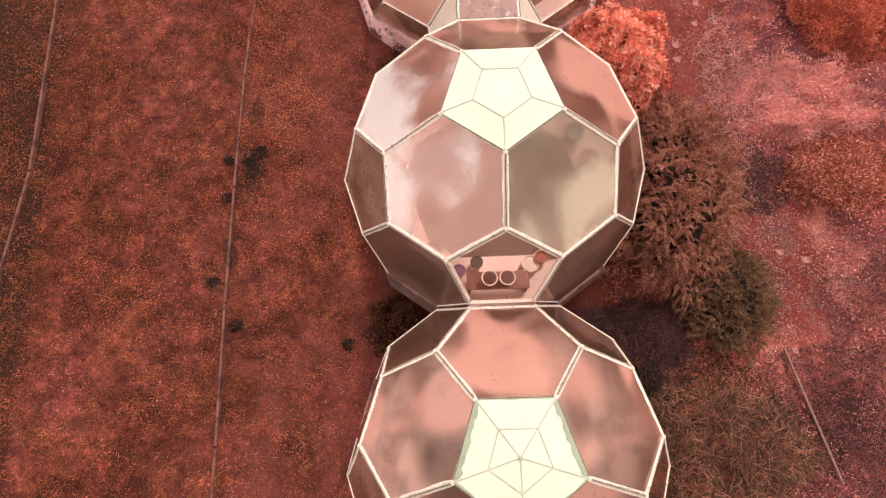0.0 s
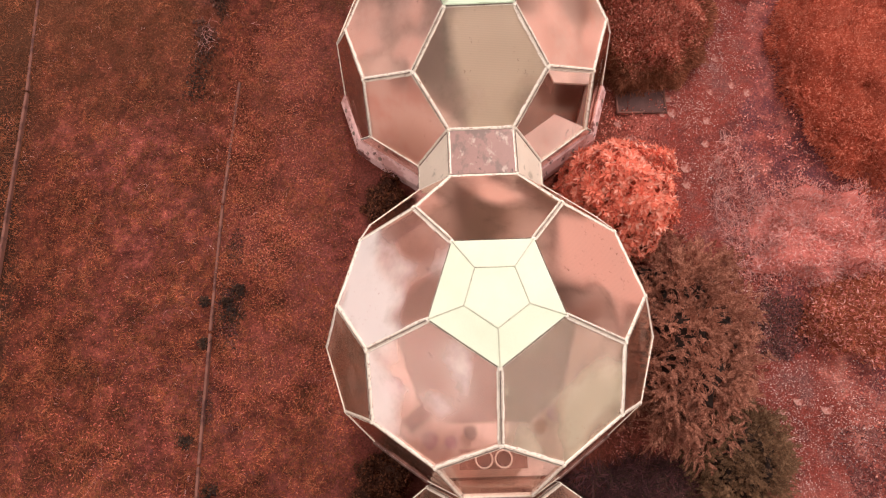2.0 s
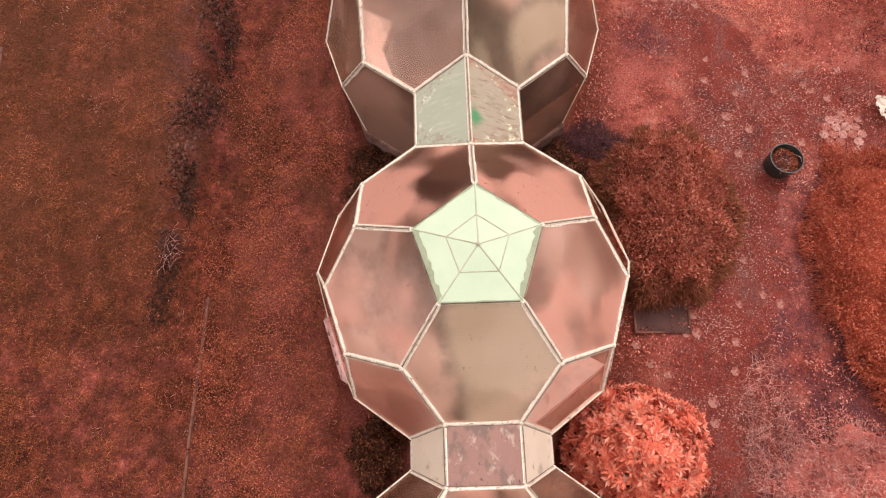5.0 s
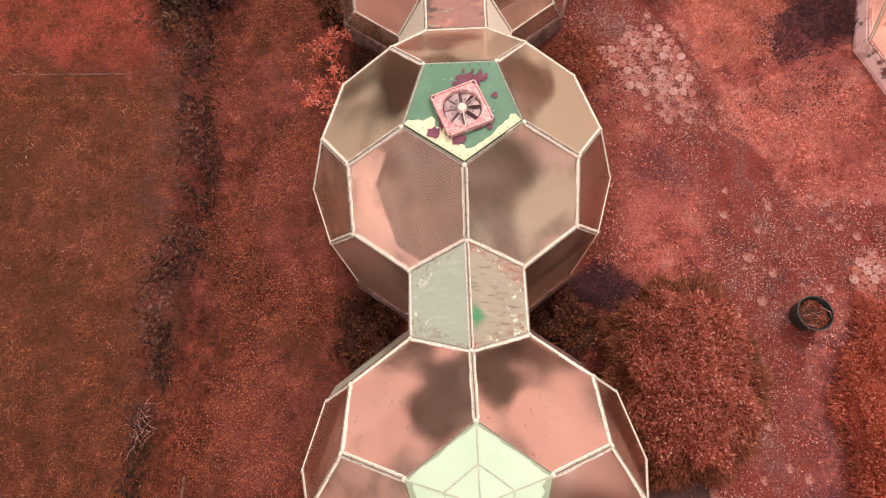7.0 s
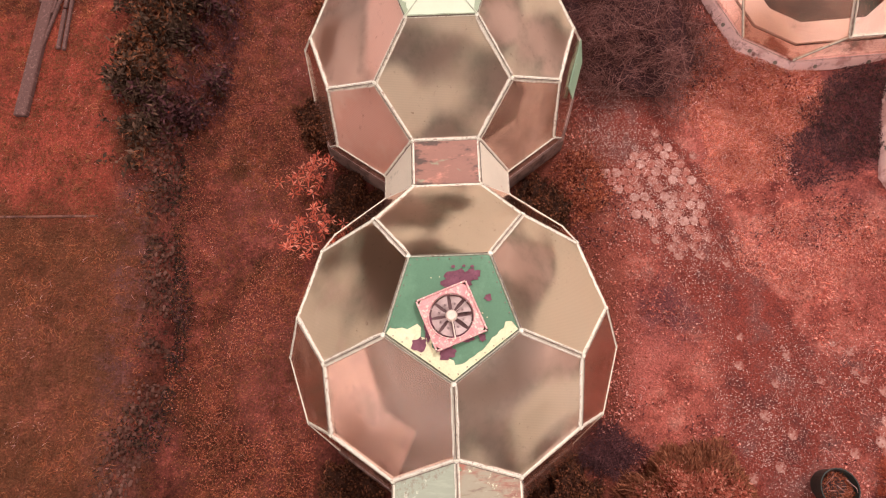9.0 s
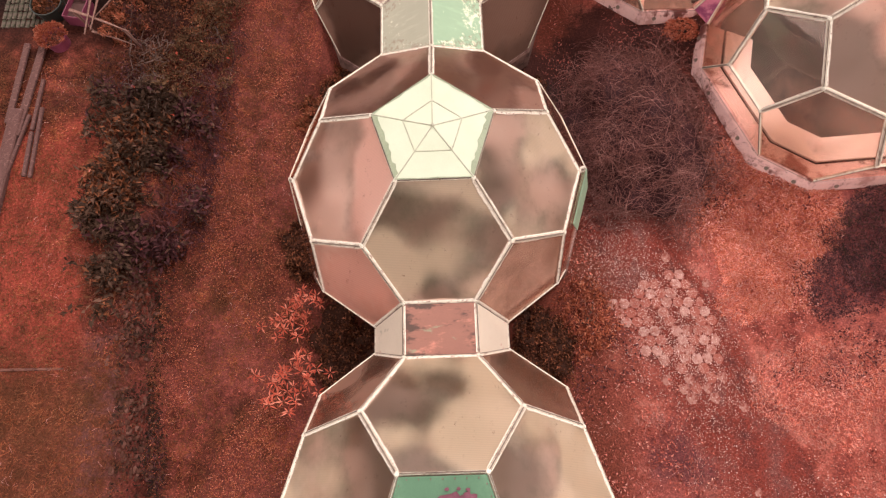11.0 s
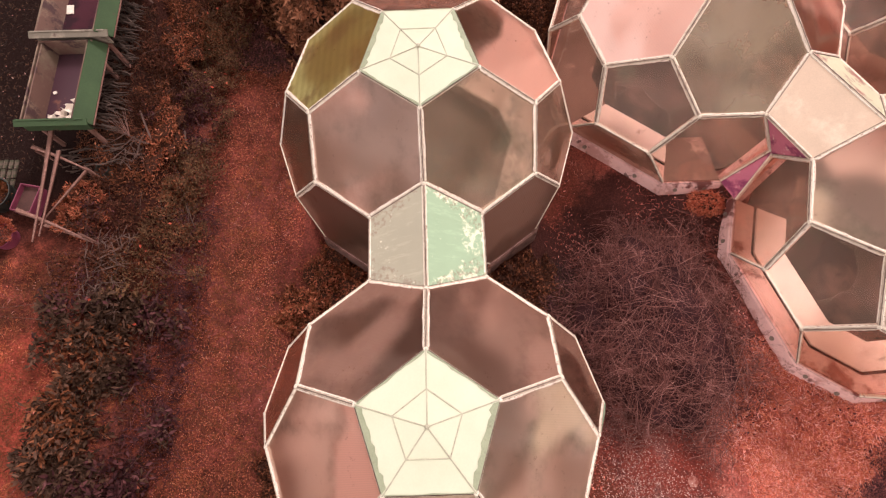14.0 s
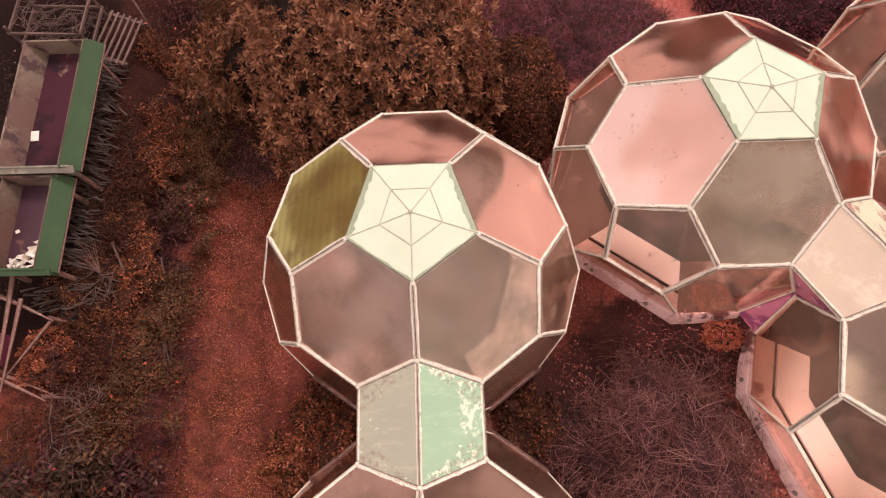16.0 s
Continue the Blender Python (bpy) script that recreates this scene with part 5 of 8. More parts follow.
def extractor_fan():
    at = Vector((0.0, -0.09, CENTRE_Z + C[1, 0, 0].z + 0.034))
    foot = thing("extractor_fan", Matrix.Translation(at) @ pose(0, 0, 0, 0, 0, 21), "square pink-flaked extractor fan on the green lid", "fan")
    half, hole, n = 0.372, 0.318, 32
    # frame: a square plate with a round hole and a folded rim
    ang = [2 * math.pi * s / n + math.pi / n for s in range(n)]
    sq = [Vector((math.cos(a), math.sin(a), 0)) * (half / max(abs(math.cos(a)), abs(math.sin(a)))) for a in ang]
    ci = [Vector((math.cos(a), math.sin(a), 0)) * hole for a in ang]
    corners = []
    v = [q + Vector((0, 0, 0.075)) for q in sq] + [q + Vector((0, 0, 0.085)) for q in ci] + [q + Vector((0, 0, 0.0)) for q in sq] + [q * 0.96 + Vector((0, 0, -0.02)) for q in ci]
    f = []
    for s in range(n):
        t = (s + 1) % n
        f += [(s, t, n + t, n + s), (2 * n + s, 2 * n + t, t, s), (n + s, n + t, 3 * n + t, 3 * n + s)]
    part("frame", mesh_of("frame", v, f, M["fan_frame"]), foot, "square plate with flaking pink paint")
    for s in range(4):
        bm = box_bm(2 * half + 0.03, 0.022, 0.1, (0, 0, 0))
        rim = part("rim", (bm, M["fan_frame"]), foot)
        rim.matrix_local = pose(0, 0, 0, 0, 0, 90 * s) @ Matrix.Translation((0, half + 0.004, 0.045))
    # a dark disc on the lid stands in for the shaded opening
    bm = bmesh.new()
    bmesh.ops.create_circle(bm, cap_ends=True, segments=24, radius=hole * 0.98)
    well = part("well", (bm, M["fan_shadow"]), foot, "dark disc for the shadowed opening under the blades")
    well.matrix_local = Matrix.Translation((0, 0, 0.004))
    n2, v, f = 32, [], []
    for s in range(n2):
        a = 2 * math.pi * s / n2
        for r, z in ((hole + 0.018, 0.083), (hole + 0.012, 0.098), (hole - 0.004, 0.098), (hole - 0.008, 0.06)):
            v.append((r * math.cos(a), r * math.sin(a), z))
    for s in range(n2):
        f += [(4 * s + q, 4 * s + q + 1, 4 * ((s + 1) % n2) + q + 1, 4 * ((s + 1) % n2) + q) for q in range(3)]
    part("ring", mesh_of("ring", v, f, M["fan_frame"], smooth=True), foot, "raised ring round the blades")
    # blades, at rest
    verts, faces = [], []
    for i in range(6):
        for j in range(4):
            r, w = 0.07 + i * 0.043, (-0.5 + j / 3) * (0.62 + 0.14 * i) * 0.5
            verts.append(Vector((r * math.cos(w), r * math.sin(w) , 0.03 + (j - 1.5) * -0.016)))
    for i in range(5):
        for j in range(3):
            faces.append((i * 4 + j, i * 4 + j + 1, i * 4 + j + 5, i * 4 + j + 4))
    blade = mesh_of("blade", verts, faces, M["fan_blade"], smooth=True)
    for s in range(8):
        ob = part("blade", blade, foot)
        ob.matrix_local = pose(0, 0, 0.005, 0, 0, 45 * s + 8)
    bm = bmesh.new()
    bmesh.ops.create_cone(bm, cap_ends=True, segments=20, radius1=0.085, radius2=0.066, depth=0.06)
    hub = part("hub", (bm, M["fan_hub"]), foot, "pale round motor hub")
    hub.matrix_local = Matrix.Translation((0, 0, 0.085))
    for a in (278 - 21,):
        bm = box_bm(0.30, 0.016, 0.012, (0.19, 0, 0))
        arm = part("bracket", (bm, M["fan_hub"]), foot)
        arm.matrix_local = pose(0, 0, 0.098, 0, 0, a)
    for a in (20, 140, 200, 320):
        bm = box_bm(0.24, 0.008, 0.008, (0.2, 0, 0))
        arm = part("stay", (bm, M["fan_blade"]), foot)
        arm.matrix_local = pose(0, 0, 0.09, 0, 0, a)


extractor_fan()


# ---- propped vent flaps low on the domes ----
def flap(site, j, mat, swing, low, span=(0.05, 0.95)):
    """The upright hexagon's lower half hangs open from its middle line."""
    foot = DOMES[site]
    at, yaw = SITES[site]
    a, b = C[4, j, 1], C[4, (j + 1) % 5, -1]
    c, d = C[5, (j + 1) % 5, -1], C[5, j, 1]
    mid = (a + b) / 2
    out = Vector((mid.x, mid.y, 0)).normalized()
    down = ((c + d) / 2 - mid).normalized()
    fall = (down * math.cos(swing) + out * math.sin(swing)).normalized()
    lo, hi = span
    p = [a.lerp(b, lo) + out * 0.03, a.lerp(b, hi) + out * 0.03, a.lerp(b, hi - 0.05) + fall * low, a.lerp(b, lo + 0.05) + fall * low]
    ob = part("vent_flap", slab(p, 0.02, M[mat], out=out, name="vent_flap"), foot, "propped open ventilation flap")
    ob.matrix_local = Matrix.Translation((0, 0, CENTRE_Z))


flap("C", 0, "tunnel_grey", 0.35, 0.28)
flap("D", 0, "pane", 0.3, 0.7)
flap("E", 3, "mint_flap", 0.15, 0.6, (0.5, 1.0))


# ---- floors, staging and pots inside the domes ----
def dome_floor(site):
    at, yaw = SITES[site]
    ring = [(0.0, 0.0)] + [(r * math.cos(a / 4), r * math.sin(a / 4)) for a in range(25) for r in (1.3, 2.5)]
    z = max(at[2] - CENTRE_Z, max(float(ground_z(at[0] + p, at[1] + q)) for p, q in ring) - 0.04)
    n = 20
    v = [(0, 0, 0.07)] + [(2.62 * math.cos(2 * math.pi * s / n), 2.62 * math.sin(2 * math.pi * s / n), 0.07) for s in range(n)]
    v += [(2.62 * math.cos(2 * math.pi * s / n), 2.62 * math.sin(2 * math.pi * s / n), -0.15) for s in range(n)]
    f = [(0, 1 + s, 1 + (s + 1) % n) for s in range(n)] + [(1 + s, n + 1 + s, n + 1 + (s + 1) % n, 1 + (s + 1) % n) for s in range(n)]
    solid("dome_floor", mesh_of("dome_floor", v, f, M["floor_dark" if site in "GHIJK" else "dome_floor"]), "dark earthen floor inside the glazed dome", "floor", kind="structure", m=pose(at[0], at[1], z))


for site in "ABCDEFGHIJK":
    dome_floor(site)


def pot_mesh(r=0.12, h=0.2, mat="terracotta"):
    bm = bmesh.new()
    rings = [(r * 0.72, 0), (r, h * 0.82), (r * 1.08, h * 0.82), (r * 1.08, h), (r * 0.95, h), (r * 0.9, h * 0.85)]
    n, vs = 14, []
    for rr, z in rings:
        vs.append([bm.verts.new((rr * math.cos(2 * math.pi * s / n), rr * math.sin(2 * math.pi * s / n), z)) for s in range(n)])
    for a, b in zip(vs, vs[1:]):
        for s in range(n):
            bm.faces.new((a[s], a[(s + 1) % n], b[(s + 1) % n], b[s]))
    bm.faces.new(vs[-1])
    bm.faces.new(vs[0][::-1])
    me = bpy.data.meshes.new("pot")
    bm.normal_update()
    bm.to_mesh(me)
    me.materials.append(M[mat])
    return me


POT, BIG_POT, BLACK_POT = pot_mesh(), pot_mesh(0.17, 0.26), pot_mesh(0.2, 0.3, "black_plastic")
rng_in = random.Random(21)
for site, turns in (("B", (36, 108)),):
    at, yaw = SITES[site]
    for turn in turns:
        for s in range(2):
            me = rng_in.choice((POT, BIG_POT, BLACK_POT))
            place = pose(at[0], at[1], at[2] - CENTRE_Z + 0.567, 0, 0, yaw + turn) @ Matrix.Translation((1.85 + 0.3 * rng_in.random(), -0.35 + 0.6 * s + 0.1 * rng_in.random(), 0))
            solid("plant_pot", me, "plant pot standing on the ledge inside the dome", "pot", "pots in the domes", m=place)
# a seed tray, bowls and pots on the ledges of the second dome, vague behind the hazy sheets
SHELF_Z = SITES["B"][0][2] - 0.485 + 0.003
tray = thing("seed_tray", pose(-1.36, -13.22, SHELF_Z, 0, 0, 38), "dark plastic seed tray on the ledge behind hazy glass", "tray")
part("base", (box_bm(0.52, 0.3, 0.02, (0, 0, 0.01), bevel=0.003), M["black_plastic"]), tray)
for x, y, sx, sy in ((0, 0.145, 0.52, 0.012), (0, -0.145, 0.52, 0.012), (0.254, 0, 0.012, 0.278), (-0.254, 0, 0.012, 0.278)):
    part("side", (box_bm(sx, sy, 0.07, (x, y, 0.055)), M["black_plastic"]), tray)
part("compost", (box_bm(0.49, 0.27, 0.04, (0, 0, 0.04)), M["soil"]), tray)
for x, y, r, h, mat, words in ((-1.78, -12.62, 0.16, 0.16, "tunnel_pink", "bright pink plastic bowl"), (-1.12, -13.62, 0.15, 0.2, "violet_plastic", "violet plastic pot"), (-0.74, -13.66, 0.12, 0.2, "violet_plastic", "violet plastic pot"),
                              (-0.38, -13.5, 0.12, 0.2, "black_plastic", "black plastic pot"), (1.58, -12.75, 0.14, 0.16, "paper", "white round bowl"), (1.2, -13.2, 0.14, 0.18, "violet_plastic", "violet plastic pot"), (0.7, -13.55, 0.17, 0.14, "paper", "white round bowl")):
    me = pot_mesh(r, h, mat)
    solid("plant_pot", me, words + " on the ledge behind hazy glass", "pot", "pots in the domes", m=pose(x, y, SHELF_Z))
# two round tubs with pale rims under the south pane of the second dome
for x in (-0.17, 0.17):
    foot = thing("round_tub", pose(x + 0.0, -13.95, 1.1), "round dark tub with a pale rim behind glass", "tub", "tubs")
    bm = bmesh.new()
    bmesh.ops.create_cone(bm, cap_ends=True, segments=24, radius1=0.12, radius2=0.14, depth=0.2)
    part("bowl", (bm, M["soil"]), foot)
    n, vs, fs = 28, [], []
    for s in range(n):
        a = 2 * math.pi * s / n
        for q in range(6):
            b = 2 * math.pi * q / 6
            r = 0.145 + 0.016 * math.cos(b)
            vs.append((r * math.cos(a), r * math.sin(a), 0.1 + 0.016 * math.sin(b)))
    for s in range(n):
        for q in range(6):
            fs.append((s * 6 + q, ((s + 1) % n) * 6 + q, ((s + 1) % n) * 6 + (q + 1) % 6, s * 6 + (q + 1) % 6))
    part("rim", mesh_of("rim", vs, fs, M["paper"], smooth=True), foot, "pale rolled rim")
foot = thing("shelf", pose(0, -13.95, 0), "plank shelf under the south pane of the dome", "shelf")
part("board", (box_bm(1.2, 0.35, 0.03, (0, 0, 0.985), bevel=0.004), M["timber"]), foot)
for x in (-0.55, 0.55):
    part("leg", (box_bm(0.05, 0.3, 0.97, (x, 0, 0.485)), M["timber"]), foot)


# ---- plants ----
class Leaves:
    """Gathers many small leaves into one mesh."""

    def __init__(self, seed):
        self.r = np.random.default_rng(seed)
        self.v, self.f, self.m, self.n = [], [], [], 0

    def unit(self, n):
        u = self.r.normal(size=(n, 3))
        return u / np.linalg.norm(u, axis=1, keepdims=True)

    def add(self, base, way, face, length, width, slot=0, fold=0.15):
        """Diamond leaves: from base along way, lying square to face."""
        n = len(base)
        way = way / np.maximum(np.linalg.norm(way, axis=1, keepdims=True), 1e-6)
        side = np.cross(way, face)
        side /= np.maximum(np.linalg.norm(side, axis=1, keepdims=True), 1e-6)
        up = np.cross(side, way)
        length = np.broadcast_to(np.asarray(length, float).reshape(-1, 1), (n, 1))
        width = np.broadcast_to(np.asarray(width, float).reshape(-1, 1), (n, 1))
        mid = base + way * length * 0.45
        v = np.stack([base, mid + side * width / 2 + up * width * fold, base + way * length - up * length * 0.06, mid - side * width / 2 + up * width * fold], 1)
        i = self.n + np.arange(n)[:, None] * 4
        self.v.append(v.reshape(-1, 3))
        self.f.append(np.concatenate([i + [0, 1, 2], i + [0, 2, 3]], 0) if False else np.stack([i + [0, 1, 2], i + [0, 2, 3]], 1).reshape(-1, 3))
        self.m.append(np.full(2 * n, slot))
        self.n += 4 * n

    def blades(self, base, way, length, width, bend, slot=0):
        """Grass blades of two segments, bent over towards the ground."""
        n = len(base)
        way = way / np.linalg.norm(way, axis=1, keepdims=True)
        side = np.cross(way, [0, 0, 1.0])
        side /= np.maximum(np.linalg.norm(side, axis=1, keepdims=True), 1e-6)
        length, width, bend = (np.broadcast_to(np.asarray(q, float).reshape(-1, 1), (n, 1)) for q in (length, width, bend))
        mid = base + way * length * 0.55
        tip = mid + way * length * 0.45 - np.array([0, 0, 1.0]) * length * bend
        v = np.stack([base - side * width / 2, base + side * width / 2, mid - side * width * 0.4, mid + side * width * 0.4, tip], 1)
        i = self.n + np.arange(n)[:, None] * 5
        self.v.append(v.reshape(-1, 3))
        self.f.append(np.stack([i + [0, 1, 3], i + [0, 3, 2], i + [2, 3, 4]], 1).reshape(-1, 3))
        self.m.append(np.full(3 * n, slot))
        self.n += 5 * n

    def twigs(self, pts, radius, slot=0):
        """Thin three-sided stems through pts (n, k, 3), tapering."""
        n, k, _ = pts.shape
        d = np.gradient(pts, axis=1)
        d /= np.maximum(np.linalg.norm(d, axis=2, keepdims=True), 1e-6)
        a = np.cross(d, np.array([0.3, 0.5, 0.81]))
        a /= np.maximum(np.linalg.norm(a, axis=2, keepdims=True), 1e-6)
        b = np.cross(d, a)
        rad = np.asarray(radius, float).reshape(-1, 1, 1) * np.linspace(1, 0.3, k).reshape(1, k, 1)
        ring = np.stack([pts + rad * (a * math.cos(q) + b * math.sin(q)) for q in (0, 2.1, 4.2)], 2)
        self.v.append(ring.reshape(-1, 3))
        i = self.n + np.arange(n)[:, None] * (3 * k)
        for s in range(k - 1):
            for q in range(3):
                o = [3 * s + q, 3 * s + (q + 1) % 3, 3 * s + 3 + (q + 1) % 3, 3 * s + 3 + q]
                self.f.append(np.stack([i + o[:3], i + [o[0], o[2], o[3]]], 1).reshape(-1, 3))
                self.m.append(np.full(2 * n, slot))
        self.n += n * 3 * k

    def mesh(self, name, mats):
        me = bpy.data.meshes.new(name)
        v, f = np.concatenate(self.v), np.concatenate(self.f).astype(np.int32)
        me.vertices.add(len(v))
        me.vertices.foreach_set("co", v.astype(np.float32).ravel())
        me.loops.add(3 * len(f))
        me.loops.foreach_set("vertex_index", f.ravel())
        me.polygons.add(len(f))
        me.polygons.foreach_set("loop_start", np.arange(0, 3 * len(f), 3, dtype=np.int32))
        me.polygons.foreach_set("material_index", np.concatenate(self.m).astype(np.int32))
        for mat in mats:
            me.materials.append(M[mat])
        me.update(calc_edges=True)
        me.validate()
        return me


def lumps(u, seed, amount=0.18, scale=2.2):
    """An uneven outline: how far the crown reaches along each direction."""
    off = Vector((seed * 3.7, seed * 1.3, seed * 2.9))
    return np.array([1 + amount * 2 * noise.noise(Vector(q) * scale + off) for q in u])


def shell(lv, n, size, seed, low=-0.15, amount=0.18, scale=2.2, depth=(0.8, 1.0)):
    """Points on a lumpy dome of half-axes size about its foot's middle, and the way out."""
    u = lv.unit(int(n * 2.2))
    u = u[u[:, 2] > low][:n]
    r = lumps(u, seed, amount, scale) * lv.r.uniform(depth[0], depth[1], len(u)) ** 0.7
    p = u * r[:, None] * np.array(size)
    out = u / np.array(size)
    return p, out / np.linalg.norm(out, axis=1, keepdims=True)


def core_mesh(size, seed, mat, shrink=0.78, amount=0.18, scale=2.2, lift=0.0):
    """A solid lump that fills a crown; dark colours paint the shade inside it."""
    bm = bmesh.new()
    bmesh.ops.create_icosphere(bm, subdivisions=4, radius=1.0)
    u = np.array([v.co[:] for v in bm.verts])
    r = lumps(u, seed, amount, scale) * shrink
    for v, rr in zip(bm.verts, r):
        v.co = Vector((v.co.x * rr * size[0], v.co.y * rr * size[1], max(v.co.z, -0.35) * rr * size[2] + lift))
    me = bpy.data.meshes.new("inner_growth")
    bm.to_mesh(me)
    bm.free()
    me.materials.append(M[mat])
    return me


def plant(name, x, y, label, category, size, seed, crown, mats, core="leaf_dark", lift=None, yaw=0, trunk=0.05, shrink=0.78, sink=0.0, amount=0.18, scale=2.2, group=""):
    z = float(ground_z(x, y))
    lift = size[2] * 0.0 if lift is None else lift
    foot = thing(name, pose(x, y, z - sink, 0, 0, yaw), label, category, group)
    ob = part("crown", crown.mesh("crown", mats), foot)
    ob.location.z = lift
    # an added lump, mostly dark, for the shade between the leaves
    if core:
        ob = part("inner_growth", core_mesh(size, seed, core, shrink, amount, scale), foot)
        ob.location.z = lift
    if trunk:
        lv = Leaves(seed + 500)
        n = 5
        t = np.linspace(0, 1, 5)[None, :, None]
        ang = np.arange(n) * 2 * np.pi / n + seed
        end = np.stack([np.cos(ang) * size[0] * 0.4, np.sin(ang) * size[1] * 0.4, np.full(n, lift + size[2] * 0.5)], -1)[:, None]
        pts = np.concatenate([end * t ** np.array([1.5, 1.5, 0.8])])
        pts[..., 2] -= 0.05
        lv.twigs(pts, np.full(n, trunk))
        part("stem", lv.mesh("stem", ["bark"]), foot)
    return foot


def rosettes(lv, p, out, count, length, width, lean=0.45, slot=0):
    """A star of leaves at each point, opening along out."""
    n = len(p)
    ref = np.where(np.abs(out[:, 2:]) > 0.9, np.array([[1.0, 0, 0]]), np.array([[0, 0, 1.0]]))
    a = np.cross(out, ref)
    a /= np.linalg.norm(a, axis=1, keepdims=True)
    b = np.cross(out, a)
    ph = lv.r.uniform(0, 6.28, n)
    for i in range(count):
        ang = ph + i * 2.4 + lv.r.normal(0, 0.25, n)
        tilt = lv.r.uniform(lean * 0.4, lean * 1.9, n)[:, None]
        rad = a * np.cos(ang)[:, None] + b * np.sin(ang)[:, None]
        way = rad + out * tilt
        s = lv.r.uniform(0.75, 1.15, n)
        lv.add(p + rad * 0.01, way, out - rad * tilt, length * s, width * s, slot)


def rosette_shrub(name, x, y, label, size, seed, n, length, width, mat, count=8, lean=0.45, core="leaf_dark", low=-0.25, lift=0.0, amount=0.2, scale=2.4, group="", shrink=0.8):
    lv = Leaves(seed)
    p, out = shell(lv, n, size, seed, low, amount, scale, (0.72, 1.05))
    way = out + lv.unit(len(p)) * 0.35 + np.array([0, 0, 0.25])
    way /= np.linalg.norm(way, axis=1, keepdims=True)
    rosettes(lv, p, way, count, length, width, lean)
    return plant(name, x, y, label, "shrub", size, seed, lv, [mat], core, lift, amount=amount, scale=scale, group=group, shrink=shrink)


def fine_shrub(name, x, y, label, size, seed, n, length, width, mat, core, low=-0.1, yaw=0, amount=0.12, scale=2.6, hang=0.0, upright=0.6, point=0.5, second=None, group="", lift=0.0, shrink=0.86):
    """A dense low bush of tiny leaves, some of them in a second tone."""
    lv = Leaves(seed)
    p, out = shell(lv, n, size, seed, low, amount, scale, (0.8, 1.04))
    way = out * point + lv.unit(len(p)) + np.array([0, 0, upright * 0.3]) - np.array([0, 0, hang]) * (1 - np.clip(out[:, 2:], 0, 1)) * 2
    face = out + lv.unit(len(p)) * 0.65 + np.array([0, 0, 0.3])
    slot = 0
    k = int(len(p) * (0.75 if second else 1))
    s = lv.r.uniform(0.6, 1.3, len(p))
    lv.add(p[:k], way[:k], face[:k], length * s[:k], width * s[:k], 0)
    if second:
        lv.add(p[k:] * 1.01, way[k:], face[k:], length * s[k:] * 1.2, width * s[k:] * 1.1, 1)
    return plant(name, x, y, label, "shrub", size, seed, lv, [mat] + ([second] if second else []), core, lift, yaw, amount=amount, scale=scale, group=group, shrink=shrink)


def clipped_shrub(name, x, y, label, size, seed, n, length, width, top, side, rim, yaw=0):
    """A sheared bush: short leaves on top with gaps into the dark, longer hanging ones round its skirt."""
    lv = Leaves(seed)
    p, out = shell(lv, n, size, seed, -0.1, 0.1, 3.8, (0.84, 1.03))
    gap = np.array([noise.noise(Vector(q) * 5.5) + 0.6 * noise.noise(Vector(q) * 13) for q in p]) + lv.r.uniform(-0.12, 0.12, len(p))
    ok = gap > -0.55
    p, out, gap = p[ok] * (1 + 0.045 * gap[ok, None]), out[ok], gap[ok]
    n = len(p)
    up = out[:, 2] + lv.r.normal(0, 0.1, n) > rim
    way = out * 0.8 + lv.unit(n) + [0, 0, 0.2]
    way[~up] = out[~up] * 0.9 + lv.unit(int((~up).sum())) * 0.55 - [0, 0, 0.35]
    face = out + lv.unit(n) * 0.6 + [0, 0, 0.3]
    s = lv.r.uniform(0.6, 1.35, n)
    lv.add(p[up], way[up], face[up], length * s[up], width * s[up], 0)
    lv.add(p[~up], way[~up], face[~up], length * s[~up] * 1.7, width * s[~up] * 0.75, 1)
    return plant(name, x, y, label, "shrub", size, seed, lv, [top, side], side, 0.0, yaw, amount=0.1, scale=3.8, shrink=0.88)


def sprig_conifer(name, x, y, label, size, seed, n, mat, core, length=0.26, per=16, needle=0.06, width=0.016, droop=0.25, yaw=0, low=-0.15, amount=0.24):
    """A conifer of feathery sprigs that point outward and nod."""
    lv = Leaves(seed)
    p, out = shell(lv, n, size, seed, low, amount, 3.4, (0.62, 1.0))
    n = len(p)
    way = out * 0.75 + lv.unit(n) * 0.75 + np.array([0, 0, 0.1])
    way /= np.linalg.norm(way, axis=1, keepdims=True)
    up = np.tile([0, 0, 1.0], (n, 1)) + lv.unit(n) * 0.3
    side = np.cross(way, up)
    side /= np.maximum(np.linalg.norm(side, axis=1, keepdims=True), 1e-6)
    ln = length * lv.r.uniform(0.6, 1.2, n)
    for i in range(per):
        f = (i + 0.5) / per
        at = p + way * (ln * f)[:, None] - np.array([0, 0, 1.0]) * (ln * droop * f * f)[:, None]
        s = 1 if i % 2 else -1
        w = way * 0.9 + side * s * 0.8 * (1 - 0.5 * f) + np.array([0, 0, -0.3 * f])
        lv.add(at, w, np.cross(side, way) + lv.unit(n) * 0.2, needle * (1.25 - 0.7 * f), width, 0)
    return plant(name, x, y, label, "conifer", size, seed, lv, [mat], core, 0.0, yaw, amount=amount, scale=3.4, shrink=0.7)


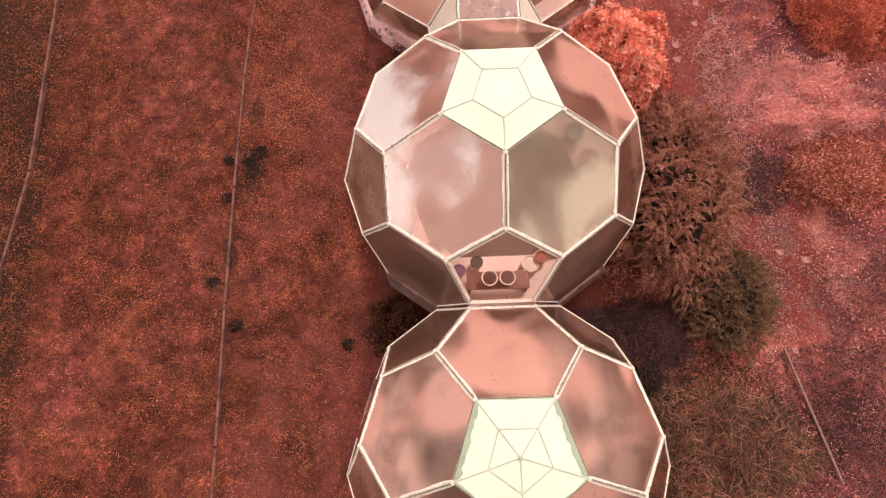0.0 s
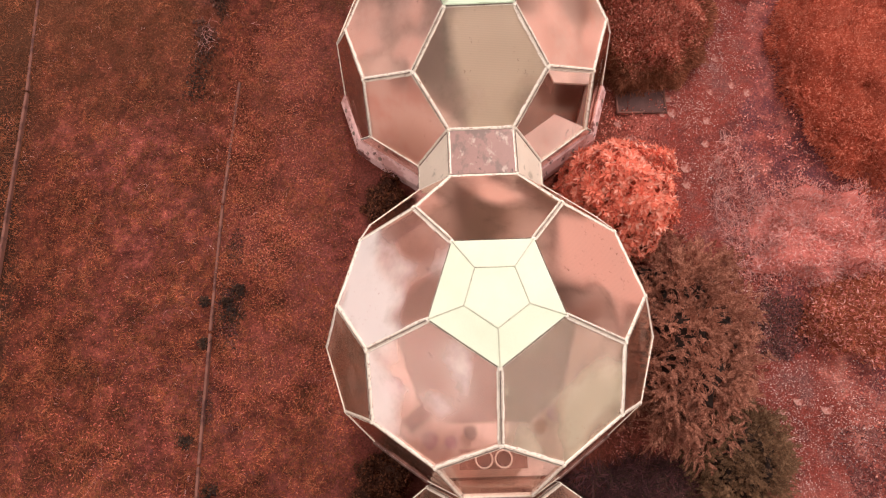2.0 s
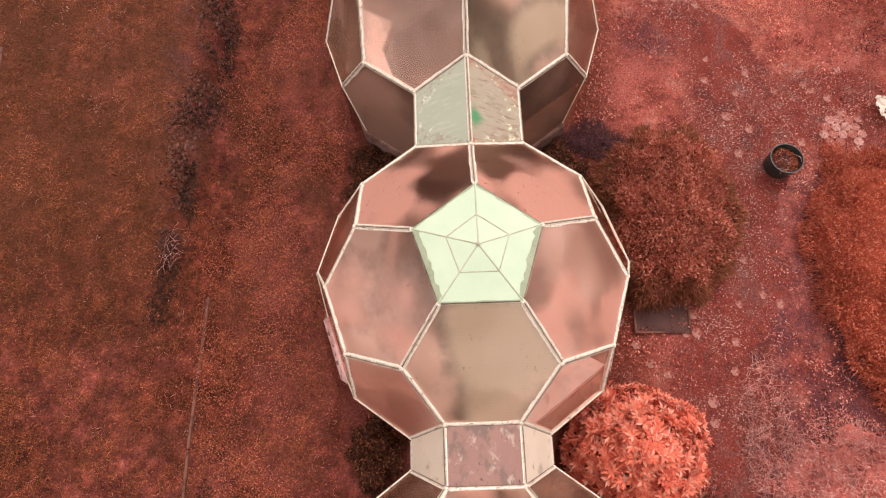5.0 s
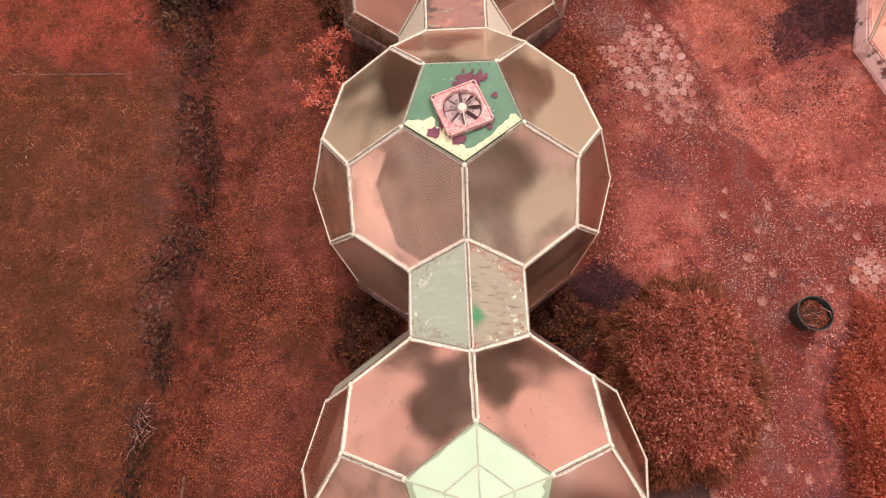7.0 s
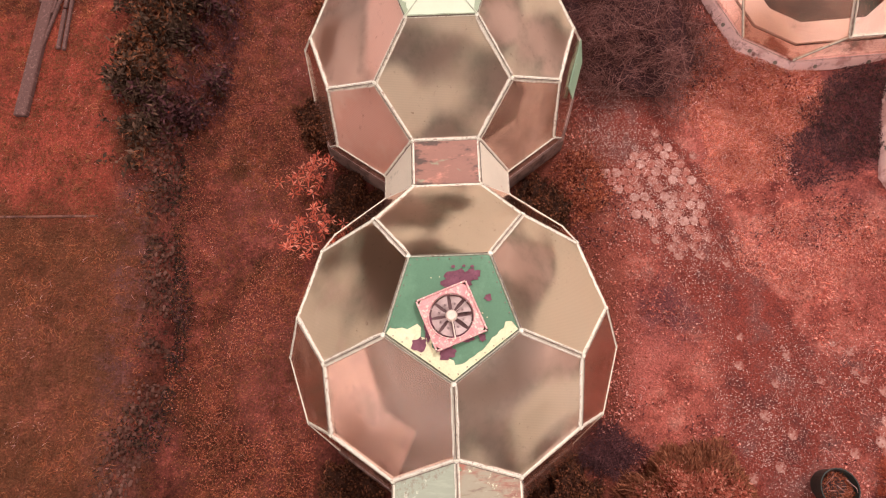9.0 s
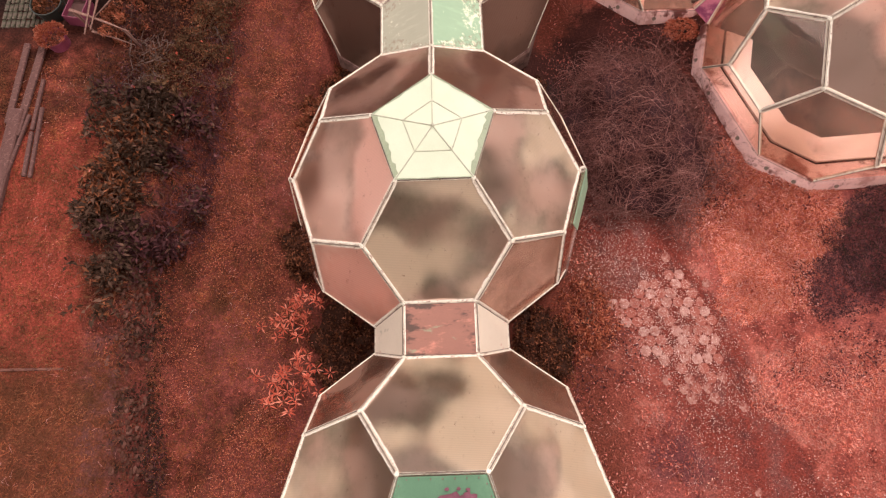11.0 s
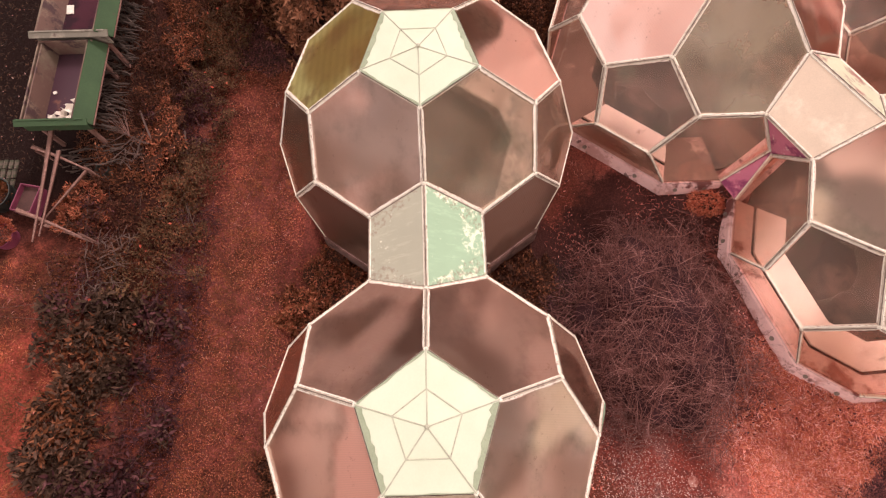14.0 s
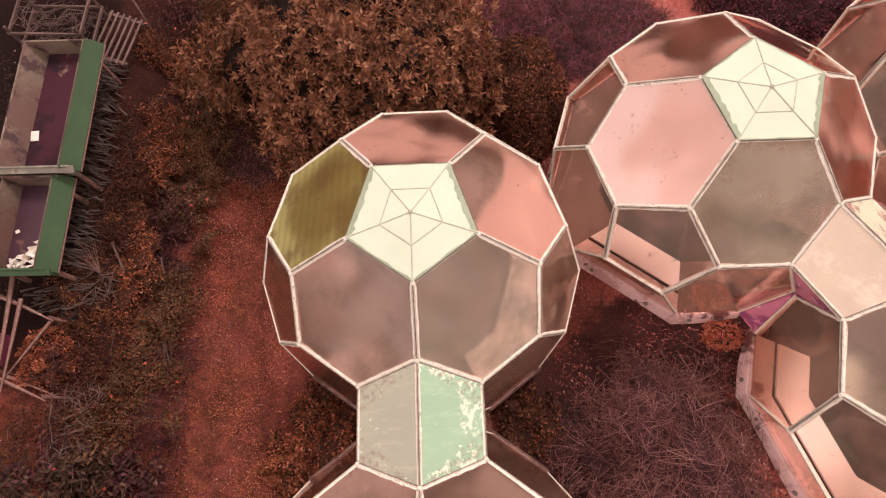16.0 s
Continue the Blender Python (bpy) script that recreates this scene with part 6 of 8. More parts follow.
def tussock(name, x, y, label, size, seed, n, length, width, mats, core=None, category="grass clump", flat=0.9, group=""):
    """Long blades that fall outward from a crowded middle."""
    lv = Leaves(seed)
    ang = lv.r.uniform(0, 6.283, n)
    rad = np.sqrt(lv.r.uniform(0, 1, n))
    base = np.stack([np.cos(ang) * rad * size[0] * 0.75, np.sin(ang) * rad * size[1] * 0.75, size[2] * (1 - rad**2) * 0.6], -1)
    a2 = ang + lv.r.normal(0, 1.2, n)
    way = np.stack([np.cos(a2) * (0.3 + rad * flat), np.sin(a2) * (0.3 + rad * flat), lv.r.uniform(0.3, 0.9, n)], -1)
    ln = length * lv.r.uniform(0.5, 1.2, n)
    slot = (lv.r.random(n) < 0.3).astype(int) if len(mats) > 1 else np.zeros(n, int)
    for s in range(len(mats)):
        q = slot == s
        lv.blades(base[q], way[q], ln[q], width, lv.r.uniform(0.2, 0.6, q.sum()), s)
    return plant(name, x, y, label, category, size, seed, lv, mats, core, 0.0, trunk=0.0, group=group, shrink=0.6)


def blade_patch(name, x, y, label, rx, ry, n, length, width, mats, height, seed, clump=False):
    """A ragged patch of crossing blades, higher towards its middle."""
    lv = Leaves(seed)
    ang, rad = lv.r.uniform(0, 6.283, n), np.sqrt(lv.r.uniform(0, 1, n))
    reach = np.array([1 + 0.55 * noise.noise(Vector((math.cos(a) * 1.7, math.sin(a) * 1.7, seed * 1.7))) for a in ang])
    px, py = np.cos(ang) * rad * rx * reach, np.sin(ang) * rad * ry * reach
    top = np.clip(1 - rad**2, 0, 1) * height * np.array([0.75 + 0.8 * noise.noise(Vector((a * 2.2, b * 2.2, seed))) for a, b in zip(px, py)])
    base = np.stack([px, py, ground_z(x + px, y + py) - float(ground_z(x, y)) + np.maximum(top, 0) * lv.r.uniform(0.4, 1, n)], -1)
    a2 = lv.r.uniform(0, 6.283, n)
    way = np.stack([np.cos(a2), np.sin(a2), lv.r.uniform(0.05, 0.8, n)], -1)
    slot = lv.r.integers(0, len(mats), n)
    if clump:
        foot = thing(name, Matrix.Translation(on_ground(x, y)), label, "grass clump")
        for s, mat in enumerate(mats):
            q = slot == s
            one = Leaves(seed + 60 + s)
            one.blades(base[q], way[q], length * one.r.uniform(0.4, 1.3, q.sum()), width, one.r.uniform(0.15, 0.6, q.sum()))
            part("blade_tuft", one.mesh("blade_tuft", [mat]), foot)
        return foot
    for s in range(len(mats)):
        q = slot == s
        lv.blades(base[q], way[q], length * lv.r.uniform(0.4, 1.3, q.sum()), width, lv.r.uniform(0.15, 0.6, q.sum()), s)
    return solid(name, lv.mesh(name, mats), label, "grass", kind="stuff", m=Matrix.Translation(on_ground(x, y)))


def on_ground(x, y, up=0.0):
    return (x, y, float(ground_z(x, y)) + up)


# dark weeds along the edging board
for x, y, a, b in ((-5.35, -11.0, 0.3, 0.8), (-5.72, -12.9, 0.16, 0.4), (-5.3, -9.6, 0.2, 0.4)):
    blade_patch("dark_weeds", x, y, "dark purple-black weeds along the edging board", a, b, int(2200 * a * b) + 250, 0.07, 0.02, ["leaf_dark", "leaf_purple", "leaf_bank"], 0.03, int(abs(y) * 10))
# east side, south to north
# weeds added in the east nooks, dark in place of the shade there
for n, (x, y, a, b) in enumerate(((2.05, -2.95, 0.6, 0.65), (2.05, 2.9, 0.6, 0.7), (2.0, 8.6, 0.55, 0.7), (2.6, -15.6, 0.5, 0.4))):
    fine_shrub("low_weed", x, y, "rust low weeds at a dome's foot, darkened for the nook's shade", (a, b, 0.3), 150 + n, 6500, 0.06, 0.028, "leaf_bank", "leaf_bank", second="leaf_brown", group="low weeds", amount=0.4)
blade_patch("purple_weeds", 6.9, -16.9, "low purple and rust weeds beside the stake", 2.3, 1.7, 11000, 0.1, 0.014, ["leaf_purple", "leaf_plum", "leaf_plum", "leaf_dark"], 0.05, 24)
blade_patch("purple_weeds", 8.9, -14.6, "low purple weeds at the edge of the walk", 1.6, 1.4, 6500, 0.1, 0.014, ["leaf_purple", "leaf_plum", "leaf_plum"], 0.06, 25)
blade_patch("purple_weeds", 6.15, -11.55, "dark purple weeds between the yew and the ground cover", 0.55, 0.75, 2600, 0.1, 0.014, ["leaf_purple", "leaf_dark", "leaf_plum"], 0.06, 32)
blade_patch("purple_weeds", -3.9, 14.5, "dark purple-black weeds in the shade of the laurel", 0.85, 0.8, 9000, 0.1, 0.022, ["leaf_purple", "leaf_dark", "leaf_plum"], 0.09, 35)
blade_patch("dead_leaves", -8.9, 13.4, "dark dead leaves on the peaty bank", 1.5, 3.6, 2200, 0.08, 0.02, ["leaf_dark"], 0.02, 28)
blade_patch("pale_specks", -8.7, 13.2, "tiny pale chips scattered on the peaty bank", 1.6, 3.4, 90, 0.04, 0.022, ["leaf_wisp"], 0.0, 29)
blade_patch("brown_weeds", 4.3, -15.75, "dark brown weeds between the conifer and the tussock", 1.5, 0.6, 3600, 0.14, 0.014, ["leaf_bank", "leaf_rust", "leaf_dark"], 0.15, 26)
blade_patch("purple_weeds", 9.7, 4.9, "dark purple weeds in the bed before a dome", 1.4, 1.2, 6500, 0.12, 0.014, ["leaf_purple", "leaf_dark", "leaf_purple"], 0.12, 27)
blade_patch("purple_weeds", 8.3, 4.0, "dark purple weeds thinning out over the bed", 1.0, 0.8, 2200, 0.1, 0.014, ["leaf_purple", "leaf_purple"], 0.06, 30)
blade_patch("orange_grass", 7.2, 5.5, "fluffy orange-pink grass between the thicket and a dome", 1.5, 1.9, 13000, 0.12, 0.012, ["leaf_pink", "leaf_mound", "leaf_orange"], 0.08, 31)
blade_patch("orange_grass", 6.6, 4.3, "curly salmon grass beside the paving", 0.9, 1.0, 6000, 0.11, 0.009, ["leaf_pink", "leaf_salmon", "leaf_mound"], 0.05, 33)
blade_patch("pink_grass", 7.9, 1.9, "thin curly pink grass over the bed", 1.7, 1.1, 7000, 0.1, 0.008, ["leaf_pink", "leaf_bed", "leaf_salmon"], 0.03, 34)
blade_patch("spiky_tussock", 4.5, -17.4, "olive-brown arching grass tussock beside the low dome", 1.9, 1.6, 9000, 0.34, 0.012, ["leaf_olive", "leaf_yew", "leaf_dark"], 0.55, 3, True)
blade_patch("purple_sedge", 2.95, -14.9, "dark purple arching sedge between two domes", 1.25, 0.95, 5200, 0.42, 0.011, ["leaf_purple", "leaf_purple", "leaf_dark"], 0.3, 4, True)
fine_shrub("dark_bush", 3.05, -15.75, "almost black low bush by the dome", (0.5, 0.4, 0.35), 5, 2500, 0.06, 0.025, "leaf_dark", "leaf_dark")
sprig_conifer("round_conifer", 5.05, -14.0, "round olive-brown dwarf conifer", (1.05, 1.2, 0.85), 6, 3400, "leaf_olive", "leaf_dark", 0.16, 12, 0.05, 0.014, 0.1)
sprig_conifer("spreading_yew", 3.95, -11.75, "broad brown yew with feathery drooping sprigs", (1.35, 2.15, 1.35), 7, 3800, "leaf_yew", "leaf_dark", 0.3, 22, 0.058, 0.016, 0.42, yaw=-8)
rosette_shrub("rhododendron", 2.86, -8.92, "bright salmon rhododendron with leaf rosettes", (1.22, 1.22, 1.75), 8, 1700, 0.145, 0.048, "leaf_salmon", 9, 0.5, "leaf_orange", -0.05, 0.2, amount=0.1)
fine_shrub("heather_mound", 7.4, -9.75, "pink heather mound with a rusty rim", (1.5, 1.05, 0.4), 9, 15000, 0.09, 0.02, "leaf_pink", "leaf_pink", second="leaf_wisp", amount=0.32)
fine_shrub("rusty_groundcover", 7.9, -11.4, "rust-speckled ground cover in a low cushion", (1.25, 0.9, 0.45), 10, 12000, 0.07, 0.024, "leaf_rust", "leaf_rust", second="leaf_pink")
blade_patch("straw_wisps", 5.75, -9.2, "pale pink dry straw lying in wisps", 0.75, 1.5, 2200, 0.3, 0.006, ["leaf_wisp", "leaf_pink", "leaf_purple"], 0.12, 11)
blade_patch("straw_wisps", 7.2, -9.6, "pale pink dry straw over the heather", 1.5, 1.1, 3600, 0.24, 0.006, ["leaf_wisp", "leaf_pink"], 0.5, 12)
clipped_shrub("clipped_mound", 9.05, -5.6, "large clipped orange-rust mound beside the walk", (1.75, 3.0, 1.1), 13, 68000, 0.055, 0.024, "leaf_mound", "leaf_mound", 0.2)
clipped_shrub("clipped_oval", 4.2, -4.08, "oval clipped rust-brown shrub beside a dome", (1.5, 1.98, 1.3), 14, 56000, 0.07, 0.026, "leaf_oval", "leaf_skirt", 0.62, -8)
blade_patch("purple_sedge", 2.95, -2.15, "dark purple arching sedge by a dome's foot", 0.65, 0.45, 1500, 0.3, 0.010, ["leaf_purple", "leaf_purple"], 0.15, 15, True)
fine_shrub("low_weed", 3.0, 3.4, "rust-brown low weed by a dome's foot", (0.5, 0.8, 0.3), 16, 1800, 0.08, 0.03, "leaf_rust", None, group="low weeds", amount=0.4)
fine_shrub("low_weed", 5.85, 10.15, "orange weed in the corner of two domes", (0.4, 0.28, 0.2), 17, 1800, 0.06, 0.022, "leaf_orange", "leaf_dark", group="low weeds")


def thicket(name, x, y, label, size, seed, n, mats, length=0.85):
    """A tangle of bare arching twigs over a dark solid core."""
    lv = Leaves(seed)
    p, out = shell(lv, n, size, seed, -0.02, 0.3, 2.6, (0.35, 0.98))
    n = len(p)
    ang = lv.r.uniform(0, 6.283, n)
    way = np.stack([np.cos(ang), np.sin(ang), lv.r.uniform(-0.15, 0.5, n)], -1) + out * 0.5
    way /= np.linalg.norm(way, axis=1, keepdims=True)
    k = 5
    t = np.linspace(-0.5, 0.5, k)[None, :, None]
    bow = lv.unit(n)[:, None] * 0.25
    ln = (length * lv.r.uniform(0.4, 1.3, n))[:, None, None]
    pts = p[:, None] + way[:, None] * t * ln + (np.array([0, 0, 0.3]) + bow) * (0.25 - t * t) * ln
    pts[..., 2] = np.maximum(pts[..., 2], 0.02)
    lv.twigs(pts, lv.r.uniform(0.004, 0.008, n))
    return plant(name, x, y, label, "thicket", size, seed, lv, mats, "leaf_purple", 0.0, trunk=0.02, shrink=0.78)


thicket("bramble_thicket", 4.45, 7.7, "purple-brown tangle of bare bramble twigs", (1.85, 2.35, 0.95), 18, 10000, ["twig"], 0.68)
blade_patch("purple_sedge", 2.55, 8.3, "dark purple sedge in the lee of two domes", 0.8, 0.8, 2400, 0.38, 0.011, ["leaf_purple", "leaf_dark"], 0.3, 19, True)
blade_patch("purple_sedge", 3.9, 17.6, "dark magenta sedge behind the domes", 2.0, 1.6, 7500, 0.45, 0.011, ["leaf_magenta", "leaf_purple", "leaf_dark"], 0.5, 20, True)
fine_shrub("dark_bush", 2.4, 15.6, "dark rust-brown bush behind the end dome", (1.0, 1.6, 1.4), 22, 20000, 0.07, 0.026, "leaf_bank", "leaf_bank", second="leaf_brown")
fine_shrub("dark_bush", 9.2, 18.4, "dark pinkish bush beyond the last dome", (2.2, 1.6, 0.8), 23, 26000, 0.07, 0.026, "leaf_purple", "leaf_purple", second="leaf_magenta")

# the big laurel behind the end dome
lv = Leaves(30)
size = (3.1, 2.9, 2.65)
p, out = shell(lv, 6200, size, 30, -0.35, 0.2, 2.6, (0.6, 1.06))
way = out + lv.unit(len(p)) * 0.4 + np.array([0, 0, 0.2])
way /= np.linalg.norm(way, axis=1, keepdims=True)
rosettes(lv, p, way, 8, 0.15, 0.052, 0.6)
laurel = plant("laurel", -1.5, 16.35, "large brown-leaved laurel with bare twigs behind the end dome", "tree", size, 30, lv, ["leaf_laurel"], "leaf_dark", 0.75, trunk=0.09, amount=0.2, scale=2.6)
lv = Leaves(31)
n = 90
p, out = shell(lv, n, (1.3, 1.2, 2.75), 31, 0.55, 0.1, 2.0, (0.9, 1.02))
n = len(p)
t = np.linspace(0, 1, 7)[None, :, None]
ang = lv.r.uniform(0, 6.283, n)
way = np.stack([np.cos(ang), np.sin(ang), lv.r.uniform(0.0, 0.5, n)], -1)
curl = np.stack([-np.sin(ang), np.cos(ang), 0 * ang], -1) * lv.r.normal(0, 0.5, n)[:, None]
pts = p[:, None] + (way[:, None] * t + curl[:, None] * t * t) * lv.r.uniform(0.3, 0.8, n)[:, None, None] + np.array([0, 0, 0.75])
lv.twigs(pts, np.full(n, 0.006))
part("bare_twigs", lv.mesh("bare_twigs", ["stick"]), laurel, "pale bare twigs")

# red-leaved saplings by the tunnel
for n, (x, y, h) in enumerate(((-2.95, 3.35, 0.75), (-2.9, 2.0, 0.8), (-2.55, 2.5, 0.9), (-3.1, 2.35, 0.6), (-2.7, 3.75, 0.55))):
    lv = Leaves(40 + n)
    k = 13
    p = lv.r.normal(0, 1, (k, 3)) * [0.2, 0.22, 0.12] + [0, 0, h]
    out = np.tile([0, 0, 1.0], (k, 1)) + lv.unit(k) * 0.55
    out /= np.linalg.norm(out, axis=1, keepdims=True)
    rosettes(lv, p, out, 6, 0.145, 0.032, 0.05)
    stems = np.stack([p * 0 + [0, 0, 0.0], p * [0.3, 0.3, 0.6], p], 1)
    lv.twigs(stems, np.full(k, 0.006), 1)
    plant("maple_sapling", x, y, "small red-leaved maple sapling by the tunnel", "sapling", (0.2, 0.2, 0.3), 40 + n, lv, ["leaf_maple", "bark"], None, 0.0, trunk=0, group="saplings")

# low growth along the domes' west feet, darkened to stand in for shade
for n, (x, y, a, b) in enumerate(((-2.3, -14.4, 0.55, 0.6), (-2.0, -8.75, 0.5, 0.7), (-2.05, -2.9, 0.65, 0.8), (-2.1, 2.9, 0.75, 0.9), (-2.1, 8.7, 0.7, 0.9), (-2.7, 8.1, 0.5, 0.5), (-2.9, 5.0, 0.35, 0.6))):
    fine_shrub("low_weed", x, y, "rust low weeds at a dome's foot, darkened for the nook's shade", (a, b, 0.35), 50 + n, 6500, 0.065, 0.03, "leaf_brown" if y > 8 else "leaf_bank", "leaf_bank", second="leaf_rust" if y > 8 else "leaf_brown", group="low weeds", amount=0.4)
# weeds in the turf
for n, (x, y, s) in enumerate(((-6.03, -13.5, 0.24), (-5.5, -14.45, 0.25), (-3.14, -14.9, 0.22), (-5.3, -11.0, 0.3), (-5.15, -10.5, 0.25), (-5.83, -10.75, 0.15), (-5.8, -11.6, 0.18), (-5.4, -10.75, 0.2))):
    rosette_shrub("turf_weed", x, y, "dark green-black weed rosette in the turf", (s * 0.6, s * 0.5, s * 0.3), 70 + n, 22, 0.09, 0.035, "leaf_dark", 5, 0.25, None, 0.0, group="turf weeds", amount=0.5)


# band of rank weeds along the foot of the west bank
def weed_band():
    lv = Leaves(90)
    n = 110000
    y = lv.r.uniform(3.4, 18.5, n)
    mid = np.interp(y, [3, 6, 8, 10, 13, 17], [-6.2, -6.1, -5.95, -5.6, -5.2, -5.0])
    wide = np.interp(y, [3, 5, 8, 12, 17], [0.5, 1.0, 1.05, 0.85, 0.9])
    x = mid + lv.r.uniform(-1.25, 1.25, n) * wide
    rag = np.array([noise.noise(Vector((a * 1.3, b * 1.3, 8.0))) + 0.5 * noise.noise(Vector((a * 4, b * 4, 2.0))) for a, b in zip(x, y)])
    edge = np.abs(x - mid) / wide
    ok = (rag + np.where(y > 8.4, 0.58, 0.16) - 0.5 * smooth(5.2 - y, 0, 1.5) - edge * 0.75 + lv.r.normal(0, 0.22, n) > 0) & (x > -7.6)
    ok &= ~((x < -5.95) & (y > 11.2))
    x, y, rag = x[ok], y[ok], rag[ok]
    n = len(x)
    h = np.clip(0.3 + 0.75 * rag, 0.03, 0.95) * 0.8
    z = ground_z(x, y) + h * lv.r.uniform(0.45, 1, n)
    p = np.stack([x, y, z], -1)
    way = lv.unit(n) + [0, 0, 0.35]
    tone = np.array([noise.noise(Vector((a * 0.7, b * 0.7, 20.0))) for a, b in zip(x, y)]) + lv.r.uniform(-0.3, 0.3, n)
    face = np.tile([0, 0, 1.0], (n, 1)) + lv.unit(n) * 0.6
    side = (x - np.interp(y, [3, 6, 8, 10, 13, 17], [-6.2, -6.1, -5.95, -5.6, -5.2, -5.0])) / np.interp(y, [3, 5, 8, 12, 17], [0.5, 1.0, 1.05, 0.85, 0.9])
    purple = (tone < np.where(y > 8.8, -0.5, -0.3)) | ((side > 0.4) & (y < 8.8) & (lv.r.random(n) < 0.65))
    olive = ~purple & (side > -0.1) & (y > 8.3) & (lv.r.random(n) < 0.6)
    rest = ~purple & ~olive
    for slot, q in ((2, purple), (5, olive), (0, rest & (tone < 0.12) & (y > 8.4)), (6, rest & (tone < 0.3) & (y <= 8.4)), (4, rest & ((tone >= 0.12) & (y > 8.4) | (tone >= 0.3) & (y <= 8.4)))):
        m = int(q.sum())
        grow = np.where(y[q] < 8.4, 1.25, 0.62)
        lv.add(p[q], way[q], face[q], lv.r.uniform(0.06, 0.16, m) * grow, lv.r.uniform(0.03, 0.06, m) * grow, slot)
    k = 50
    i = lv.r.integers(0, n, k)
    lv.add(p[i] + [0, 0, 0.05], lv.unit(k), np.tile([0, 0, 1.0], (k, 1)), 0.09, 0.06, 1)
    k = 1400
    y2 = lv.r.uniform(5, 10.5, k)
    x2 = np.interp(y2, [5, 8, 10.5], [-5.45, -5.15, -4.9]) + lv.r.normal(0, 0.3, k)
    b2 = np.stack([x2, y2, ground_z(x2, y2) + 0.05], -1)
    lv.blades(b2, lv.unit(k) + [0, 0, 0.8], lv.r.uniform(0.2, 0.5, k), 0.012, 0.4, 2)
    k = 240
    i = lv.r.integers(0, n, k)
    a = lv.r.uniform(0, 6.283, k)
    way = np.stack([np.cos(a), np.sin(a), lv.r.uniform(-0.1, 0.4, k)], -1)
    t = np.linspace(0, 1, 5)[None, :, None]
    pts = p[i][:, None] + way[:, None] * t * lv.r.uniform(0.2, 0.8, k)[:, None, None] + lv.unit(k)[:, None] * t * t * 0.15 + [0, 0, 0.05]
    lv.twigs(pts, np.full(k, 0.0045), 3)
    return lv.mesh("rank_weeds", ["leaf_bank", "leaf_maple", "leaf_purple", "stick", "leaf_brown", "leaf_olive", "leaf_weed"])


solid("rank_weeds", weed_band(), "dark rank weeds with dry stalks along the bank", "weeds", kind="stuff")


# ---- west side: edging, timber, cold frames ----
def plank(name, a, b, wide, thick, mat, label, category, group="", roll=0.0):
    """A board or pole from a to b, resting on whatever is below."""
    a, b = Vector(a), Vector(b)
    d = b - a
    m = Matrix.Translation((a + b) / 2) @ d.to_track_quat("Y", "Z").to_matrix().to_4x4() @ pose(0, 0, 0, 0, roll, 0)
    me = bpy.data.meshes.new(name)
    bm = box_bm(wide, d.length, thick, bevel=min(wide, thick) * 0.18)
    bm.to_mesh(me)
    bm.free()
    me.materials.append(M[mat])
    return solid(name, me, label, category, group, m=m)


for x0, y0, x1, y1 in ((-5.70, -19.8, -5.71, -16.9), (-5.71, -16.85, -5.72, -14.0), (-5.72, -13.95, -5.68, -11.4), (-5.68, -11.35, -5.62, -8.6), (-5.62, -8.55, -5.42, -5.6)):
    plank("edging_board", on_ground(x0, y0, 0.012), on_ground(x1, y1, 0.012), 0.055, 0.12, "board", "narrow weathered board edging the turf", "board", "edging boards")
for x0, y0, x1, y1 in ((-11.2, -16.9, -10.93, -14.6), (-10.93, -14.55, -10.35, -10.85), (-10.35, -10.8, -10.11, -5.9), (-10.11, -5.85, -10.1, -3.0), (-10.1, -2.95, -10.15, 0.0)):
    plank("edging_board", on_ground(x0, y0, 0.012), on_ground(x1, y1, 0.012), 0.06, 0.12, "board", "narrow weathered board edging the turf", "board", "edging boards")
plank("edging_board", on_ground(-9.6, 2.62, -0.033), on_ground(-6.9, 2.6, -0.033), 0.05, 0.07, "board", "dark sunken board across the bank", "board", "edging boards")
plank("long_stake", on_ground(6.3, -15.2, 0.12), on_ground(6.85, -17.9, 0.12), 0.05, 0.05, "timber", "thin wooden stake lying on the ground", "stake")
for a, b, w in (((-8.83, 4.85), (-8.6, 7.9), 0.34), ((-8.12, 6.37), (-8.08, 7.9), 0.09), ((-8.6, 6.5), (-8.32, 7.75), 0.08), ((-8.54, 7.3), (-8.35, 9.5), 0.2), ((-8.78, 7.6), (-8.7, 9.5), 0.16), ((-8.25, 6.4), (-8.2, 7.35), 0.1), ((-8.22, 7.4), (-8.2, 8.6), 0.09)):
    plank("old_plank", on_ground(*a, 0.05), on_ground(*b, 0.07), w * 0.8, 0.06 if w < 0.3 else 0.12, "old_wood", "weathered plank lying on red turf", "plank", "old planks")


def pole(a, b, r, name, parent, mat="timber"):
    lv = Leaves(int(abs(a[0] * 100 + b[1] * 37)))
    a, b = np.array(a, float), np.array(b, float)
    t = np.linspace(0, 1, 5)[:, None]
    pts = a + (b - a) * t + np.sin(t * 3.1) * np.array([0.012, 0.008, 0.004])
    lv.twigs(pts[None], [r])
    return part(name, lv.mesh(name, [mat]), parent)


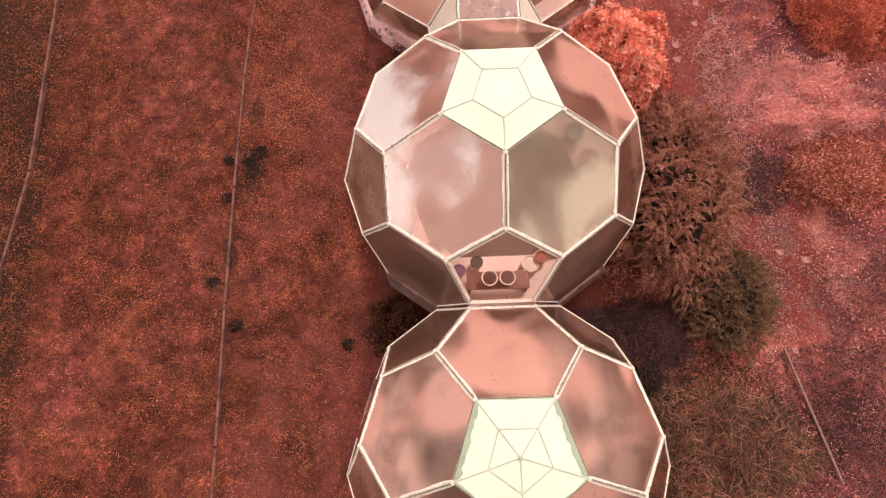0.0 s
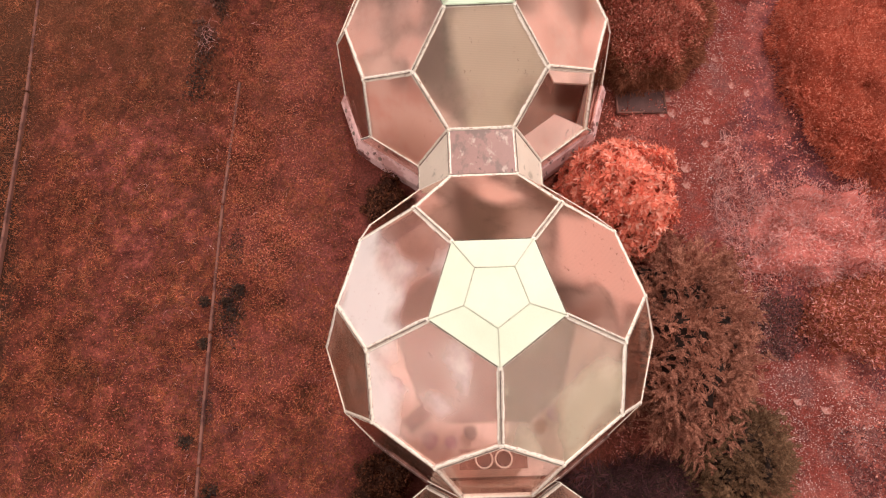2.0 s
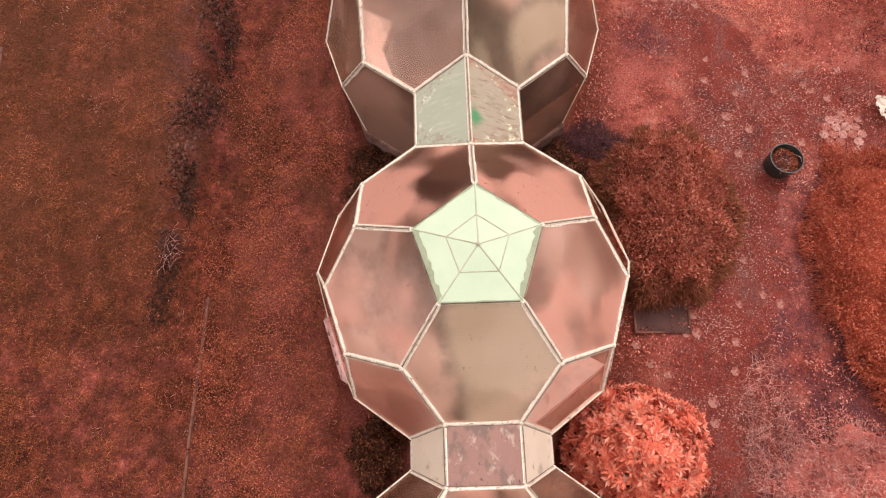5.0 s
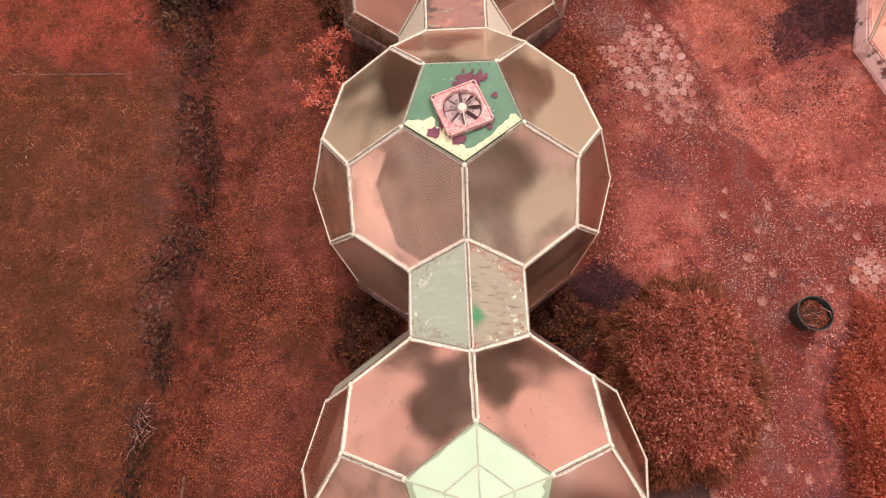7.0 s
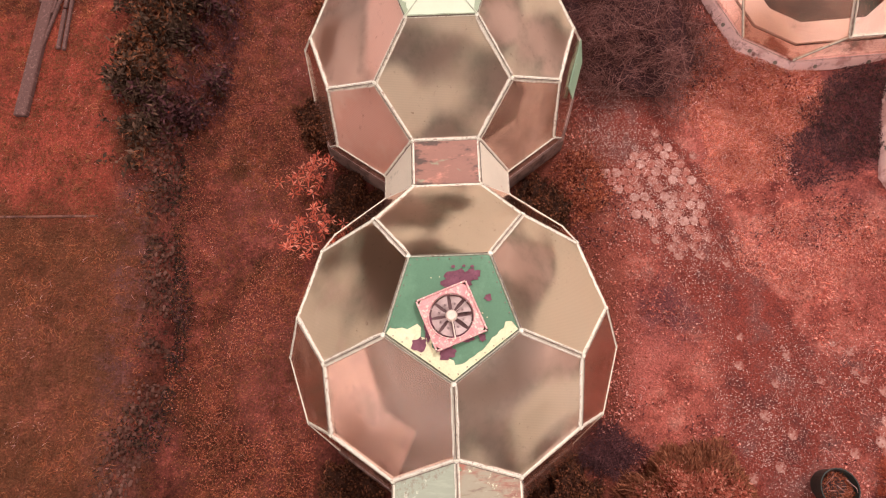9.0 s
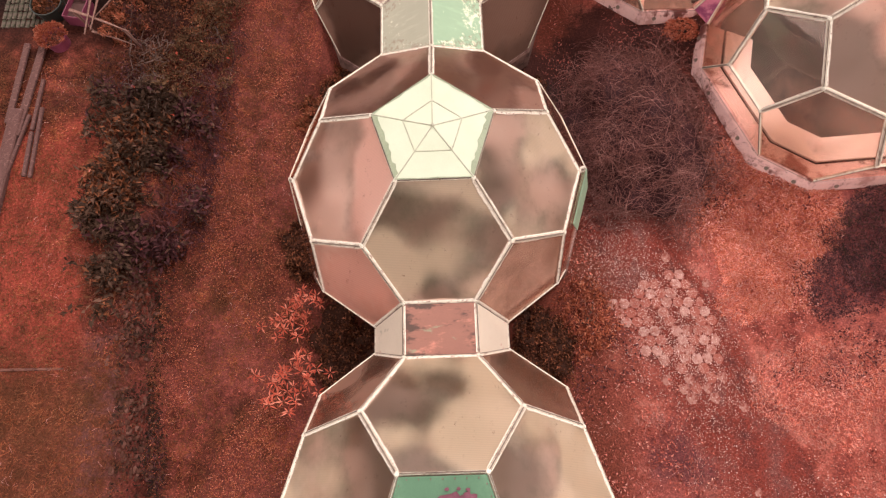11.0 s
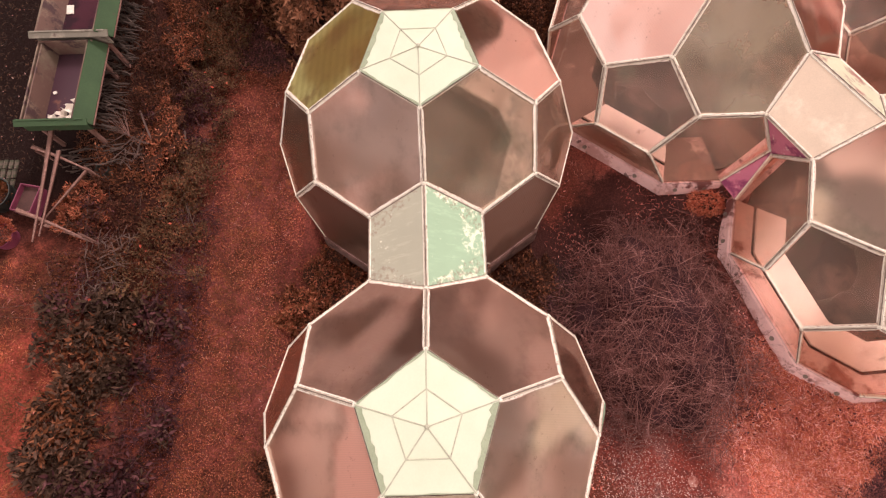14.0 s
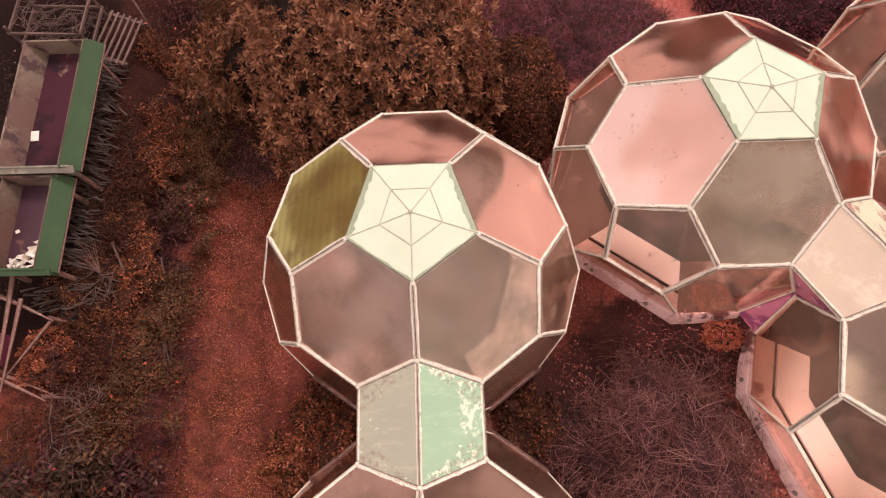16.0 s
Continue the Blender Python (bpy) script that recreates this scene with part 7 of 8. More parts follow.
def trestle():
    zg = float(ground_z(-6.9, 10.3))
    foot = thing("timber_trestle", pose(-6.9, 10.3, zg), "open trestle of rough weathered poles", "trestle")
    o = np.array([-6.9, 10.3, zg])
    top = 2.15
    P = lambda x, y, z: np.array([x, y, z]) - o
    pole(P(-7.45, 11.13, top), P(-6.3, 10.6, top), 0.048, "crossbar", foot)
    pole(P(-7.5, 9.85, top), P(-6.2, 9.27, top), 0.048, "crossbar", foot)
    pole(P(-7.1, 11.55, top + 0.05), P(-7.05, 9.2, top + 0.05), 0.058, "rail", foot)
    pole(P(-6.88, 11.0, top + 0.05), P(-6.95, 9.3, top + 0.05), 0.05, "rail", foot)
    pole(P(-6.35, 10.6, top - 0.02), P(-7.05, 9.55, top - 0.02), 0.04, "brace", foot)
    for x, y in ((-7.35, 11.05), (-6.4, 10.65), (-7.4, 9.8), (-6.3, 9.33)):
        pole(P(x, y, top), P(x * 1.0 + 0.05, y, float(ground_z(x, y)) - 0.05), 0.05, "leg", foot)
    pole(P(-7.35, 9.75, 1.6), P(-6.35, 9.35, 1.6), 0.035, "stretcher", foot)


trestle()


def open_tub(x, y, r, h, mat, label, name="tub", z=None, fill="soil"):
    z = float(ground_z(x, y)) if z is None else z
    foot = thing(name, pose(x, y, z - 0.02), label, "pot")
    n, vs, fs = 28, [], []
    prof = [(r * 0.86, 0), (r, h), (r * 1.03, h + 0.005), (r * 1.03, h + 0.03), (r * 0.97, h + 0.03), (r * 0.84, 0.04)]
    for rr, zz in prof:
        vs += [(rr * math.cos(2 * math.pi * s / n), rr * math.sin(2 * math.pi * s / n), zz) for s in range(n)]
    for q in range(len(prof) - 1):
        fs += [(q * n + s, q * n + (s + 1) % n, (q + 1) * n + (s + 1) % n, (q + 1) * n + s) for s in range(n)]
    part("wall", mesh_of("wall", vs, fs, M[mat]), foot)
    disc = [(0, 0, h * 0.72)] + [(r * 0.95 * math.cos(2 * math.pi * s / n), r * 0.95 * math.sin(2 * math.pi * s / n), h * 0.66 + 0.03 * math.sin(3 * s)) for s in range(n)]
    part("soil", mesh_of("soil", disc, [(0, 1 + s, 1 + (s + 1) % n) for s in range(n)], M[fill]), foot, "dark soil")
    return foot


tub = open_tub(7.06, -2.9, 0.35, 0.4, "black_plastic", "large black plastic tub with a withered plant", "plant_tub")
lv = Leaves(101)
k = 16
base = lv.r.normal(0, 0.12, (k, 3)) * [1, 1, 0] + [0, 0, 0.3]
lv.blades(base, lv.unit(k) + [1.0, -0.2, 0.6], lv.r.uniform(0.15, 0.5, k), 0.012, 0.5)
part("withered_stalks", lv.mesh("withered_stalks", ["leaf_wisp"]), tub, "straw-coloured withered stalks")
lv = Leaves(102)
p, out = shell(lv, 700, (0.28, 0.28, 0.12), 4, 0.0)
lv.add(p + [0, 0, 0.28], out + lv.unit(len(p)) * 0.8, lv.unit(len(p)), 0.06, 0.02)
part("withered_leaves", lv.mesh("withered_leaves", ["leaf_rust"]), tub)

black = open_tub(-8.3, 10.35, 0.33, 0.3, "black_plastic", "black tub of rusty plants on the bank", "plant_tub")
lv = Leaves(103)
p, out = shell(lv, 900, (0.26, 0.24, 0.16), 5, -0.1)
lv.add(p + [0, 0, 0.24], out + lv.unit(len(p)) * 0.8, lv.unit(len(p)), 0.07, 0.03)
part("leaves", lv.mesh("leaves", ["leaf_brown"]), black)
orange = open_tub(-8.05, 9.52, 0.24, 0.24, "magenta_plastic", "magenta tub with an orange cushion plant", "plant_tub")
lv = Leaves(104)
p, out = shell(lv, 2600, (0.29, 0.27, 0.2), 6, -0.1)
lv.add(p + [-0.06, 0.05, 0.26], out + lv.unit(len(p)) * 0.5, lv.unit(len(p)), 0.05, 0.018)
part("cushion_plant", lv.mesh("cushion_plant", ["leaf_orange"]), orange, "dense orange cushion of leaves")


def open_box(name, m, sx, sy, sz, wall, mat, label, category, fill=None, fill_z=0.3, side_mats=None):
    foot = thing(name, m, label, category)
    for n, (cx, cy, wx, wy) in enumerate(((0, -sy / 2 + wall / 2, sx, wall), (0, sy / 2 - wall / 2, sx, wall), (-sx / 2 + wall / 2, 0, wall, sy - 2 * wall), (sx / 2 - wall / 2, 0, wall, sy - 2 * wall))):
        part("side", (box_bm(wx, wy, sz, (cx, cy, sz / 2), bevel=0.006), M[mat]), foot)
    part("bottom", (box_bm(sx - 2 * wall, sy - 2 * wall, 0.02, (0, 0, 0.012 + (fill_z if fill else 0))), M[fill or mat]), foot)
    return foot


open_box("plastic_crate", pose(-7.68, 10.25, float(ground_z(-7.68, 10.25)), 0, 0, -12), 0.42, 0.55, 0.3, 0.02, "magenta_plastic", "magenta plastic crate with gravelly soil", "crate", "soil", 0.16)
open_tub(-6.36, 10.84, 0.13, 0.2, "black_plastic", "small black plastic pot among the weeds", "plant_pot")
fine_shrub("low_weed", -6.72, 10.1, "rust-orange fern-like weed under the trestle", (0.42, 0.5, 0.35), 160, 5200, 0.07, 0.024, "leaf_rust", "leaf_bank", second="leaf_brown", group="low weeds", amount=0.4)
fine_shrub("low_weed", -5.75, 12.0, "rust-orange low weeds beside the cold frame", (0.5, 0.8, 0.25), 161, 5200, 0.055, 0.022, "leaf_brown", "leaf_bank", second="leaf_rust", group="low weeds", amount=0.45)
fine_shrub("low_weed", -5.6, 14.4, "rust-orange low weeds beside the cold frame", (0.5, 0.9, 0.3), 162, 6000, 0.055, 0.022, "leaf_brown", "leaf_bank", second="leaf_rust", group="low weeds", amount=0.45)
plank("thin_cane", on_ground(-9.3, 11.0, 0.5), on_ground(-8.3, 10.3, 0.35), 0.014, 0.014, "timber", "thin pale cane resting on a black tub", "cane")


def brick_paving():
    """A patch of small mossy bricks on the bank, set on edge in rows."""
    foot = new("brick_paving")
    tagged(foot, "small mossy grey-brown paving bricks on the bank", "paving", kind="structure")
    me = bpy.data.meshes.new("brick")
    bm = box_bm(0.085, 0.19, 0.06, bevel=0.008)
    bm.to_mesh(me)
    bm.free()
    me.materials.append(M["mossy_brick"])
    rng = random.Random(61)
    for row in range(6):
        for col in range(12):
            x, y = -9.35 + 0.105 * col, 10.05 + 0.21 * row
            if math.hypot(x + 8.3, y - 10.35) < 0.33 or math.hypot(x + 8.05, y - 9.52) < 0.4 or x > -8.15 and y < 10.7:
                continue
            ob = part("brick", me, foot)
            ob.matrix_local = Matrix.Translation((x + rng.uniform(-0.006, 0.006), y + rng.uniform(-0.01, 0.01), float(ground_z(x, y)) + rng.uniform(-0.012, 0.008))) @ pose(0, 0, 0, rng.uniform(-3, 3), rng.uniform(-3, 3), rng.uniform(-4, 4))


brick_paving()


def cold_frame(x0, x1, y0, y1, z, label, lean, liner, tilt, front_mat):
    """A green glazed-bed box on legs with a broad sloping sill along its east side. The lid is off."""
    zg = float(ground_z((x0 + x1) / 2, (y0 + y1) / 2))
    cx, cy = (x0 + x1) / 2, (y0 + y1) / 2
    foot = thing("cold_frame", pose(cx, cy, zg, 0, 0, lean), label, "cold frame", "cold frames")
    sx, sy, deep = x1 - x0, y1 - y0, 0.42
    h = z - zg
    board = part("west_side", (box_bm(0.03, sy - 0.04, deep + 0.06, bevel=0.004), M["frame_board"]), foot, "stained leaning inner board")
    board.matrix_local = Matrix.Translation((-sx / 2 + 0.12, 0, h - deep / 2 - 0.03)) @ pose(0, 0, 0, 0, tilt, 0)
    part("west_edge", (box_bm(0.03, sy, 0.14, (-sx / 2 - 0.012, 0, h - 0.09), bevel=0.004), M["frame_board"]), foot)
    part("east_side", (box_bm(0.03, sy, deep, (sx / 2 - 0.18, 0, h - deep / 2), bevel=0.004), M["green_paint"]), foot)
    part("end_board", (box_bm(sx + 0.1, 0.035, deep * 0.9, (-0.05, -sy / 2, h - deep * 0.45), bevel=0.004), M[front_mat]), foot)
    part("end_board", (box_bm(sx - 0.1, 0.035, deep, (-0.05, sy / 2, h - deep / 2), bevel=0.004), M["frame_board"]), foot)
    sill = part("sill", (box_bm(0.33, sy + 0.06, 0.03, bevel=0.005), M["green_paint"]), foot, "broad sloping green sill")
    sill.matrix_local = Matrix.Translation((sx / 2 - 0.03, 0, h - 0.09)) @ pose(0, 0, 0, 0, 36, 0)
    edge = part("sill_edge", (box_bm(0.02, sy + 0.05, 0.02), M["timber"]), foot)
    edge.matrix_local = Matrix.Translation((sx / 2 + 0.115, 0, h - 0.20))
    trim = part("inner_trim", (box_bm(0.016, sy, 0.02), M["frame_board"]), foot)
    trim.matrix_local = Matrix.Translation((sx / 2 - 0.175, 0, h + 0.008))
    front = part("front_sill", (box_bm(sx + 0.22, 0.13, 0.03, bevel=0.005), M[front_mat]), foot)
    front.matrix_local = Matrix.Translation((-0.03, -sy / 2 - 0.04, h - 0.05)) @ pose(0, 0, 0, 28, 0, 0)
    part("liner", (box_bm(sx - 0.2, sy - 0.04, 0.02, (-0.09, 0, h - deep + 0.03)), M[liner]), foot, "wet dark magenta liner" if liner == "liner_wet" else "dirty purple-brown liner")
    for lx in (-sx / 2 + 0.05, sx / 2 - 0.2):
        for ly in (-sy / 2 + 0.1, sy / 2 - 0.1):
            part("leg", (box_bm(0.07, 0.07, h - deep + 0.06, (lx, ly, (h - deep) / 2), bevel=0.005), M["timber"]), foot)
    return foot, h - deep + 0.045


one, bed = cold_frame(-7.36, -6.22, 11.4, 13.1, 2.66, "green cold frame on legs with torn paper inside", -1, "liner_wet", -12, "green_paint")
two, bed2 = cold_frame(-7.30, -6.0, 13.2, 15.8, 2.82, "longer green cold frame with a stained liner", -1, "liner", -30, "frame_grey")


def crumple(x, y, z, r, seed, label, flat=0.5):
    rr = np.random.default_rng(seed)
    n = 9
    g = np.linspace(-1, 1, n)
    X, Y = np.meshgrid(g, g)
    Z = rr.uniform(0, 1, (n, n)) * flat * r + 0.01
    X, Y = X * r + rr.normal(0, 0.08 * r, (n, n)), Y * r * 0.7 + rr.normal(0, 0.08 * r, (n, n))
    keep = rr.random((n - 1, n - 1)) < 0.78
    v = np.stack([X, Y, Z], -1).reshape(-1, 3).tolist()
    f = [(i * n + j, i * n + j + 1, (i + 1) * n + j + 1, (i + 1) * n + j) for i in range(n - 1) for j in range(n - 1) if keep[i, j]]
    solid("torn_paper", mesh_of("torn_paper", v, f, M["paper"]), label, "paper", m=pose(x, y, z, 0, 0, seed * 40))


zb = float(ground_z(-6.8, 12.25)) + bed
crumple(-6.72, 11.68, zb, 0.26, 1, "crumpled white paper in the cold frame", 0.6)
crumple(-7.05, 11.55, zb, 0.13, 2, "torn white scrap in the cold frame", 0.5)
zb2 = float(ground_z(-6.65, 14.5)) + bed2
foot = thing("white_tile", pose(-7.0, 14.0, zb2 + 0.01, 4, 3, 5), "small white tile lying on the liner", "tile")
part("slab", (box_bm(0.14, 0.2, 0.02, (0, 0, 0.01), bevel=0.003), M["paper"]), foot)
foot = thing("white_tile", pose(-7.1, 12.2, zb + 0.01, 4, 3, 30), "small white chip lying on the liner", "tile")
part("slab", (box_bm(0.07, 0.06, 0.015, (0, 0, 0.008), bevel=0.003), M["paper"]), foot)


def stick_heap(x, y, sx, sy, n, z, seed, label, along=None, mat="stick"):
    lv = Leaves(seed)
    p = np.stack([lv.r.uniform(-sx, sx, n), lv.r.uniform(-sy, sy, n), lv.r.uniform(0.02, z, n)], -1)
    a = lv.r.uniform(0, 6.283, n) if along is None else along + lv.r.normal(0, 0.22, n)
    way = np.stack([np.cos(a), np.sin(a), lv.r.normal(0, 0.15, n)], -1)
    t = np.linspace(-0.5, 0.5, 4)[None, :, None]
    pts = p[:, None] + way[:, None] * t * (lv.r.uniform(0.2, 0.6, n) if along is None else lv.r.uniform(0.15, 0.42, n))[:, None, None] + lv.unit(n)[:, None] * t * t * (0.2 if along is None else 0.06)
    pts[..., 2] = np.maximum(pts[..., 2], 0.015)
    lv.twigs(pts, lv.r.uniform(0.014, 0.036, n) if along is not None else lv.r.uniform(0.006, 0.014, n))
    solid("stick_heap", lv.mesh("stick_heap", [mat]), label, "sticks", kind="stuff", m=pose(x, y, float(ground_z(x, y))))


stick_heap(-6.25, 14.7, 0.16, 1.4, 240, 0.5, 201, "heap of short sticks stacked beside the cold frames", -0.35, "dark_stick")
stick_heap(-6.35, 12.5, 0.2, 0.9, 110, 0.35, 202, "loose sticks beside the cold frames", -0.2, "dark_stick")
stick_heap(-6.6, 11.1, 0.6, 0.25, 40, 0.3, 203, "loose sticks under the end of the cold frame", 0.1, "dark_stick")
stick_heap(-6.05, 8.75, 0.35, 0.75, 130, 0.5, 204, "dry pruned purple-grey branches on the bank")
stick_heap(-5.2, 10.6, 0.35, 0.6, 26, 0.35, 206, "dry bent stalks over the weeds")
stick_heap(-6.0, 11.3, 0.3, 0.3, 40, 0.4, 207, "pale dry branch tips beside the cold frame")
stick_heap(-7.35, 16.9, 0.65, 0.45, 150, 0.9, 205, "brushwood heaped behind the cold frame")
# a fanned dead branch beside the cold frame's foot
branch = Leaves(208)
bn = 16
spread = np.linspace(-0.5, 0.5, bn) + branch.r.normal(0, 0.06, bn)
bt = np.linspace(0, 1, 6)[None, :, None]
heading = np.stack([np.cos(2.35 + spread), np.sin(2.35 + spread), branch.r.uniform(0.05, 0.35, bn)], -1)
stalks = heading[:, None] * bt * branch.r.uniform(0.35, 0.65, bn)[:, None, None] + branch.unit(bn)[:, None] * bt * bt * 0.08
branch.twigs(stalks, np.full(bn, 0.009))
solid("dead_branch", branch.mesh("dead_branch", ["timber"]), "fanned pale dead branch lying in the weeds", "branch", m=Matrix.Translation(on_ground(-5.95, 11.6, 0.32)))
for a, b in (((-6.1, 17.7), (-5.4, 16.5)), ((-6.75, 15.65), (-5.95, 14.95)), ((-5.85, 12.2), (-5.55, 11.2)), ((-5.2, 12.05), (-5.05, 11.0))):
    plank("loose_pole", on_ground(*a, 0.35), on_ground(*b, 0.2), 0.035, 0.035, "stick", "dry grey pole lying in the weeds", "pole", "loose poles")


blade_patch("dark_weeds", -6.15, 12.9, "dark brown weeds under the edge of the cold frames", 0.5, 2.6, 3800, 0.12, 0.02, ["leaf_bank", "leaf_dark", "leaf_bank"], 0.1, 86)
blade_patch("dark_weeds", -6.3, 11.3, "dark brown weeds round the trestle", 0.7, 0.9, 2200, 0.1, 0.018, ["leaf_bank", "leaf_dark", "leaf_brown"], 0.08, 87)


def brush_crate():
    """A rough open crate of poles round the brushwood."""
    z = float(ground_z(-7.35, 16.9))
    foot = thing("brush_crate", pose(-7.35, 16.9, z, 0, 0, -4), "rough open crate of poles round heaped brushwood", "crate")
    for h in (0.35, 0.75):
        for s in (-1, 1):
            part("rail", (box_bm(1.5, 0.04, 0.06, (0, s * 0.5, h), bevel=0.006), M["stick"]), foot)
            part("rail", (box_bm(0.04, 0.96, 0.06, (s * 0.73, 0, h), bevel=0.006), M["stick"]), foot)
    for sx in (-0.7, 0.7):
        for sy in (-0.47, 0.47):
            part("post", (box_bm(0.05, 0.05, 0.95, (sx, sy, 0.45), bevel=0.006), M["stick"]), foot)


brush_crate()


def slatted_pallet():
    z = float(ground_z(-6.2, 16.6))
    foot = thing("slatted_pallet", pose(-6.2, 16.6, z + 0.35, 0, 14, -14), "leaning pallet of thin weathered slats", "pallet")
    for s in range(6):
        part("slat", (box_bm(0.045, 1.15, 0.03, (-0.3 + 0.12 * s, 0, 0.05), bevel=0.004), M["stick"]), foot)
    for y in (-0.5, 0.5):
        part("batten", (box_bm(0.72, 0.06, 0.05, (0, y, 0.01), bevel=0.004), M["stick"]), foot)
    for x in (-0.3, 0.28):
        part("leg", (box_bm(0.05, 0.05, 0.5, (x, -0.5, -0.2)), M["stick"]), foot)
        part("leg", (box_bm(0.05, 0.05, 0.5, (x, 0.5, -0.2)), M["stick"]), foot)


slatted_pallet()
open_box("timber_trough", pose(3.9, -6.3, float(ground_z(3.9, -6.3)) - 0.02, 0, 0, -2), 1.15, 0.62, 0.09, 0.04, "board", "low timber-edged trough of dark soil by the walk", "trough", "soil", 0.04)
# pale torn sheet lying at the far side of the walk
crumple(9.75, -1.6, float(ground_z(9.75, -1.6)) + 0.02, 0.3, 7, "pale pinkish torn sheet lying on the ground", 0.35)


def clods():
    """Crumbled soil and stones along the broken edge of the west bank."""
    r = np.random.default_rng(211)
    cube = bmesh.new()
    bmesh.ops.create_icosphere(cube, subdivisions=1, radius=1.0)
    unit = np.array([v.co[:] for v in cube.verts])
    tri = np.array([[v.index for v in f.verts] for f in cube.faces])
    cube.free()
    verts, faces = [], []
    n = 1500
    y = r.uniform(-4.9, 5.2, n)
    x = ditch_x(y) - 0.1 + r.normal(0, 0.1, n)
    for i in range(n):
        if noise.noise(Vector((x[i] * 2, y[i] * 1.6, 3.0))) < -0.22:
            continue
        size = r.uniform(0.018, 0.055) * np.array([r.uniform(0.7, 1.3), r.uniform(0.7, 1.5), r.uniform(0.4, 0.8)])
        v = unit * size * r.uniform(0.75, 1.25, (len(unit), 1))
        faces.append(tri + sum(len(q) for q in verts))
        verts.append(v + [x[i], y[i], float(ground_z(x[i], y[i])) + 0.2 * size[2]])
    return mesh_of("soil_clods", np.concatenate(verts).tolist(), np.concatenate(faces).tolist(), M["clod"])


solid("soil_clods", clods(), "crumbled grey-brown soil and stones along the bank's broken edge", "soil", kind="stuff")
# dark weeds that also paint in the shadowed gaps below the bank's edge
blade_patch("dark_weeds", -5.45, 0.6, "dark purple-black weeds, also standing in for shadow spots along the bank", 0.2, 1.1, 700, 0.12, 0.02, ["leaf_dark", "leaf_purple", "leaf_bank"], 0.05, 81)
blade_patch("dark_weeds", -5.6, -1.2, "dark purple-black weeds, also standing in for shadow spots along the bank", 0.17, 0.7, 420, 0.11, 0.02, ["leaf_dark", "leaf_purple", "leaf_bank"], 0.05, 82)
blade_patch("dark_weeds", -5.86, -3.4, "dark weeds, also standing in for shadow spots along the bank", 0.13, 0.9, 380, 0.1, 0.02, ["leaf_dark", "leaf_bank"], 0.04, 83)
blade_patch("dark_weeds", -5.55, 2.9, "dark weeds, also standing in for shadow spots along the bank", 0.15, 1.2, 420, 0.1, 0.02, ["leaf_bank", "leaf_bank", "leaf_brown"], 0.04, 84)
blade_patch("straw_wisps", -6.13, -4.7, "pale dry stalks lying on the turf", 0.12, 0.35, 45, 0.35, 0.007, ["leaf_wisp"], 0.04, 85)


# ---- turf blades, pavers and stone chips ----
def turf(seed, n, x0, x1, y0, y1, length, width, lie, mats, avoid_path=False, keep=None, tuft=1):
    lv = Leaves(seed)
    x, y = lv.r.uniform(x0, x1, n), lv.r.uniform(y0, y1, n)
    ok = np.ones(n, bool)
    for (cx, cy, cz), yaw in SITES.values():
        ok &= np.hypot(x - cx, y - cy) > 2.95
    ok &= (np.abs(x - ditch_x(y)) > lv.r.uniform(0.06, 0.2, n)) | (y < -6) | (y > 6)
    ok &= ~((x < -4.7 + 0.4 * np.sin(3 * y)) & (y > 9.2))
    ok &= np.hypot(x - 9.5, y - 4.7) > 1.4 + 0.9 * lv.r.random(n)
    if avoid_path:
        ok &= path_side(x, y) > lv.r.uniform(0.7, 1.3, n)
    if keep is not None:
        ok &= keep(x, y, lv.r)
    x, y = x[ok], y[ok]
    n = len(x)
    a = lv.r.uniform(0, 6.283, n)
    if tuft > 1:
        x, y = np.repeat(x, tuft), np.repeat(y, tuft)
        n = len(x)
        x, y = x + lv.r.normal(0, 0.09, n), y + lv.r.normal(0, 0.09, n)
        a = np.repeat(a, tuft) + lv.r.normal(0, 0.9, n)
    way = np.stack([np.cos(a), np.sin(a), lv.r.uniform(lie[0], lie[1], n)], -1)
    base = np.stack([x, y, ground_z(x, y) - 0.005], -1)
    slot = lv.r.integers(0, len(mats), n)
    for s in range(len(mats)):
        q = slot == s
        lv.blades(base[q], way[q], length * lv.r.uniform(0.5, 1.3, q.sum()), width, lv.r.uniform(0.1, 0.5, q.sum()), s)
    return lv.mesh("turf", mats)


def clumpy(lo, seed, scale=0.9):
    def keep(x, y, r):
        v = np.array([noise.noise(Vector((a * scale, b * scale, seed))) for a, b in zip(x, y)])
        return v + r.uniform(-0.35, 0.35, len(x)) > lo
    return keep


solid("lawn_grass", turf(301, 150000, -11.5, -2.6, -20, 20, 0.085, 0.011, (0.15, 0.8), ["blade_lawn", "blade_dark"], keep=clumpy(-0.15, 1.0, 1.6)), "short matted rust-red grass blades", "grass", kind="stuff")
solid("lawn_tufts", turf(305, 12500, -11.5, -3.0, -20, 20, 0.17, 0.009, (0.1, 0.7), ["blade_lawn", "blade_lawn", "blade_dark"], keep=clumpy(-0.05, 3.0, 1.1), tuft=13), "long pale-tipped grass tufts over the lawn", "grass", kind="stuff")
solid("dry_blades", turf(309, 1500, -11.5, -3.0, -20, 20, 0.15, 0.006, (0.1, 0.5), ["leaf_wisp"], keep=clumpy(0.0, 9.0, 0.8), tuft=3), "scattered pale dry grass blades on the lawn", "grass", kind="stuff")
solid("bed_grass", turf(302, 70000, 2.4, 11.5, -20, 19, 0.10, 0.009, (0.1, 0.8), ["blade_bed"], True, clumpy(-0.1, 5.0)), "matted pink-orange grass blades", "grass", kind="stuff")
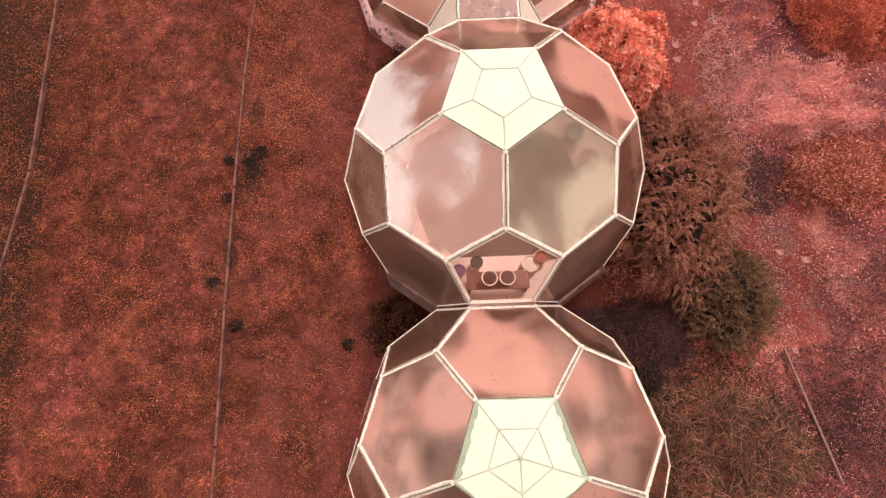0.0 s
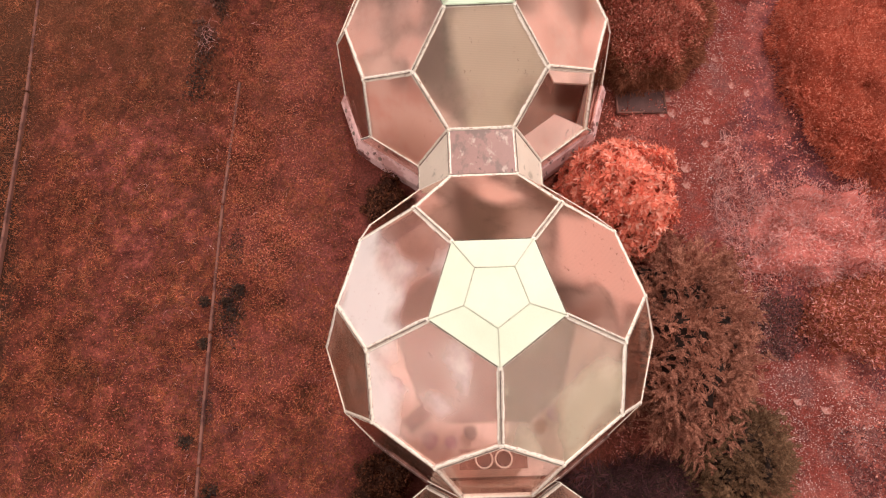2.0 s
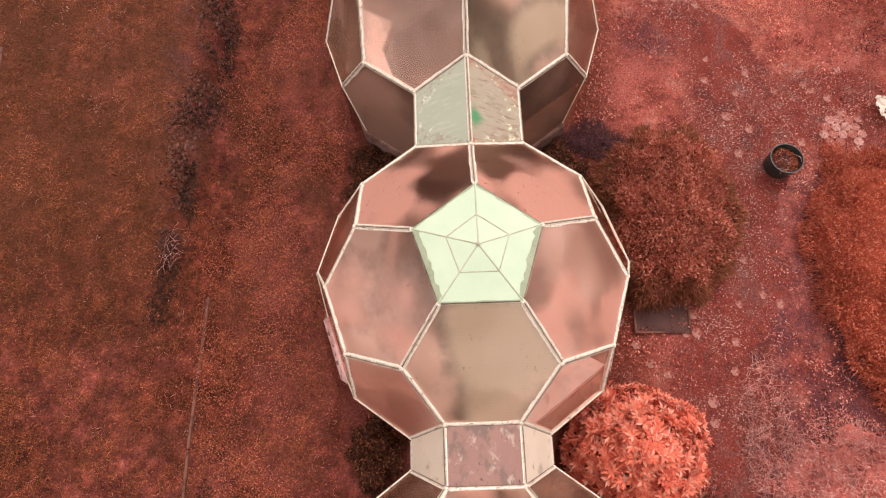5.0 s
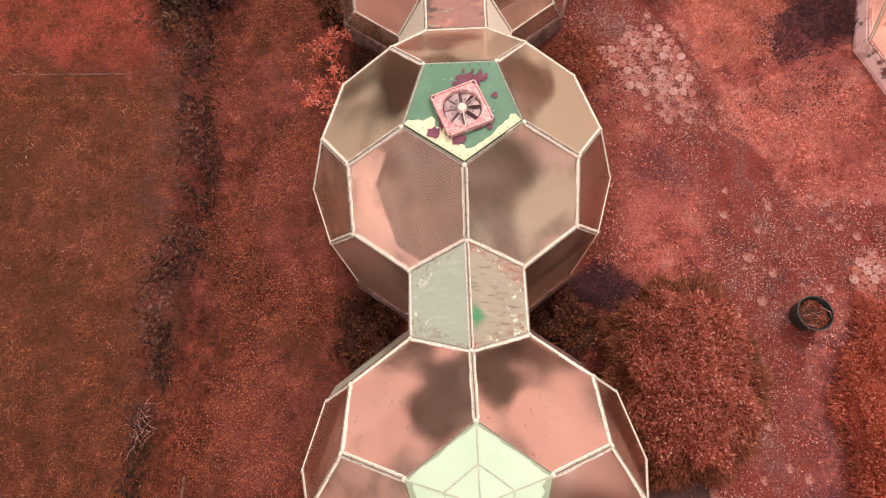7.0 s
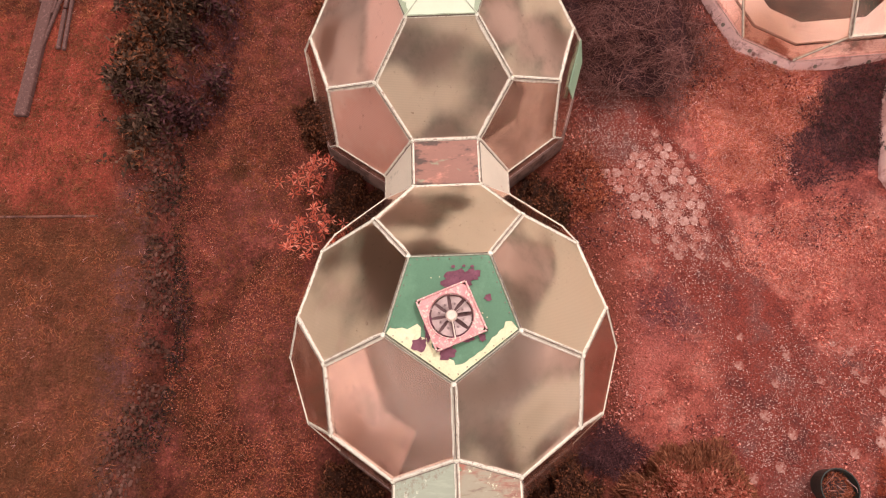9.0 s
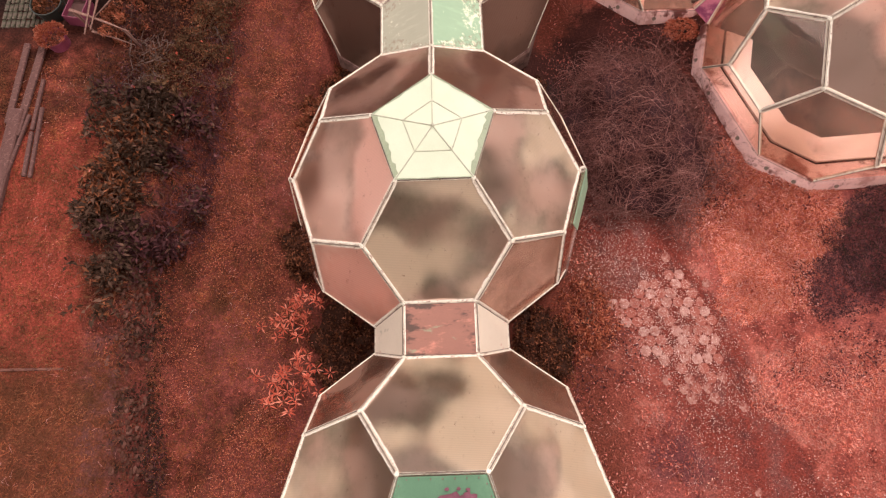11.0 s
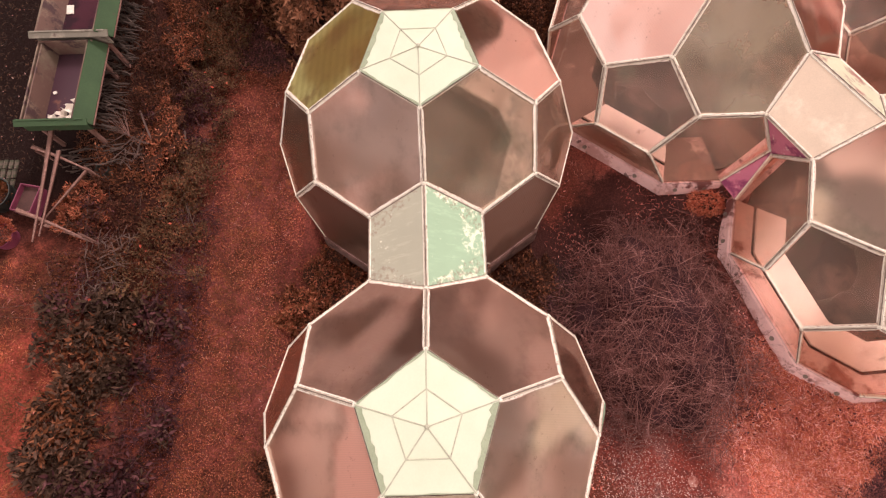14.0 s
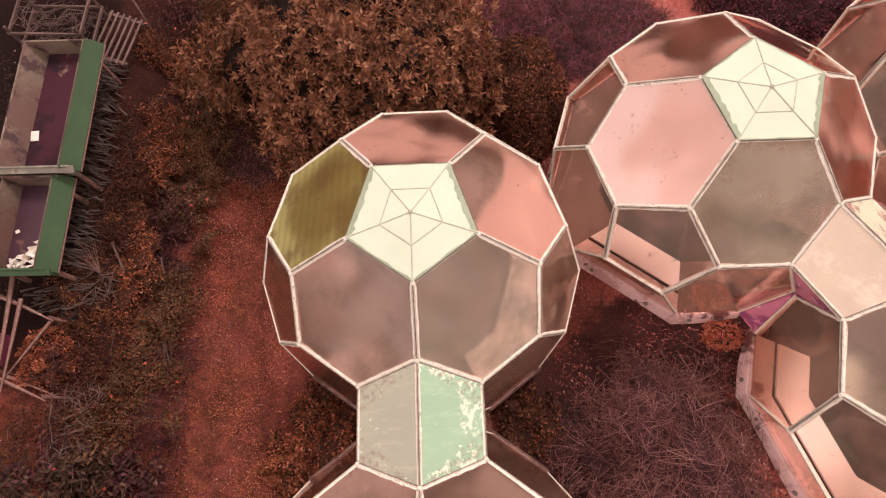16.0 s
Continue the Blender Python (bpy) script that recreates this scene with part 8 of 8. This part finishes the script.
solid("bed_tufts", turf(306, 4200, 2.6, 11.5, -20, 19, 0.14, 0.008, (0.08, 0.5), ["blade_bed", "leaf_wisp"], True, clumpy(0.05, 7.0, 0.8), tuft=12), "pale dry grass tufts among the beds", "grass", kind="stuff")


def creeping_leaves():
    lv = Leaves(303)
    n = 80000
    x, y = lv.r.uniform(-5.6, -2.7, n), lv.r.uniform(-13, 14, n)
    v = np.array([noise.noise(Vector((a * 0.8, b * 0.5, 9.0))) for a, b in zip(x, y)]) + lv.r.uniform(-0.3, 0.3, n)
    ok = v > 0.0
    for (cx, cy, cz), yaw in SITES.values():
        ok &= np.hypot(x - cx, y - cy) > 2.95
    x, y = x[ok], y[ok]
    n = len(x)
    p = np.stack([x, y, ground_z(x, y) + lv.r.uniform(0.01, 0.06, n)], -1)
    lv.add(p, lv.unit(n) * [1, 1, 0.3], np.tile([0, 0, 1.0], (n, 1)) + lv.unit(n) * 0.5, lv.r.uniform(0.015, 0.038, n), 0.018)
    return lv.mesh("creeping_leaves", ["leaf_rust"])


def bed_leaves():
    lv = Leaves(307)
    n = 90000
    x, y = lv.r.uniform(2.6, 11.5, n), lv.r.uniform(-20, 12, n)
    ok = path_side(x, y) > lv.r.uniform(0.6, 1.4, n)
    for (cx, cy, cz), yaw in SITES.values():
        ok &= np.hypot(x - cx, y - cy) > 2.95
    v = np.array([noise.noise(Vector((a * 1.1, b * 1.1, 3.0))) + 0.6 * noise.noise(Vector((a * 3.5, b * 3.5, 6.0))) for a, b in zip(x, y)])
    ok &= v + lv.r.uniform(-0.3, 0.3, n) > -0.12
    ok &= np.hypot(x - 9.5, y - 4.7) > 1.4 + 0.9 * lv.r.random(n)
    ok &= ~((y > 8.6) & (x < 7.2) & (lv.r.random(n) < 0.85))
    x, y, v = x[ok], y[ok], v[ok]
    n = len(x)
    p = np.stack([x, y, ground_z(x, y) + np.clip(0.03 + 0.1 * v, 0.01, 0.1) * lv.r.uniform(0.5, 1, n)], -1)
    tone = np.array([noise.noise(Vector((a * 0.55, b * 0.55, 15.0))) for a, b in zip(x, y)]) + lv.r.uniform(-0.2, 0.2, n)
    face = np.tile([0, 0, 1.0], (n, 1)) + lv.unit(n) * 0.6
    for slot, q in ((0, tone < 0.1), (1, (tone >= 0.1) & (tone < 0.3)), (2, tone >= 0.3)):
        m = int(q.sum())
        s = lv.r.uniform(0.03, 0.075, m)
        lv.add(p[q], lv.unit(m) + [0, 0, 0.2], face[q], s, s * 0.55, slot)
    return lv.mesh("bed_leaves", ["leaf_bed", "leaf_pink", "leaf_purple"])


solid("bed_leaves", bed_leaves(), "small pink and orange leaves carpeting the beds", "ground cover", kind="stuff")
def turf_leaves():
    """Small crumpled leaves and moss tufts all over the lawn."""
    lv = Leaves(308)
    n = 85000
    x, y = lv.r.uniform(-11.5, -2.7, n), lv.r.uniform(-20, 14, n)
    ok = np.ones(n, bool)
    for (cx, cy, cz), yaw in SITES.values():
        ok &= np.hypot(x - cx, y - cy) > 2.95
    ok &= (np.abs(x - ditch_x(y)) > lv.r.uniform(0.06, 0.2, n)) | (y < -6) | (y > 6)
    ok &= ~((x < -4.9) & (y > 9.0))
    x, y = x[ok], y[ok]
    n = len(x)
    p = np.stack([x, y, ground_z(x, y) + lv.r.uniform(0.0, 0.04, n)], -1)
    way, face = lv.unit(n) + [0, 0, 0.1], np.tile([0, 0, 1.0], (n, 1)) + lv.unit(n) * 0.7
    long, wide = lv.r.uniform(0.025, 0.065, n), lv.r.uniform(0.012, 0.03, n)
    pink = np.array([noise.noise(Vector((a * 0.6, b * 0.4, 31.0))) for a, b in zip(x, y)]) + lv.r.uniform(-0.25, 0.25, n) + 0.06 * (x + 6) > 0.05
    brown = (x + lv.r.normal(0, 0.3, n) < -5.9) & (y > -7 + lv.r.normal(0, 1.5, n)) & (y < 3.2)
    for slot, q in ((0, ~pink & ~brown), (1, pink & ~brown), (3, brown)):
        lv.add(p[q], way[q], face[q], long[q], wide[q], slot)
    # dark leaves caught in the furrow
    m = 5000
    y = lv.r.uniform(-6.3, 6.5, m)
    x = ditch_x(y) + lv.r.normal(0, 0.16, m)
    ok = np.array([noise.noise(Vector((a * 1.5, b * 1.1, 44.0))) for a, b in zip(x, y)]) + lv.r.uniform(-0.2, 0.2, m) > -0.05
    x, y = x[ok], y[ok]
    m = len(x)
    lv.add(np.stack([x, y, ground_z(x, y) + lv.r.uniform(0.01, 0.07, m)], -1), lv.unit(m) + [0, 0, 0.1], np.tile([0, 0, 1.0], (m, 1)) + lv.unit(m) * 0.7, lv.r.uniform(0.04, 0.11, m), 0.03, 2)
    return lv.mesh("turf_leaves", ["leaf_turf", "leaf_turf_pink", "leaf_dark", "leaf_turf_brown"])


solid("turf_leaves", turf_leaves(), "crumbly brown and orange leaf litter in the turf", "ground cover", kind="stuff")
solid("creeping_leaves", creeping_leaves(), "small creeping rust-brown leaves over the turf", "ground cover", kind="stuff")


def chips():
    lv = Leaves(304)
    n = 20000
    y = lv.r.uniform(-15.5, 6.5, n)
    x = np.interp(y, PATH_Y, PATH_X) + lv.r.normal(0, 0.6, n) * np.interp(y, PATH_Y, PATH_W)
    v = np.array([noise.noise(Vector((a * 0.9, b * 0.9, 4.0))) for a, b in zip(x, y)]) + lv.r.uniform(-0.3, 0.3, n)
    ok = v > -0.05
    x, y = x[ok], y[ok]
    # the spur towards the east, and a thick scatter on the bare paving
    m = 3000
    x = np.concatenate([x, lv.r.uniform(5.2, 9.8, m), lv.r.normal(4.85, 0.6, 3500), lv.r.normal(3.8, 0.5, 2200), lv.r.normal(7.7, 0.8, 3000)])
    y = np.concatenate([y, -1.4 + lv.r.normal(0, 0.9, m), lv.r.normal(3.0, 0.75, 3500), lv.r.normal(4.5, 0.55, 2200), lv.r.normal(-13.6, 0.7, 3000)])
    n = len(x)
    p = np.stack([x, y, ground_z(x, y) + 0.014], -1)
    s = lv.r.uniform(0.01, 0.028, n)
    lv.add(p, lv.unit(n) * [1, 1, 0.2], np.tile([0, 0, 1.0], (n, 1)) + lv.unit(n) * 0.4, s, s, 0, 0.4)
    return lv.mesh("stone_chips", ["chip"])


solid("stone_chips", chips(), "pale stone chips scattered over the walk", "gravel", kind="stuff")


def pavers():
    """Hexagon paving stones, bare in two patches and half sunk in moss elsewhere."""
    walk_top = new("hex_paving")
    tagged(walk_top, "hexagon paving stones half sunk in red moss", "paving", kind="structure")
    bm = bmesh.new()
    bmesh.ops.create_cone(bm, cap_ends=True, segments=6, radius1=0.129, radius2=0.122, depth=0.05)
    me = bpy.data.meshes.new("paver")
    bm.to_mesh(me)
    me.materials.append(M["paver"])
    me_moss = me.copy()
    me_moss.materials[0] = M["paver_moss"]
    rng = random.Random(77)
    spots = []
    step = 0.225
    for row in range(-80, 36):
        for col in range(0, 40):
            x = 3.0 + (col + 0.5 * (row % 2)) * step
            y = row * step * 0.866
            bare = max(0.0, 1 - math.hypot(x - 8.75, y + 2.1) / 0.65)
            # the paved strip runs between a straight kerb and the turf
            west = float(np.interp(y, [1.6, 1.97, 2.77, 3.48, 3.97, 4.1], [4.7, 4.49, 4.07, 3.59, 3.1, 3.1]))
            east = float(np.interp(y, [1.6, 2.24, 2.87, 3.87, 4.16, 4.5], [5.6, 5.67, 5.75, 5.49, 5.24, 4.9]))
            if 1.5 < y < 4.45 and west < x < east:
                heart = max(1 - math.hypot(x - 4.95, y - 3.6) / 0.95, 1 - math.hypot(x - 3.75, y - 3.45) / 0.4, 1 - math.hypot(x - 4.3, y - 2.9) / 0.55, 1 - math.hypot(x - 5.2, y - 2.6) / 0.7)
                bare = max(0.1 if y < 3.9 or x > 4.75 else 0.0, 0.25 + heart * 0.6)
                bare *= 0.55 + 0.9 * noise.noise(Vector((x * 1.9, y * 1.9, 12.0))) + 0.35
                if rng.random() < 0.12:
                    bare = 0.0
            loose = 0.03 if float(path_side(x, y)) < 0.9 else 0.0
            if -2.6 < y < 0.2 and 5.5 < x < 9.3:
                loose = 0.08
            if -8 < y < -5.8 and 3.2 < x < 6.6:
                loose = 0.10
            if rng.random() < (min(0.97, bare * 3.5) if bare > 0 else loose):
                spots.append((x, y, bare))
    spots.sort(key=lambda q: -q[2] + rng.random() * 0.2)
    for x, y, bare in spots[:300]:
        ob = part("paver", me if bare > 0.22 else me_moss, walk_top)
        size = rng.uniform(0.95, 1.0) if bare > 0 else rng.uniform(0.7, 0.95)
        up = float(ground_z(x, y)) - (0.013 if bare > 0 else 0.017) + rng.uniform(-0.005, 0.005)
        ob.matrix_local = Matrix.Translation((x + rng.uniform(-0.01, 0.01), y + rng.uniform(-0.01, 0.01), up)) @ pose(0, 0, 0, rng.uniform(-2, 2), rng.uniform(-2, 2), 30 + rng.uniform(-3, 3)) @ Matrix.Diagonal((size, size, 1, 1))


pavers()
